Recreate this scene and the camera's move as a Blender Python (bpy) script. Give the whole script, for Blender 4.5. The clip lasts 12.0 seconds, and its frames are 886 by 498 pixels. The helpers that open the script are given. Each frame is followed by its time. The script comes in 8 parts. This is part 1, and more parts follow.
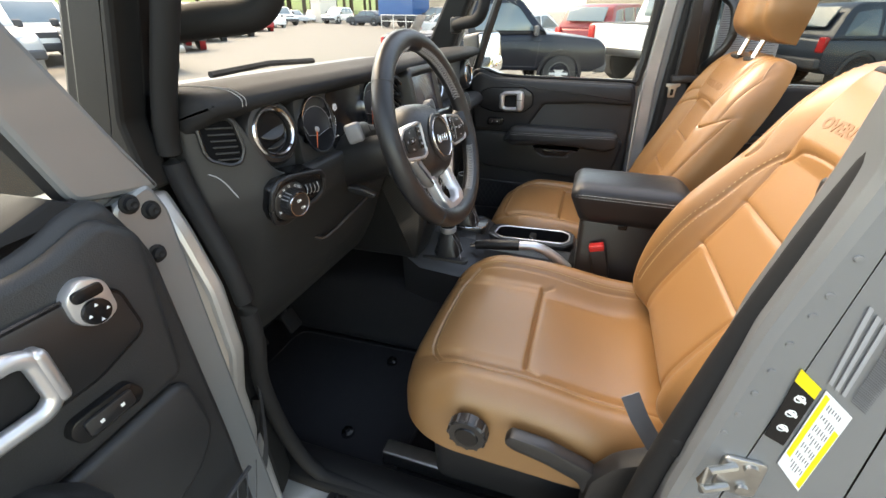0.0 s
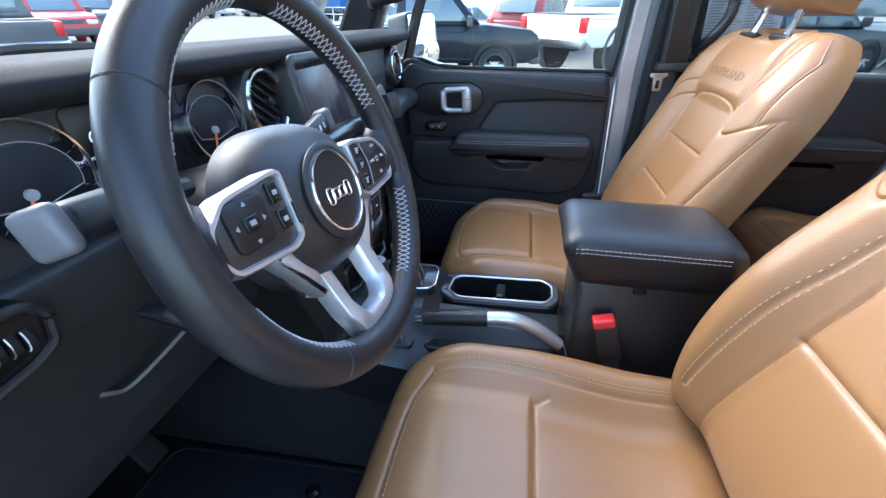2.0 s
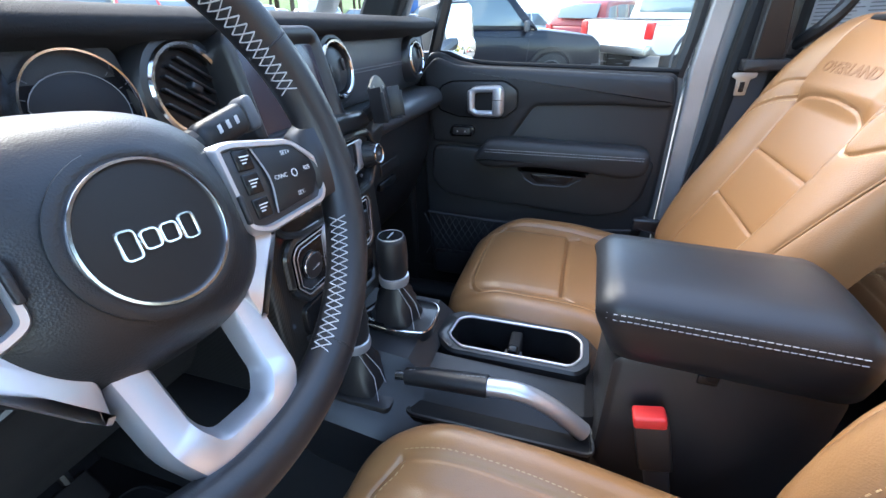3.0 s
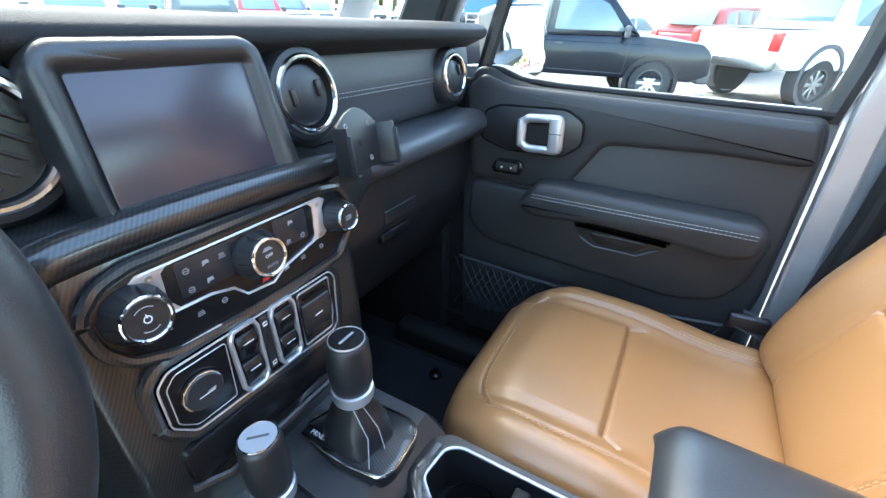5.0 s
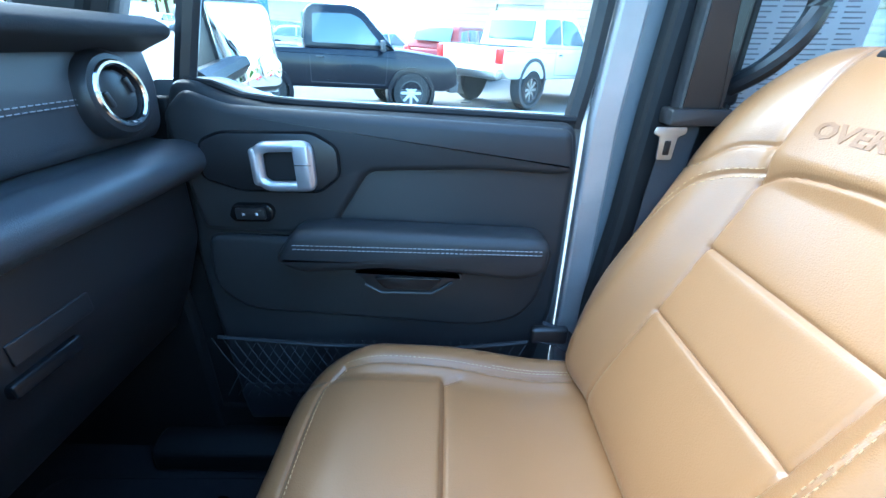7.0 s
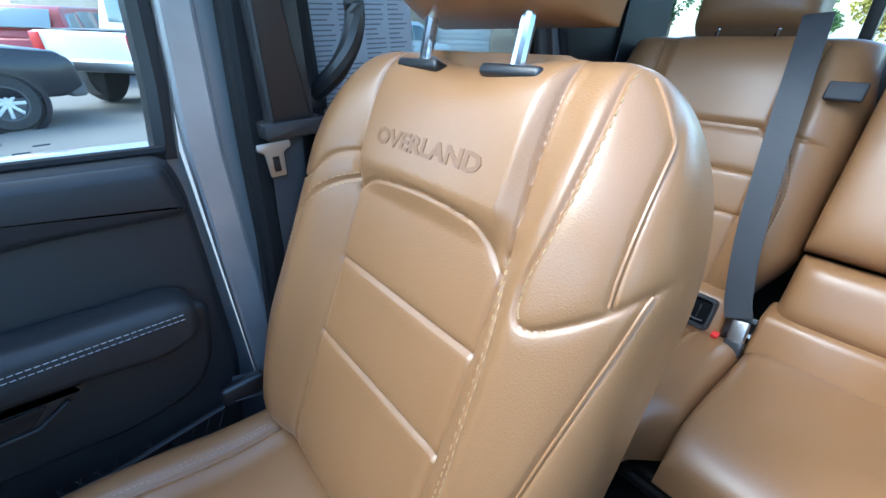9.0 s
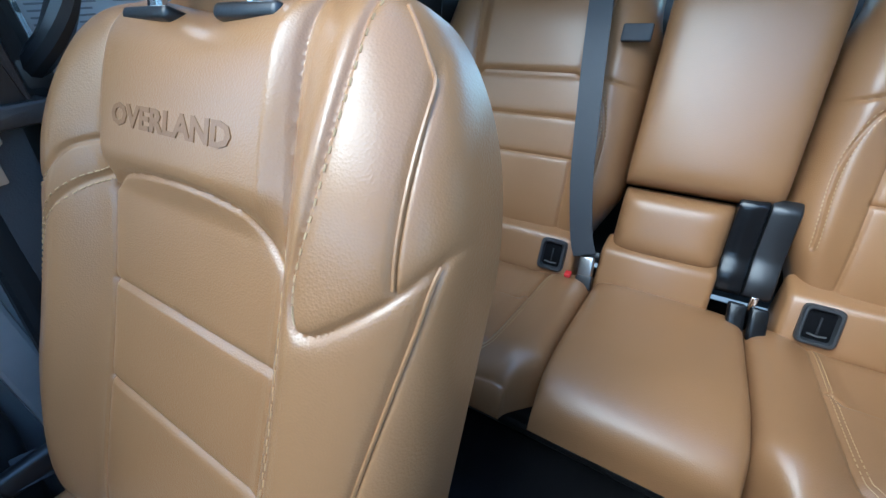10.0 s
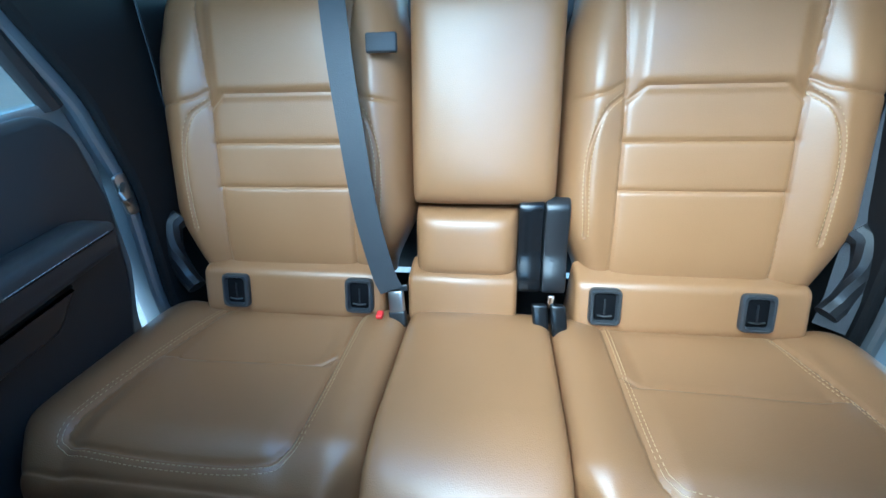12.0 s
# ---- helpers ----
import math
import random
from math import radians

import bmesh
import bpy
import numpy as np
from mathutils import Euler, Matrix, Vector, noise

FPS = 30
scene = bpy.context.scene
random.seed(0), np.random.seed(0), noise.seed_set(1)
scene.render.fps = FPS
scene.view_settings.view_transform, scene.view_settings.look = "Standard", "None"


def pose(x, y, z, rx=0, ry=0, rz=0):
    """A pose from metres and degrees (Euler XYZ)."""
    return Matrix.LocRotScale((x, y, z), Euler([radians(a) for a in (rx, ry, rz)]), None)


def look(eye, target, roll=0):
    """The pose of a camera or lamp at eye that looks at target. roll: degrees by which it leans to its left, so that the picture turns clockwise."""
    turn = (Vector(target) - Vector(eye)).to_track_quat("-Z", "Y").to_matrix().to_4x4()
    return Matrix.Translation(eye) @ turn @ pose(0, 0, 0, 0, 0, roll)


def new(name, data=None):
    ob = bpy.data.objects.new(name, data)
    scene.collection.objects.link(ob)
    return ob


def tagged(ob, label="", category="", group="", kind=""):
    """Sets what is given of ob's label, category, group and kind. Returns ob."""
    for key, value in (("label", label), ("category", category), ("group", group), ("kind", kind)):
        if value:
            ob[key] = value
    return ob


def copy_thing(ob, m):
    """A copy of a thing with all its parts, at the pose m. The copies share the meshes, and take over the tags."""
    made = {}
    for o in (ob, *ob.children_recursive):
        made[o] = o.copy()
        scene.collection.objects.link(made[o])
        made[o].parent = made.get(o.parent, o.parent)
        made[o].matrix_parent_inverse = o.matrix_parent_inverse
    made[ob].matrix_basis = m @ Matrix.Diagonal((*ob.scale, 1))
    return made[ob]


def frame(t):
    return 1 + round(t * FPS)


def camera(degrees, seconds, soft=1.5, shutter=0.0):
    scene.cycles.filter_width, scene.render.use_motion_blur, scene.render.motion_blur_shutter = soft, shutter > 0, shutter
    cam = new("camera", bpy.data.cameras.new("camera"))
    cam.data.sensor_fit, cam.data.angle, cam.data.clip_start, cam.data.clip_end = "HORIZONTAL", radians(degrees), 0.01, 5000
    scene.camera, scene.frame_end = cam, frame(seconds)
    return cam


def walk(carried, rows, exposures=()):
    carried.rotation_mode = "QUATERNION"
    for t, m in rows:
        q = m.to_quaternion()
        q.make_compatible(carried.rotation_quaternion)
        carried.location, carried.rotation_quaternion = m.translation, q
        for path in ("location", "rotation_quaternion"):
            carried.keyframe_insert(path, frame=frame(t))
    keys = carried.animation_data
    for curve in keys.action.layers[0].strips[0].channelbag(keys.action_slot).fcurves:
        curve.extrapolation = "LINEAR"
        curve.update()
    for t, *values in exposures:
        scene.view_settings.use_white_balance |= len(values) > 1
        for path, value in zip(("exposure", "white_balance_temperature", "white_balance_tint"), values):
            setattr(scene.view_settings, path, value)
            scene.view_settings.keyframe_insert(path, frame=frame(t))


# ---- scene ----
cam = camera(94.7, 12.0)
PATH = [
    (0, (0.602, -0.33, 1.547), (-0.008, 1.326, 0.606), -2.5),
    (0.5, (0.585, -0.215, 1.546), (0.09, 1.466, 0.582), -2.3),
    (1, (0.571, -0.102, 1.541), (0.169, 1.595, 0.563), -2.3),
    (1.5, (0.528, -0.009, 1.534), (0.192, 1.704, 0.559), -2.3),
    (2, (0.502, 0.087, 1.502), (0.142, 1.796, 0.529), -2.7),
    (2.5, (0.531, 0.19, 1.483), (0.087, 1.89, 0.527), -2.8),
    (3, (0.537, 0.29, 1.454), (-0.038, 1.958, 0.513), -2.3),
    (3.2, (0.536, 0.322, 1.453), (-0.116, 1.975, 0.535), -2.2),
    (4.8, (0.536, 0.554, 1.47), (-0.363, 2.077, 0.538), -0.3),
    (5, (0.538, 0.575, 1.469), (-0.344, 2.108, 0.535), -0.3),
    (5.5, (0.539, 0.63, 1.464), (-0.237, 2.223, 0.536), -0.2),
    (6, (0.532, 0.684, 1.46), (-0.069, 2.357, 0.544), -0.2),
    (6.5, (0.527, 0.743, 1.455), (0.185, 2.495, 0.553), 0.1),
    (7, (0.54, 0.796, 1.451), (0.525, 2.59, 0.569), 0.5),
    (7.2, (0.555, 0.813, 1.455), (0.67, 2.605, 0.576), 0.4),
    (8.8, (0.669, 0.839, 1.483), (1.697, 2.275, 0.545), -1.1),
    (9, (0.688, 0.831, 1.485), (1.794, 2.192, 0.525), -1.4),
    (9.5, (0.728, 0.821, 1.473), (2.003, 1.968, 0.445), -2.1),
    (10, (0.781, 0.809, 1.456), (2.183, 1.743, 0.377), -3.0),
    (10.5, (0.842, 0.792, 1.449), (2.317, 1.515, 0.308), -4.1),
    (11, (0.898, 0.781, 1.458), (2.411, 1.292, 0.254), -4.4),
    (11.5, (0.943, 0.77, 1.461), (2.493, 1.126, 0.248), -4.2),
    (12, (0.978, 0.758, 1.485), (2.581, 1.012, 0.315), -3.6),
]
EXPOSURES = [(0, 2.84, 9600, 9), (1.5, 2.98, 6000, 5), (3, 3.2, 6400, 6), (5, 3.98, 6500, -2), (6.5, 3.96, 5250, -6), (7, 3.72, 4850, -10), (8.8, 2.84, 5150, -4), (9.5, 2.58, 5150, -6), (10.5, 2.32, 4650, -8), (12, 3.2, 4400, -17)]
walk(cam, [(t, look(eye, target, roll)) for t, eye, target, roll in PATH], EXPOSURES)

# ---- light ----
world = bpy.data.worlds.new("sky")
scene.world = world
world.use_nodes = True
wn, wl = world.node_tree.nodes, world.node_tree.links
sky = wn.new("ShaderNodeTexSky")
sky.sky_type, sky.sun_disc = "NISHITA", False
sky.sun_elevation, sky.sun_rotation = radians(52), radians(297)
sky.air_density, sky.dust_density, sky.ozone_density = 1.0, 1.5, 1.0
wl.new(sky.outputs[0], wn["Background"].inputs[0])
wn["Background"].inputs[1].default_value = 0.15
sun_data = bpy.data.lights.new("sun", "SUN")
sun_data.energy, sun_data.angle, sun_data.color = 0.72, radians(48), (1.0, 0.97, 0.93)
sun = new("sun", sun_data)
sun.matrix_world = look((-5.6, 3.7, 10.0), (0.6, 0.8, 0.9))

CY = 0.785  # the car's middle plane


# ---- materials ----
def mat(name, color, rough=0.5, metal=0.0, vary=0.12, scale=40.0, bump=0.0, grain=400.0, voronoi=False, coat=0.0, emit=0.0, detail=4.0, spec=0.5):
    m = bpy.data.materials.new(name)
    m.use_nodes = True
    n, l = m.node_tree.nodes, m.node_tree.links
    b = n["Principled BSDF"]
    b.inputs["Roughness"].default_value, b.inputs["Metallic"].default_value = rough, metal
    b.inputs["Coat Weight"].default_value = coat
    b.inputs["Specular IOR Level"].default_value = spec
    tc = n.new("ShaderNodeTexCoord")
    big = n.new("ShaderNodeTexNoise")
    big.inputs["Scale"].default_value, big.inputs["Detail"].default_value = scale, detail
    l.new(tc.outputs["Object"], big.inputs["Vector"])
    mix = n.new("ShaderNodeMix")
    mix.data_type = "RGBA"
    c = Vector(color)
    mix.inputs["A"].default_value = (*(c * (1 - vary)), 1)
    mix.inputs["B"].default_value = (*[min(1, v * (1 + vary)) for v in c], 1)
    l.new(big.outputs["Fac"], mix.inputs["Factor"])
    l.new(mix.outputs["Result"], b.inputs["Base Color"])
    ramp = n.new("ShaderNodeMapRange")
    ramp.inputs["To Min"].default_value, ramp.inputs["To Max"].default_value = rough * 0.85, min(1, rough * 1.15)
    l.new(big.outputs["Fac"], ramp.inputs["Value"])
    l.new(ramp.outputs["Result"], b.inputs["Roughness"])
    if bump:
        fine = n.new("ShaderNodeTexVoronoi" if voronoi else "ShaderNodeTexNoise")
        fine.inputs["Scale"].default_value = grain
        l.new(tc.outputs["Object"], fine.inputs["Vector"])
        bp = n.new("ShaderNodeBump")
        bp.inputs["Strength"].default_value, bp.inputs["Distance"].default_value = bump, 0.001
        l.new(fine.outputs["Distance" if voronoi else "Fac"], bp.inputs["Height"])
        l.new(bp.outputs["Normal"], b.inputs["Normal"])
    if emit:
        b.inputs["Emission Color"].default_value, b.inputs["Emission Strength"].default_value = (*color, 1), emit
    return m


def leather_mat(name, color, rough=0.31):
    """Leather: pebble grain, slow creases and a little wear."""
    m = mat(name, color, rough, vary=0.06, scale=9.0, spec=0.5)
    n, l = m.node_tree.nodes, m.node_tree.links
    n["Principled BSDF"].inputs["Coat Weight"].default_value, n["Principled BSDF"].inputs["Coat Roughness"].default_value = 0.28, 0.24
    tc = n["Texture Coordinate"]
    v1, v2, add, mul = (n.new(k) for k in ("ShaderNodeTexVoronoi", "ShaderNodeTexNoise", "ShaderNodeMath", "ShaderNodeMath"))
    v1.inputs["Scale"].default_value = 560
    v2.inputs["Scale"].default_value, v2.inputs["Detail"].default_value = 28, 6
    mul.operation, mul.inputs[1].default_value = "MULTIPLY", 0.8
    for v in (v1, v2):
        l.new(tc.outputs["Object"], v.inputs["Vector"])
    l.new(v2.outputs["Fac"], mul.inputs[0])
    l.new(v1.outputs["Distance"], add.inputs[0]), l.new(mul.outputs[0], add.inputs[1])
    bp = n.new("ShaderNodeBump")
    bp.inputs["Strength"].default_value, bp.inputs["Distance"].default_value = 0.18, 0.0010
    l.new(add.outputs[0], bp.inputs["Height"])
    l.new(bp.outputs["Normal"], n["Principled BSDF"].inputs["Normal"])
    return m


def carbon_mat():
    m = mat("carbon_weave", (0.03, 0.03, 0.032), 0.30, coat=0.5)
    n, l = m.node_tree.nodes, m.node_tree.links
    tc, mp, ch, mx = n["Texture Coordinate"], n.new("ShaderNodeMapping"), n.new("ShaderNodeTexWave"), n.new("ShaderNodeMix")
    mx.data_type = "RGBA"
    mp.inputs["Rotation"].default_value = (radians(28), 0, radians(20))
    ch.inputs["Scale"].default_value, ch.bands_direction = 95, "Y"
    mx.inputs["A"].default_value, mx.inputs["B"].default_value = (0.005, 0.005, 0.006, 1), (0.026, 0.0255, 0.025, 1)
    l.new(tc.outputs["Object"], mp.inputs[0]), l.new(mp.outputs[0], ch.inputs["Vector"])
    l.new(ch.outputs["Fac"], mx.inputs["Factor"]), l.new(mx.outputs["Result"], n["Principled BSDF"].inputs["Base Color"])
    return m


def glass_mat(name, tint=(1, 1, 1), rough=0.0):
    m = bpy.data.materials.new(name)
    m.use_nodes = True
    n, l = m.node_tree.nodes, m.node_tree.links
    tr, gl, mx, fr = n.new("ShaderNodeBsdfTransparent"), n.new("ShaderNodeBsdfGlossy"), n.new("ShaderNodeMixShader"), n.new("ShaderNodeFresnel")
    fr.inputs[0].default_value = 1.3
    tr.inputs[0].default_value = (*tint, 1)
    gl.inputs["Roughness"].default_value = rough
    l.new(fr.outputs[0], mx.inputs[0]), l.new(tr.outputs[0], mx.inputs[1]), l.new(gl.outputs[0], mx.inputs[2])
    l.new(mx.outputs[0], n["Material Output"].inputs[0])
    return m


LEATHER = leather_mat("tan_leather", (0.275, 0.140, 0.058), 0.335)
LEATHER_REAR = leather_mat("tan_leather_rear", (0.275, 0.140, 0.058), 0.41)
STITCH = mat("cream_thread", (0.46, 0.30, 0.15), 0.8)
GREY_STITCH = mat("grey_thread", (0.33, 0.33, 0.34), 0.8)
VINYL = mat("black_soft_vinyl", (0.027, 0.0275, 0.0290), 0.46, bump=0.2, grain=700, voronoi=True, scale=6, spec=0.4)
PLASTIC = mat("black_grained_plastic", (0.014, 0.014, 0.0155), 0.37, bump=0.15, grain=900, voronoi=True, scale=8, spec=0.65)
GLOSS = mat("black_gloss_plastic", (0.008, 0.008, 0.009), 0.22, vary=0.05, spec=0.35)
RUBBER = mat("black_rubber", (0.011, 0.011, 0.012), 0.7, scale=20, spec=0.3)
CARPET = mat("black_carpet", (0.006, 0.006, 0.008), 0.95, bump=0.9, grain=900, scale=30, vary=0.4)
CHROME = mat("chrome", (0.72, 0.72, 0.74), 0.12, 1.0, vary=0.03)
SATIN = mat("satin_silver", (0.60, 0.60, 0.62), 0.32, 0.75, vary=0.05)
STEEL = mat("worn_steel", (0.45, 0.45, 0.44), 0.35, 1.0, vary=0.2)
PAINT = mat("grey_body_paint", (0.19, 0.198, 0.205), 0.32, 0.25, vary=0.05, coat=0.6, scale=15)
BELT = mat("black_seat_belt_webbing", (0.03, 0.031, 0.035), 0.6, bump=0.5, grain=500)
GREY_BELT = mat("dark_grey_belt_webbing", (0.045, 0.047, 0.052), 0.55, bump=0.5, grain=500)
WHEEL_PAD = mat("black_wheel_vinyl", (0.016, 0.0165, 0.018), 0.40, bump=0.20, grain=900, voronoi=True, scale=10)
CAP = mat("matt_black_button", (0.010, 0.010, 0.011), 0.42, spec=0.4)
JAMB = mat("bare_silver_jamb", (0.42, 0.41, 0.40), 0.34, 0.45, vary=0.35, scale=9, coat=0.2)
LACE = mat("pale_grey_thread", (0.46, 0.46, 0.47), 0.8)
WHEEL_LEATHER = mat("black_leather", (0.016, 0.016, 0.018), 0.36, bump=0.12, grain=1100, voronoi=True, scale=12)
CARBON = carbon_mat()
GLASS = glass_mat("clear_glass", (0.93, 0.95, 0.94))
TINT = glass_mat("tinted_glass", (0.55, 0.58, 0.58))
SCREEN = mat("dark_display_glass", (0.045, 0.036, 0.045), 0.22, vary=0.15, scale=5)
RED = mat("red_plastic", (0.65, 0.03, 0.03), 0.4)
NEEDLE = mat("orange_needle", (0.7, 0.12, 0.03), 0.5)
WHITE_INK = mat("white_print", (0.75, 0.75, 0.75), 0.6)
MIRROR = mat("mirror_silver", (0.9, 0.9, 0.9), 0.01, 1.0, vary=0.0)
# roof lining is unseen; its pale tone is chosen to bounce light
HEADLINER = mat("bounce_headliner_fabric", (0.62, 0.61, 0.59), 0.95, bump=0.4, grain=500)
YELLOW = mat("yellow_print", (0.80, 0.62, 0.02), 0.5)
PAPER = mat("white_paper", (0.72, 0.73, 0.74), 0.6, vary=0.05)
ENGRAVED = mat("engraved_silver", (0.55, 0.55, 0.57), 0.38, 0.35)
POWDER = mat("black_powder_coat", (0.014, 0.014, 0.016), 0.36, bump=0.15, grain=1200)
DASH_TOP = mat("matt_dash_top", (0.022, 0.022, 0.024), 0.72, bump=0.3, grain=700, voronoi=True, scale=6, spec=0.2)
DASH_PAD = mat("soft_grey_black_pad", (0.050, 0.052, 0.058), 0.38, bump=0.2, grain=800, voronoi=True, scale=6)
TRIM = mat("matt_black_trim", (0.008, 0.008, 0.0085), 0.60, bump=0.15, grain=900, voronoi=True, scale=8, spec=0.3)
GAUGE = mat("matt_gauge_face", (0.004, 0.004, 0.006), 0.7, spec=0.15)
FAN = mat("grey_gauge_window", (0.014, 0.014, 0.018), 0.5, spec=0.3)
SHEET = mat("grey_price_sheet", (0.40, 0.41, 0.42), 0.6, vary=0.05)
SHEET_INK = mat("faint_print", (0.17, 0.17, 0.18), 0.6)
DIM_INK = mat("dim_print", (0.30, 0.30, 0.31), 0.6)
GLOW = mat("lit_display", (0.75, 0.82, 1.0), 0.5, emit=0.08)
INK = mat("grey_print", (0.12, 0.12, 0.13), 0.6)
BEZEL = mat("dark_grey_bezel", (0.035, 0.036, 0.039), 0.4)
# near-black that paints in the shade inside slots and vents
SHADE_BLACK = mat("opening_shade_black", (0.004, 0.004, 0.005), 0.8, spec=0.1)


# ---- geometry: every builder returns (verts, faces) ----
def shift(vf, m):
    """The geometry moved by a matrix."""
    return [m @ Vector(p) for p in vf[0]], vf[1]


def join(*parts):
    v, f = [], []
    for pv, pf in parts:
        o = len(v)
        v += [tuple(p) for p in pv]
        f += [[i + o for i in q] for q in pf]
    return v, f


def flip_y(vf, y0=CY):
    return [(p[0], 2 * y0 - p[1], p[2]) for p in vf[0]], [q[::-1] for q in vf[1]]


def rbox(c, s, r=0.004, m=None, seg=2):
    """A box of size s about c with rounded edges."""
    h = [x / 2 for x in s]
    r = min(r, *[x * 0.98 for x in h])
    arc = [r * k / seg for k in range(seg + 1)]
    ax = [[-a + t for t in arc] + [a - t for t in reversed(arc)] for a in h]
    v, f, seen = [], [], {}

    def vid(p):
        q = [max(-h[i] + r, min(h[i] - r, p[i])) for i in range(3)]
        d = Vector([p[i] - q[i] for i in range(3)])
        p = Vector(q) + d.normalized() * r
        k = tuple(round(x, 6) for x in p)
        if k not in seen:
            seen[k] = len(v)
            v.append(p + Vector(c))
        return seen[k]

    for a in range(3):
        b, e = (a + 1) % 3, (a + 2) % 3
        for s_ in (-1, 1):
            for i in range(len(ax[b]) - 1):
                for j in range(len(ax[e]) - 1):
                    quad = []
                    for di, dj in ((0, 0), (1, 0), (1, 1), (0, 1)):
                        p = [0, 0, 0]
                        p[a], p[b], p[e] = s_ * h[a], ax[b][i + di], ax[e][j + dj]
                        quad.append(vid(p))
                    quad = list(dict.fromkeys(quad))
                    if len(quad) > 2:
                        f.append(quad if s_ > 0 else quad[::-1])
    return shift((v, f), m) if m else (v, f)


def rounded(poly, r, n=4):
    """A polygon with its corners rounded."""
    out = []
    k = len(poly)
    for i in range(k):
        p, a, b = Vector(poly[i]), Vector(poly[i - 1]), Vector(poly[(i + 1) % k])
        u, w = a - p, b - p
        d = min(r, u.length * 0.45, w.length * 0.45)
        s, e = p + u.normalized() * d, p + w.normalized() * d
        for j in range(n + 1):
            t = j / n
            out.append(tuple(s * (1 - t) ** 2 + p * (2 * t * (1 - t)) + e * t * t))
    return out


def inset(poly, d):
    out, k = [], len(poly)
    area = sum(poly[i - 1][0] * poly[i][1] - poly[i][0] * poly[i - 1][1] for i in range(k))
    sg = 1 if area > 0 else -1
    for i in range(k):
        p, a, b = Vector(poly[i]), Vector(poly[i - 1]), Vector(poly[(i + 1) % k])
        n1, n2 = (p - a).normalized(), (b - p).normalized()
        nn = Vector((-(n1.y + n2.y), n1.x + n2.x)) * sg
        nn = nn.normalized() if nn.length > 1e-6 else Vector((0, 0))
        c = max(0.5, nn.dot(Vector((-n1.y, n1.x)) * sg))
        out.append(tuple(p + nn * d / c))
    return out


PLANES = {"x": lambda u, v, w: (w, u, v), "y": lambda u, v, w: (u, w, v), "z": lambda u, v, w: (u, v, w)}


def prism(poly, axis, lo, hi, r=0.003, m=None):
    """A polygon drawn in the other two axes (x: y,z  y: x,z  z: x,y), extruded along axis from lo to hi with soft edges."""
    to = PLANES[axis]
    r = min(r, (hi - lo) / 2.01)
    k = len(poly)
    i1, i2 = inset(poly, r), inset(poly, r * 0.3)
    rings = [(i1, lo), (i2, lo + r * 0.3), (poly, lo + r), (poly, hi - r), (i2, hi - r * 0.3), (i1, hi)] if r > 0 else [(poly, lo), (poly, hi)]
    v = [to(p[0], p[1], w) for ring, w in rings for p in ring]
    f = [[a * k + i, a * k + (i + 1) % k, (a + 1) * k + (i + 1) % k, (a + 1) * k + i] for a in range(len(rings) - 1) for i in range(k)]
    f += [list(range(k))[::-1], [(len(rings) - 1) * k + i for i in range(k)]]
    return shift((v, f), m) if m else (v, f)


def tube(path, r, n=8, closed=False, flat=1.0, up=(0, 0, 1)):
    """A round (or flattened) bar swept along points; r may be a list."""
    P = [Vector(p) for p in path]
    k = len(P)
    v, f = [], []
    for i, p in enumerate(P):
        a = P[i - 1] if (i or closed) else P[0]
        b = P[(i + 1) % k] if (i < k - 1 or closed) else P[-1]
        t = (b - a).normalized()
        s = t.cross(Vector(up))
        s = s.normalized() if s.length > 1e-4 else t.orthogonal().normalized()
        w = s.cross(t)
        rr = r[i] if isinstance(r, (list, tuple)) else r
        v += [p + s * math.cos(2 * math.pi * j / n) * rr + w * math.sin(2 * math.pi * j / n) * rr * flat for j in range(n)]
    for i in range(k if closed else k - 1):
        for j in range(n):
            a, b = i * n, ((i + 1) % k) * n
            f.append([a + j, a + (j + 1) % n, b + (j + 1) % n, b + j])
    if not closed:
        f += [list(range(n))[::-1], [(k - 1) * n + j for j in range(n)]]
    return v, f


def lathe(profile, m=None, n=32, cap=True):
    """(radius, height) pairs turned about local z."""
    v, f = [], []
    for r, h in profile:
        v += [(r * math.cos(2 * math.pi * j / n), r * math.sin(2 * math.pi * j / n), h) for j in range(n)]
    for i in range(len(profile) - 1):
        for j in range(n):
            f.append([i * n + j, i * n + (j + 1) % n, (i + 1) * n + (j + 1) % n, (i + 1) * n + j])
    if cap and profile[0][0] > 0:
        f.append(list(range(n))[::-1])
    if cap and profile[-1][0] > 0:
        f.append([(len(profile) - 1) * n + j for j in range(n)])
    return shift((v, f), m) if m else (v, f)


def axis_m(p, n, up=(0, 0, 1)):
    """A frame at p whose z is n and whose y leans to up."""
    z = Vector(n).normalized()
    x = Vector(up).cross(z)
    x = x.normalized() if x.length > 1e-5 else z.orthogonal().normalized()
    y = z.cross(x)
    return Matrix(((x.x, y.x, z.x, p[0]), (x.y, y.y, z.y, p[1]), (x.z, y.z, z.z, p[2]), (0, 0, 0, 1)))


def ring(r, t, h, m, n=40):
    """A flat bezel ring of radius r, width t and height h."""
    return lathe([(r - t, 0), (r - t, h * 0.6), (r - t * 0.7, h), (r - t * 0.3, h), (r, h * 0.6), (r, 0), (r - t, 0)], m, n, False)


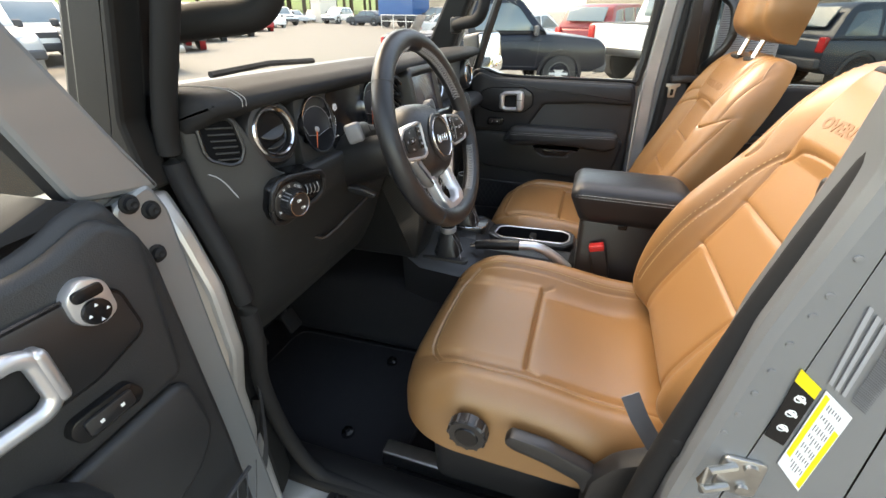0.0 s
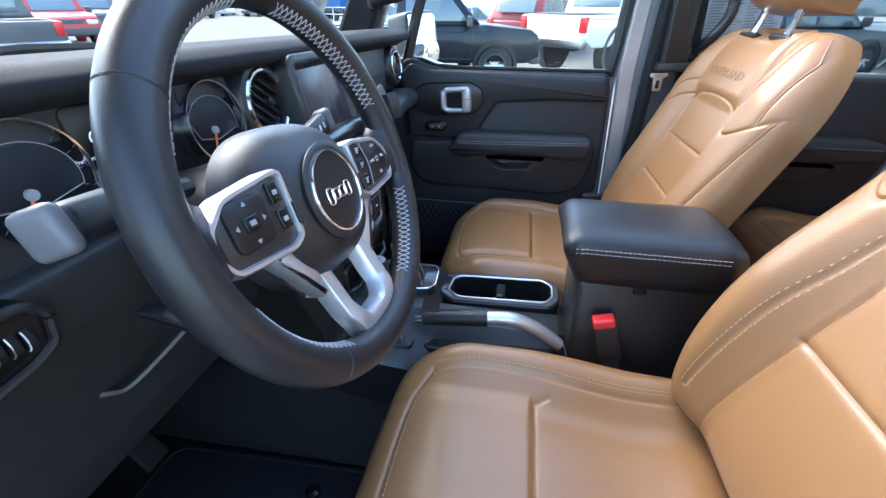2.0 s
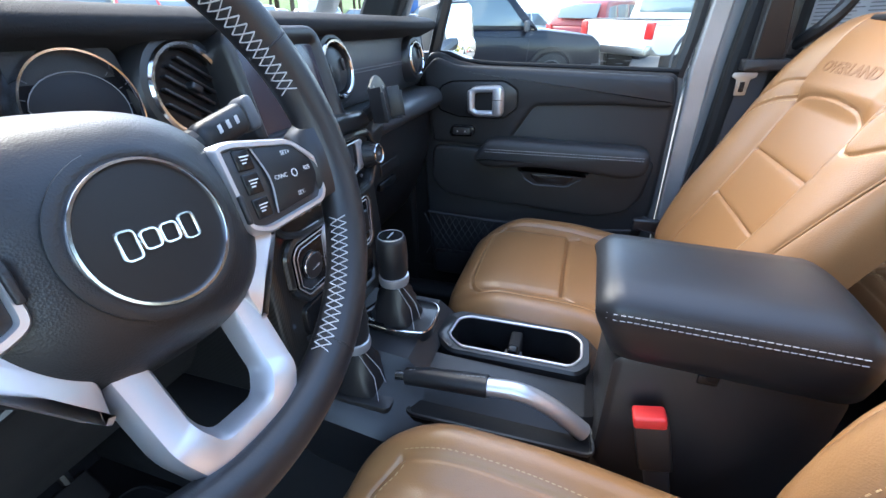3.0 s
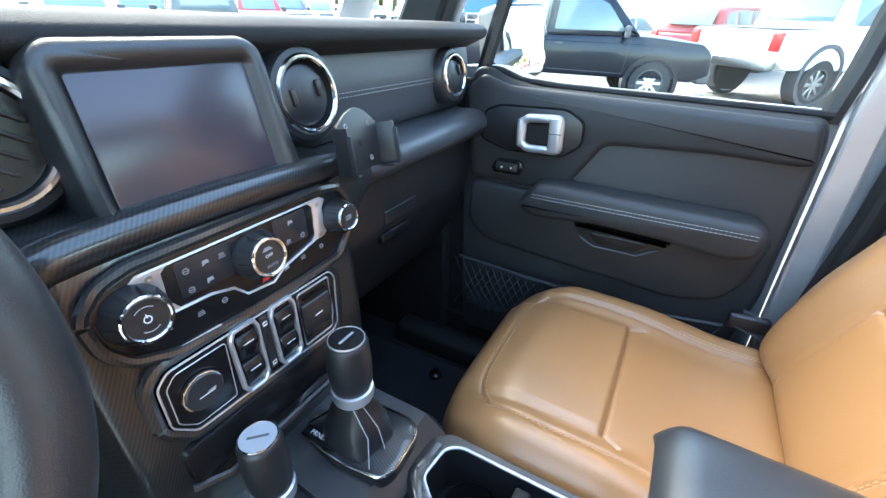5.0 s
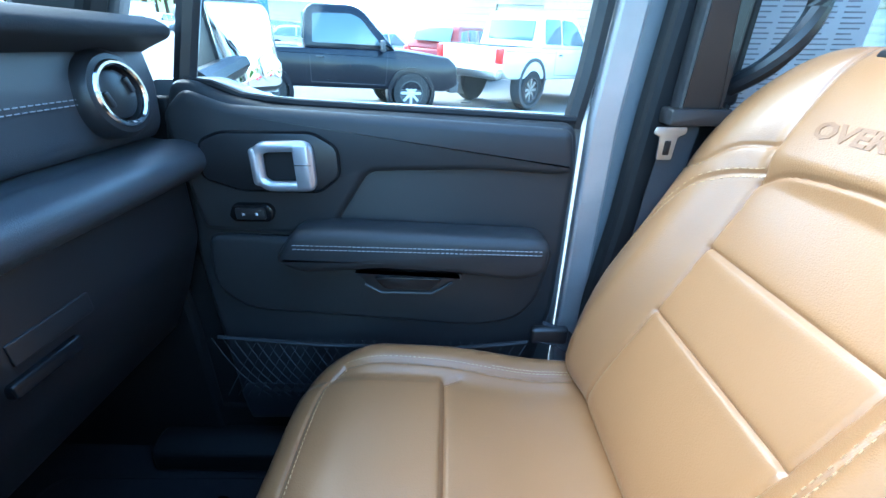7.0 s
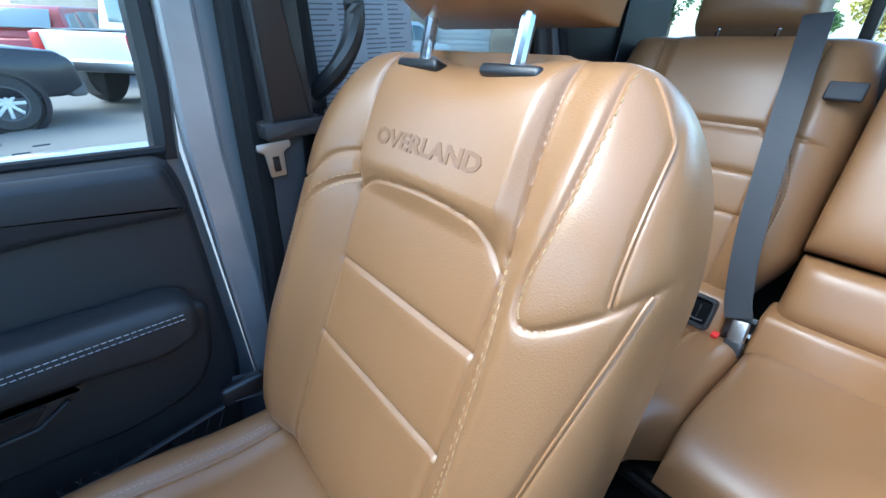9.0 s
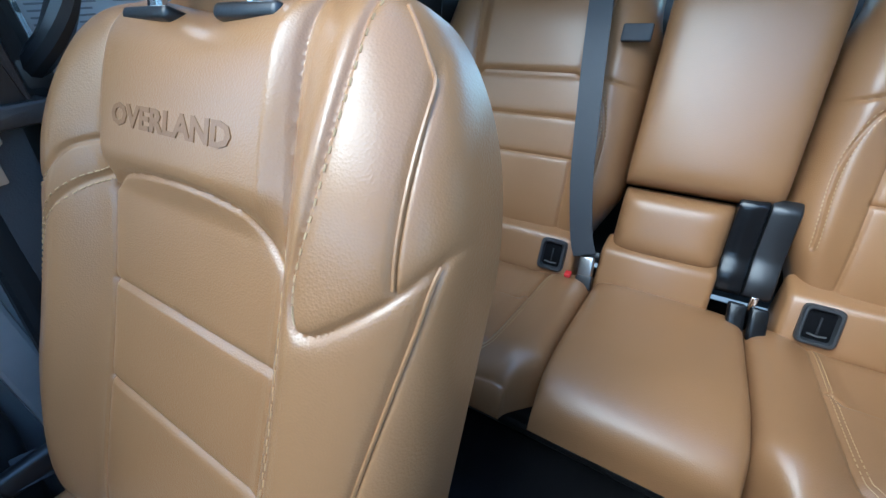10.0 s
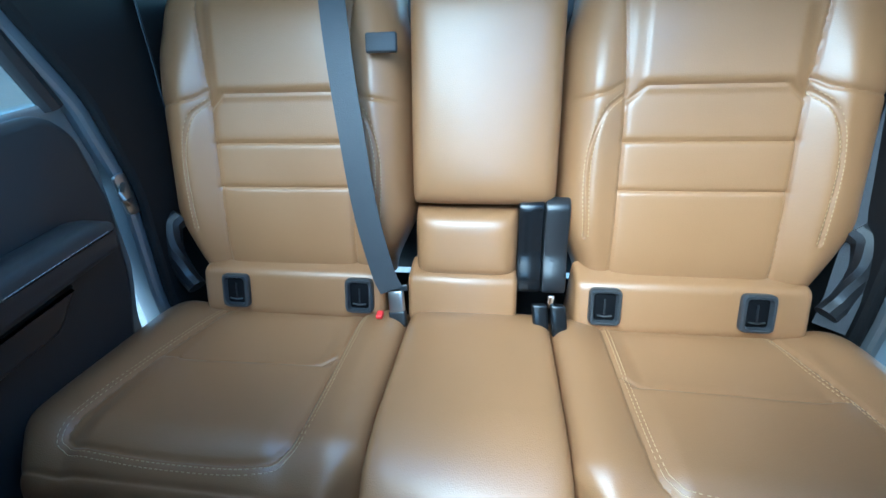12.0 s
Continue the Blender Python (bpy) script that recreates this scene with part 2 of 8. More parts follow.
def sheet(fn, nu, nv):
    """A grid of points fn(u, v), u and v from 0 to 1."""
    v = [fn(i / nu, j / nv) for j in range(nv + 1) for i in range(nu + 1)]
    f = [[j * (nu + 1) + i, j * (nu + 1) + i + 1, (j + 1) * (nu + 1) + i + 1, (j + 1) * (nu + 1) + i] for j in range(nv) for i in range(nu)]
    return v, f


def loft(sections):
    """Closed loops of equal length joined in a row, ends capped."""
    k = len(sections[0])
    v = [p for s in sections for p in s]
    f = [[a * k + i, a * k + (i + 1) % k, (a + 1) * k + (i + 1) % k, (a + 1) * k + i] for a in range(len(sections) - 1) for i in range(k)]
    return v, f + [list(range(k))[::-1], [(len(sections) - 1) * k + i for i in range(k)]]


# ---- things and parts ----
def thing(name, label, category, at=(0, 0, 0), group="", m=None):
    ob = new(name)
    ob.empty_display_size = 0.05
    ob.matrix_basis = m if m else Matrix.Translation(at)
    return tagged(ob, label, category, group)


def solid(name, vf, material, sharp=35):
    me = bpy.data.meshes.new(name)
    me.from_pydata([tuple(p) for p in vf[0]], [], [list(q) for q in vf[1]])
    me.polygons.foreach_set("use_smooth", [True] * len(me.polygons))
    me.set_sharp_from_angle(angle=radians(sharp))
    me.materials.append(material)
    return new(name, me)


def part(name, vf, material, parent, label="", local=False, sharp=35):
    """One mesh under a thing (or under a part); the geometry is in world metres unless local."""
    root = parent
    while root.parent:
        root = root.parent
    if not local:
        vf = shift(vf, root.matrix_basis.inverted())
    ob = solid(name, vf, material, sharp)
    ob.parent = parent
    return tagged(ob, label, kind="stuff" if "stitching" in name else "")


def single(name, vf, material, label="", category="", kind="", group="", sharp=35):
    return tagged(solid(name, vf, material, sharp), label, category, group, kind)


# ---- padded upholstery ----
def seg_dist(A, B, p, q):
    p, q = np.array(p), np.array(q)
    d = q - p
    t = np.clip(((A - p[0]) * d[0] + (B - p[1]) * d[1]) / max(1e-9, d @ d), 0, 1)
    return np.hypot(A - p[0] - t * d[0], B - p[1] - t * d[1])


class Pad:
    """A stuffed cushion over the plane (a, b): half width w(b), top height top(a, b), thick below, with sewn seams as grooves."""

    def __init__(self, length, half, top, bottom, seams=(), depth=0.006, width=0.007, pa=7.0, pb=9.0, na=110, nb=110, warp=None, puff=0.5):
        self.length, self.half, self.top, self.bottom = length, half, top, bottom
        self.seams, self.depth, self.width, self.pa, self.pb, self.na, self.nb = seams, depth, width, pa, pb, na, nb
        self.warp, self.puff = warp or (lambda a, b: b), puff

    def height(self, A, B):
        W = self.half(B)
        ea = np.maximum(0, 1 - np.abs(A / W) ** self.pa) ** (1 / self.pa * 1.6)
        eb = np.maximum(0, 1 - np.abs(2 * B / self.length - 1) ** self.pb) ** (1 / self.pb * 1.6)
        H = self.bottom + (self.top(A, B) - self.bottom) * ea * eb
        for line in self.seams:
            d = np.full(A.shape, 9.0)
            for p, q in zip(line, line[1:]):
                d = np.minimum(d, seg_dist(A, B, p, q))
            H = H - self.depth * (np.exp(-((d / self.width) ** 2)) + self.puff * np.exp(-((d / (3.2 * self.width)) ** 2))) * np.minimum(1, ea * eb * 1.2)
        return H

    def mesh(self, m):
        s = np.sin(np.linspace(-math.pi / 2, math.pi / 2, self.na + 1))
        lin = np.linspace(-1, 1, self.na + 1)
        s = 0.45 * s + 0.55 * lin
        b = 0.5 + 0.5 * (0.45 * np.sin(np.linspace(-math.pi / 2, math.pi / 2, self.nb + 1)) + 0.55 * np.linspace(-1, 1, self.nb + 1))
        S, B = np.meshgrid(s, b * self.length)
        A = S * self.half(B)
        H = self.height(A, B)
        k = self.na + 1
        v = [m @ Vector(p) for p in zip(A.ravel(), self.warp(A, B).ravel(), H.ravel())]
        f = [[j * k + i, j * k + i + 1, (j + 1) * k + i + 1, (j + 1) * k + i] for j in range(self.nb) for i in range(self.na)]
        edge = list(range(k)) + [j * k + self.na for j in range(1, self.nb + 1)] + [self.nb * k + i for i in range(self.na - 1, -1, -1)] + [j * k for j in range(self.nb - 1, 0, -1)]
        f.append(edge[::-1])
        return v, f

    def at(self, a, b, lift=0.0):
        h = self.height(np.array([[a]]), np.array([[b]]))[0, 0]
        return Vector((a, float(self.warp(a, b)), h + lift))

    def stitches(self, line, m, off=0.005, step=0.0065, size=(0.0042, 0.0011, 0.0009)):
        """A row of thread stitches beside a seam."""
        out = []
        for p, q in zip(line, line[1:]):
            p, q = Vector(p), Vector(q)
            d = (q - p)
            n = Vector((-d.y, d.x)).normalized() * off
            k = max(1, int(d.length / step))
            for i in range(k):
                c = p + d * ((i + 0.5) / k) + n
                a0 = self.at(*(c - d.normalized() * size[0] / 2), 0.0004)
                a1 = self.at(*(c + d.normalized() * size[0] / 2), 0.0004)
                out.append(tube([m @ a0, m @ a1], size[1] * 0.75, 4))
        return join(*out)


def curve(pts, n=6):
    """A smooth line through points (Catmull-Rom)."""
    P = [Vector(p) for p in pts]
    P = [P[0] * 2 - P[1]] + P + [P[-1] * 2 - P[-2]]
    out = []
    for i in range(1, len(P) - 2):
        for j in range(n):
            t = j / n
            out.append(0.5 * ((2 * P[i]) + (P[i + 1] - P[i - 1]) * t + (2 * P[i - 1] - 5 * P[i] + 4 * P[i + 1] - P[i + 2]) * t * t + (3 * P[i] - P[i - 1] - 3 * P[i + 1] + P[i + 2]) * t ** 3))
    return [tuple(p) for p in out] + [tuple(P[-2])]


def basis(o, a, b):
    """A frame at o with x along a, y along b."""
    a, b = Vector(a).normalized(), Vector(b).normalized()
    n = a.cross(b)
    return Matrix(((a.x, b.x, n.x, o[0]), (a.y, b.y, n.y, o[1]), (a.z, b.z, n.z, o[2]), (0, 0, 0, 1)))


def text_mesh(text, size, m, depth=0.0005, bold=0.0):
    """Raised letters as plain geometry, from the built-in font."""
    cu = bpy.data.curves.new("letters", "FONT")
    cu.body, cu.size, cu.align_x, cu.align_y, cu.extrude, cu.offset, cu.resolution_u = text, size, "CENTER", "CENTER", depth, bold, 2
    ob = bpy.data.objects.new("letters", cu)
    me = ob.to_mesh()
    v, f = [m @ p.co for p in me.vertices], [list(q.vertices) for q in me.polygons]
    ob.to_mesh_clear()
    bpy.data.objects.remove(ob)
    bpy.data.curves.remove(cu)
    return v, f


# ---- cab shell ----
FLOOR = 0.60
single("floor", rbox((0.75, CY, FLOOR - 0.02), (2.6, 1.42, 0.04), 0.005), CARPET, "black carpeted cab floor", "floor", "structure")
tunnel = prism(rounded([(0.60, FLOOR), (0.66, 0.83), (0.91, 0.83), (0.97, FLOOR)], 0.05), "x", -0.45, 0.93, 0.02)
single("floor_tunnel", tunnel, CARPET, "black carpeted transmission tunnel along the floor", "floor", "structure")
single("wall_firewall", rbox((-0.47, CY, 1.0), (0.05, 1.42, 0.9), 0.01), CARPET, "black padded firewall", "wall", "structure")
single("wall_rear", rbox((2.12, CY, 1.0), (0.05, 1.46, 0.84), 0.01), PLASTIC, "black trimmed rear cab wall", "wall", "structure")
# roof is unseen; the opening is added to let daylight into the cab
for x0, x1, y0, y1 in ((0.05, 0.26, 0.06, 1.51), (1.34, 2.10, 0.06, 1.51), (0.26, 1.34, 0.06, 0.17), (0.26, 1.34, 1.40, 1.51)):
    single("ceiling", rbox(((x0 + x1) / 2, (y0 + y1) / 2, 1.845), (x1 - x0 + 0.002, y1 - y0, 0.04), 0.004), HEADLINER, "unseen pale roof lining round opening added for light", "ceiling", "structure")
    single("roof", rbox(((x0 + x1) / 2, (y0 + y1) / 2, 1.882), (x1 - x0 + 0.002, y1 - y0 + (0.06 if y1 - y0 > 1 else 0.0), 0.026), 0.006), PLASTIC, "unseen black roof panel round the added opening", "roof", "structure")


def shell_side(mirror):
    f = flip_y if mirror else (lambda q: q)
    who = "driver" if mirror else "passenger"
    # sill, front pillar, middle pillar, rear pillar, roof rail
    out = {}
    out["sill"] = f(prism(rounded([(1.42, 0.56), (1.42, 0.635), (1.47, 0.645), (1.535, 0.60), (1.545, 0.54), (1.44, 0.52)], 0.012), "x", -0.12, 2.0, 0.005))
    front = [(0.045, 0.55), (0.055, 1.00), (0.03, 1.36), (0.02, 1.46), (0.19, 1.82), (0.145, 1.84), (-0.045, 1.44), (-0.13, 1.36), (-0.13, 0.55)]
    out["front_pillar"] = f(prism(rounded(front, 0.02), "y", 1.508, 1.535, 0.008))
    if mirror:
        out["seal_trim"] = f(prism(rounded([(0.054, 1.372), (0.048, 1.46), (0.205, 1.82), (0.150, 1.82), (-0.030, 1.46), (-0.020, 1.40), (-0.02, 1.355)], 0.008), "y", 1.500, 1.5395, 0.006))
    if mirror:
        out["front_jamb"] = f(prism(rounded([(0.052, 0.60), (0.060, 0.978), (0.094, 1.09), (0.096, 1.214), (0.072, 1.311), (0.048, 1.368), (-0.02, 1.352), (-0.02, 0.60)], 0.010), "y", 1.510, 1.5395, 0.008))
    trim = [(0.035, 0.55), (0.045, 1.00), (0.02, 1.36), (0.01, 1.46), (0.18, 1.82), (0.10, 1.84), (-0.12, 1.44), (-0.43, 1.40), (-0.43, 0.55)]
    out["front_trim"] = f(prism(rounded(trim, 0.02), "y", 1.452, 1.507, 0.012))
    out["middle_trim"] = f(prism(rounded([(0.800, 0.56), (0.802, 1.02), (0.822, 1.19), (0.832, 1.36), (0.872, 1.83), (0.96, 1.83), (0.955, 0.56)], 0.02), "y", 1.428, 1.474, 0.012) if not mirror else prism(rounded([(0.835, 0.56), (0.835, 1.83), (0.96, 1.83), (0.955, 0.56)], 0.02), "y", 1.425, 1.474, 0.014))
    out["rear_trim"] = f(prism(rounded([(1.522, 0.56), (1.570, 0.92), (1.626, 1.14), (1.623, 1.31), (1.562, 1.50), (1.512, 1.83), (2.09, 1.83), (2.09, 0.56)], 0.04), "y", 1.462, 1.4845, 0.01))
    mid = [(0.733, 0.56), (0.740, 1.05), (0.768, 1.302), (0.798, 1.444), (0.848, 1.83), (0.95, 1.83), (0.935, 1.30), (0.92, 0.56)] if mirror else [(0.775, 0.56), (0.785, 1.30), (0.82, 1.83), (0.93, 1.83), (0.905, 1.30), (0.90, 0.56)]
    out["middle_pillar"] = f(prism(rounded(mid, 0.01), "y", 1.475, 1.545, 0.012))
    rear = [(1.50, 0.56), (1.555, 0.92), (1.610, 1.14), (1.605, 1.30), (1.540, 1.50), (1.48, 1.83), (2.10, 1.83), (2.12, 0.56)]
    out["rear_pillar"] = f(prism(rounded(rear, 0.02), "y", 1.485, 1.545, 0.01))
    out["roof_rail"] = f(rbox((1.08, 1.49, 1.805), (1.95, 0.08, 0.05), 0.015))
    out["sill_trim"] = f(prism(rounded([(1.385, 0.60), (1.385, 0.66), (1.43, 0.672), (1.475, 0.655), (1.475, 0.60)], 0.015), "x", -0.1, 1.5, 0.01))
    if not mirror:
        out["jamb_flange"] = prism([(0.766, 0.60), (0.768, 1.35), (0.812, 1.82), (0.85, 1.82), (0.815, 1.35), (0.81, 0.60)], "y", 1.4705, 1.497, 0.006)
        out["lower_trim"] = join(rbox((0.40, 1.480, 0.67), (0.86, 0.036, 0.11), 0.01), rbox((0.060, 1.484, 0.98), (0.075, 0.030, 0.80), 0.01))
    out["rear_lower_trim"] = f(join(rbox((1.20, 1.482, 0.67), (0.75, 0.036, 0.11), 0.01), rbox((0.925, 1.488, 1.0), (0.06, 0.02, 0.82), 0.008)))
    for name, vf in out.items():
        single(f"wall_{who}_{name}", vf, TRIM if name.endswith("trim") or name == "roof_rail" else JAMB if name in ("front_jamb", "jamb_flange") else PAINT,
               {"sill": "grey painted door sill", "front_pillar": "grey painted front pillar", "middle_pillar": "grey painted middle door pillar",
                "rear_pillar": "grey painted rear pillar of cab", "roof_rail": "black roof rail above the doors", "front_jamb": "bare silver-grey lower door jamb", "seal_trim": "black rubber-faced inner edge of front pillar", "front_trim": "black kick panel and pillar trim", "middle_trim": "black middle pillar trim", "rear_trim": "black rear quarter trim", "sill_trim": "black plastic sill trim", "jamb_flange": "grey painted door jamb flange", "lower_trim": "black trim under door", "rear_lower_trim": "black trim under rear door"}[name], "body", "structure", sharp=1 if name == "middle_pillar" else 12)


shell_side(False)
shell_side(True)

# windscreen, header, rear window
header = rbox((0.12, CY, 1.815), (0.13, 1.38, 0.05), 0.015)
single("wall_header", header, PLASTIC, "black header above windscreen", "body", "structure")
screen = sheet(lambda u, v: (-0.145 + 0.24 * v - 0.03 * math.sin(math.pi * u), 0.13 + 1.31 * u, 1.45 + 0.36 * v), 8, 4)
w = single("window_windscreen", screen, GLASS, "clear upright windscreen", "window", "structure")
w.visible_shadow = False
single("wall_rear_header", rbox((2.10, CY, 1.80), (0.07, 1.40, 0.07), 0.01), PLASTIC, "black frame above rear window", "body", "structure")
rw = single("window_rear", rbox((2.115, CY, 1.59), (0.005, 1.40, 0.36), 0.001), GLASS, "clear rear cab window", "window", "structure")
rw.visible_shadow = False
for yy in (0.55, 1.02):
    single("trim", rbox((2.10, yy, 1.59), (0.03, 0.025, 0.36), 0.004), PLASTIC, "black upright bar of sliding rear window", "trim", "structure")

# ---- front seats ----
RECL = 25.5
SIN, COS = math.sin(radians(RECL)), math.cos(radians(RECL))


def sm(x, lo, hi):
    t = np.clip((x - lo) / (hi - lo), 0, 1)
    return t * t * (3 - 2 * t)


def nose(b, length, r, cut):
    """1 along the pad, falling to 1 - cut over the last r metres, round."""
    t = np.clip((b - (length - r)) / r, 0, 1)
    return 1 - cut * (1 - np.sqrt(np.maximum(0, 1 - t ** 2.4)))


def seat_cushion(extra):
    """The seat cushion; extra raises the bolster beside the console."""
    return Pad(
        0.53,
        lambda b: 0.255 * nose(b, 0.53, 0.16, 0.45) - 0.012 * (1 - sm(b, 0.0, 0.2)),
        lambda a, b: 0.165 + 0.040 * sm(np.abs(a), 0.13, 0.215) * (1 - 0.55 * sm(b, 0.38, 0.53)) - 0.02 * sm(b, 0.40, 0.53) + 0.010 * sm(b, 0.10, 0.30) - 0.012 * np.exp(-((b - 0.13) / 0.1) ** 2) + 0.008 * sm(b, 0.282, 0.290) * (1 - sm(np.abs(a), 0.125, 0.15)) + extra * sm(a, 0.11, 0.20),
        0.030,
        seams=[curve([(-0.165, 0.0), (-0.165, 0.20), (-0.17, 0.36), (-0.165, 0.45)]), curve([(0.165, 0.0), (0.165, 0.20), (0.17, 0.36), (0.165, 0.45)]),
               [(-0.146, 0.258), (-0.134, 0.282), (0.134, 0.282), (0.146, 0.258)], curve([(-0.165, 0.45), (-0.12, 0.478), (0, 0.484), (0.12, 0.478), (0.165, 0.45)])],
        depth=0.0036, width=0.0026, pa=5.0, pb=9.0, na=280, nb=280, puff=0.35)


def seat_back(extra):
    """The padded backrest front; extra thickens the bolster beside the console."""
    return Pad(
        0.585,
        lambda b: (0.214 + 0.050 * sm(b, 0.0, 0.20) - 0.028 * sm(b, 0.40, 0.58)) * nose(b, 0.585, 0.13, 0.36),
        lambda a, b: 0.032 + 0.036 * sm(np.abs(a), 0.118, 0.185) * (1 - 0.55 * sm(b, 0.42, 0.60)) + 0.014 * sm(b, 0.398, 0.440) * (1 - sm(np.abs(a), 0.11, 0.14)) - 0.006 * np.exp(-((b - 0.30) / 0.16) ** 2) - 0.020 * np.exp(-((a / 0.11) ** 2)) * sm(b, 0.53, 0.60) + extra * sm(a, 0.14, 0.21) * (1 - sm(b, 0.22, 0.44)),
        -0.045,
        seams=[curve([(-0.108, 0.0), (-0.112, 0.18), (-0.118, 0.31), (-0.122, 0.41), (-0.132, 0.50), (-0.140, 0.59)]), curve([(0.140, 0.0), (0.136, 0.18), (0.131, 0.31), (0.134, 0.42), (0.130, 0.50), (0.124, 0.59)]),
               [(-0.112, 0.199), (0.136, 0.199)], [(-0.117, 0.306), (0.131, 0.306)],
               curve([(-0.121, 0.398), (-0.088, 0.416), (-0.040, 0.423), (0.020, 0.425), (0.080, 0.420), (0.104, 0.410), (0.132, 0.385)], 4),
               curve([(0.166, 0.588), (0.180, 0.535), (0.184, 0.488), (0.182, 0.44), (0.174, 0.395), (0.180, 0.368), (0.200, 0.368), (0.237, 0.400), (0.262, 0.440)], 5),
               curve([(-0.126, 0.447), (-0.16, 0.430), (-0.195, 0.392), (-0.262, 0.372)]),
               curve([(-0.122, 0.413), (-0.155, 0.392), (-0.195, 0.340), (-0.226, 0.25), (-0.232, 0.15), (-0.205, 0.03)]),
               curve([(0.252, 0.420), (0.248, 0.380), (0.240, 0.321), (0.232, 0.261), (0.213, 0.10)]),
               curve([(0.204, 0.566), (0.221, 0.530), (0.229, 0.490), (0.235, 0.404)]),
               curve([(0.134, 0.405), (0.152, 0.35), (0.160, 0.28), (0.168, 0.20), (0.170, 0.05)])],
        depth=0.0034, width=0.0024, pa=5.0, pb=8.0, na=290, nb=310, puff=0.38,
        warp=lambda a, b: b - 0.016 * np.exp(-((a / 0.105) ** 2)) * sm(b, 0.44, 0.585))


def front_seat(y0, out, group):
    """A front seat about y0; out is +1 where its outer side faces +y."""
    who = "passenger" if out > 0 else "driver"
    s = thing("front_seat", f"tan leather {who} seat with contrast stitching and embossed backrest", "car seat", (0.55, y0, FLOOR), group)
    rise = 0.0 if out > 0 else 0.026
    CUSHION, BACK = seat_cushion(0.0 if out > 0 else 0.040), seat_back(0.0 if out > 0 else 0.044)
    mc = basis((0.815, y0 + (0.0 if out > 0 else 0.010), 0.775), (0, 1, 0), (-1, 0, 0.035))
    mb = basis((0.772 + rise * SIN, y0 + (-0.003 if out > 0 else -0.012), 0.935 + rise * COS), (0, -1, 0), (SIN, 0, COS))
    cush = part("seat_cushion", CUSHION.mesh(mc), LEATHER, s, sharp=60)
    lines = CUSHION.seams
    for l, o in ((lines[0], 0.008), (lines[1], -0.008), (lines[3], -0.007), ([(-0.155, 0.012), (-0.155, 0.20)], 0.022), ([(0.155, 0.012), (0.155, 0.20)], -0.022)):
        part("stitching", CUSHION.stitches(l, mc, o), STITCH, cush, "cream contrast stitching")
    md = mb if out > 0 else mb @ Matrix.Diagonal((-1, 1, 1, 1))
    skew = (lambda vf: ([(v[0], v[1] + (0.013 if v[1] > y0 else 0.006) * float(sm(abs(v[1] - y0), 0.14, 0.22)), v[2]) for v in vf[0]], vf[1])) if out > 0 else (lambda vf: vf)
    bv, bf = skew(BACK.mesh(md))
    back = part("backrest", (bv, bf if out > 0 else [q[::-1] for q in bf]), LEATHER, s, sharp=60)
    bl = BACK.seams
    for l, o in ((bl[5][2:26], 0.005), (bl[6][10:], 0.005), (bl[7], 0.005), (bl[7], -0.005), (bl[10], 0.004), (bl[10], -0.004)):
        part("stitching", skew(BACK.stitches(l, md, o)), STITCH, back, "cream contrast stitching")
    for l, gap in ((bl[8], 0.008), (bl[9], 0.010)):
        part("piping", skew(tube([md @ BACK.at(a, b, 0.0014) for a, b in [(min(a, float(BACK.half(b)) - gap), b) for a, b in l]], 0.0015, 6)), LEATHER, back, "raised tan leather piping")
    # rear shell of the backrest
    shell = Pad(0.58, lambda b: (0.235 - 0.04 * sm(b, 0.36, 0.58)) * nose(b, 0.58, 0.12, 0.5), lambda a, b: 0.045 + 0 * a, -0.02, pa=4, pb=8, na=24, nb=24)
    part("backrest_shell", shell.mesh(basis((0.772 + 0.03 * COS + rise * SIN, y0, 0.940 - 0.03 * SIN + rise * COS), (0, 1, 0), (SIN, 0, COS))), LEATHER, s, "tan leather rear cover", sharp=60)
    # headrest on two posts
    up = Vector((SIN, 0, COS))
    nf = Vector((-COS, 0, SIN))
    base = Vector((0.772, y0, 0.935)) + up * rise - nf * 0.02
    hu = Vector((0.12, 0, 0.993))
    mh = basis((1.012 + rise * SIN, y0, 1.487 + rise * COS), (0, -1, 0), hu)
    head = Pad(0.19, lambda b: 0.120 + 0.015 * sm(b, 0.0, 0.08), lambda a, b: 0.060 + 0.010 * np.cos(a * 9) - 0.012 * sm(b, 0.1, 0.19), -0.055, [[(-0.10, 0.0), (-0.10, 0.19)], [(0.10, 0.0), (0.10, 0.19)]], pa=4, pb=4, na=60, nb=50)
    hr = part("headrest", head.mesh(mh), LEATHER, s, sharp=60)
    for d in (-0.068, 0.068):
        p0 = base + up * 0.535 + Vector((0, d, 0)) + nf * 0.040
        part("headrest_post", tube([p0 + up * 0.026, Vector((1.010 + rise * SIN, y0 + d, 1.50 + rise * COS))], 0.0075, 10), CHROME, s, "chrome headrest post")
        part("post_sleeve", rbox((0, 0, 0), (0.072, 0.026, 0.012), 0.005, basis(p0 + up * 0.020, (0, 1, 0), nf)), PLASTIC, s, "black plastic post sleeve")
    # embossed word across the upper panel
    word = text_mesh("OVERLAND", 0.031, mb @ Matrix.Translation((-0.002, 0.468, BACK.at(0, 0.476).z - 0.0016)) @ Matrix.Diagonal((1.06, 0.80, 1, 1)), 0.0022, 0.0012)
    part("embossed_word", word, EMBOSS_SHADE, back, "embossed lettering, its shade put into a darker leather colour")
    # base: track, side shields, knob and lever
    for d in (-0.17, 0.17):
        part("seat_rail", rbox((0.50, y0 + d, FLOOR + 0.035), (0.56, 0.04, 0.045), 0.006), STEEL, s, "steel seat rail")
    part("seat_base", rbox((0.57, y0, 0.735), (0.42, 0.42, 0.17), 0.03), PLASTIC, s, "black seat frame")
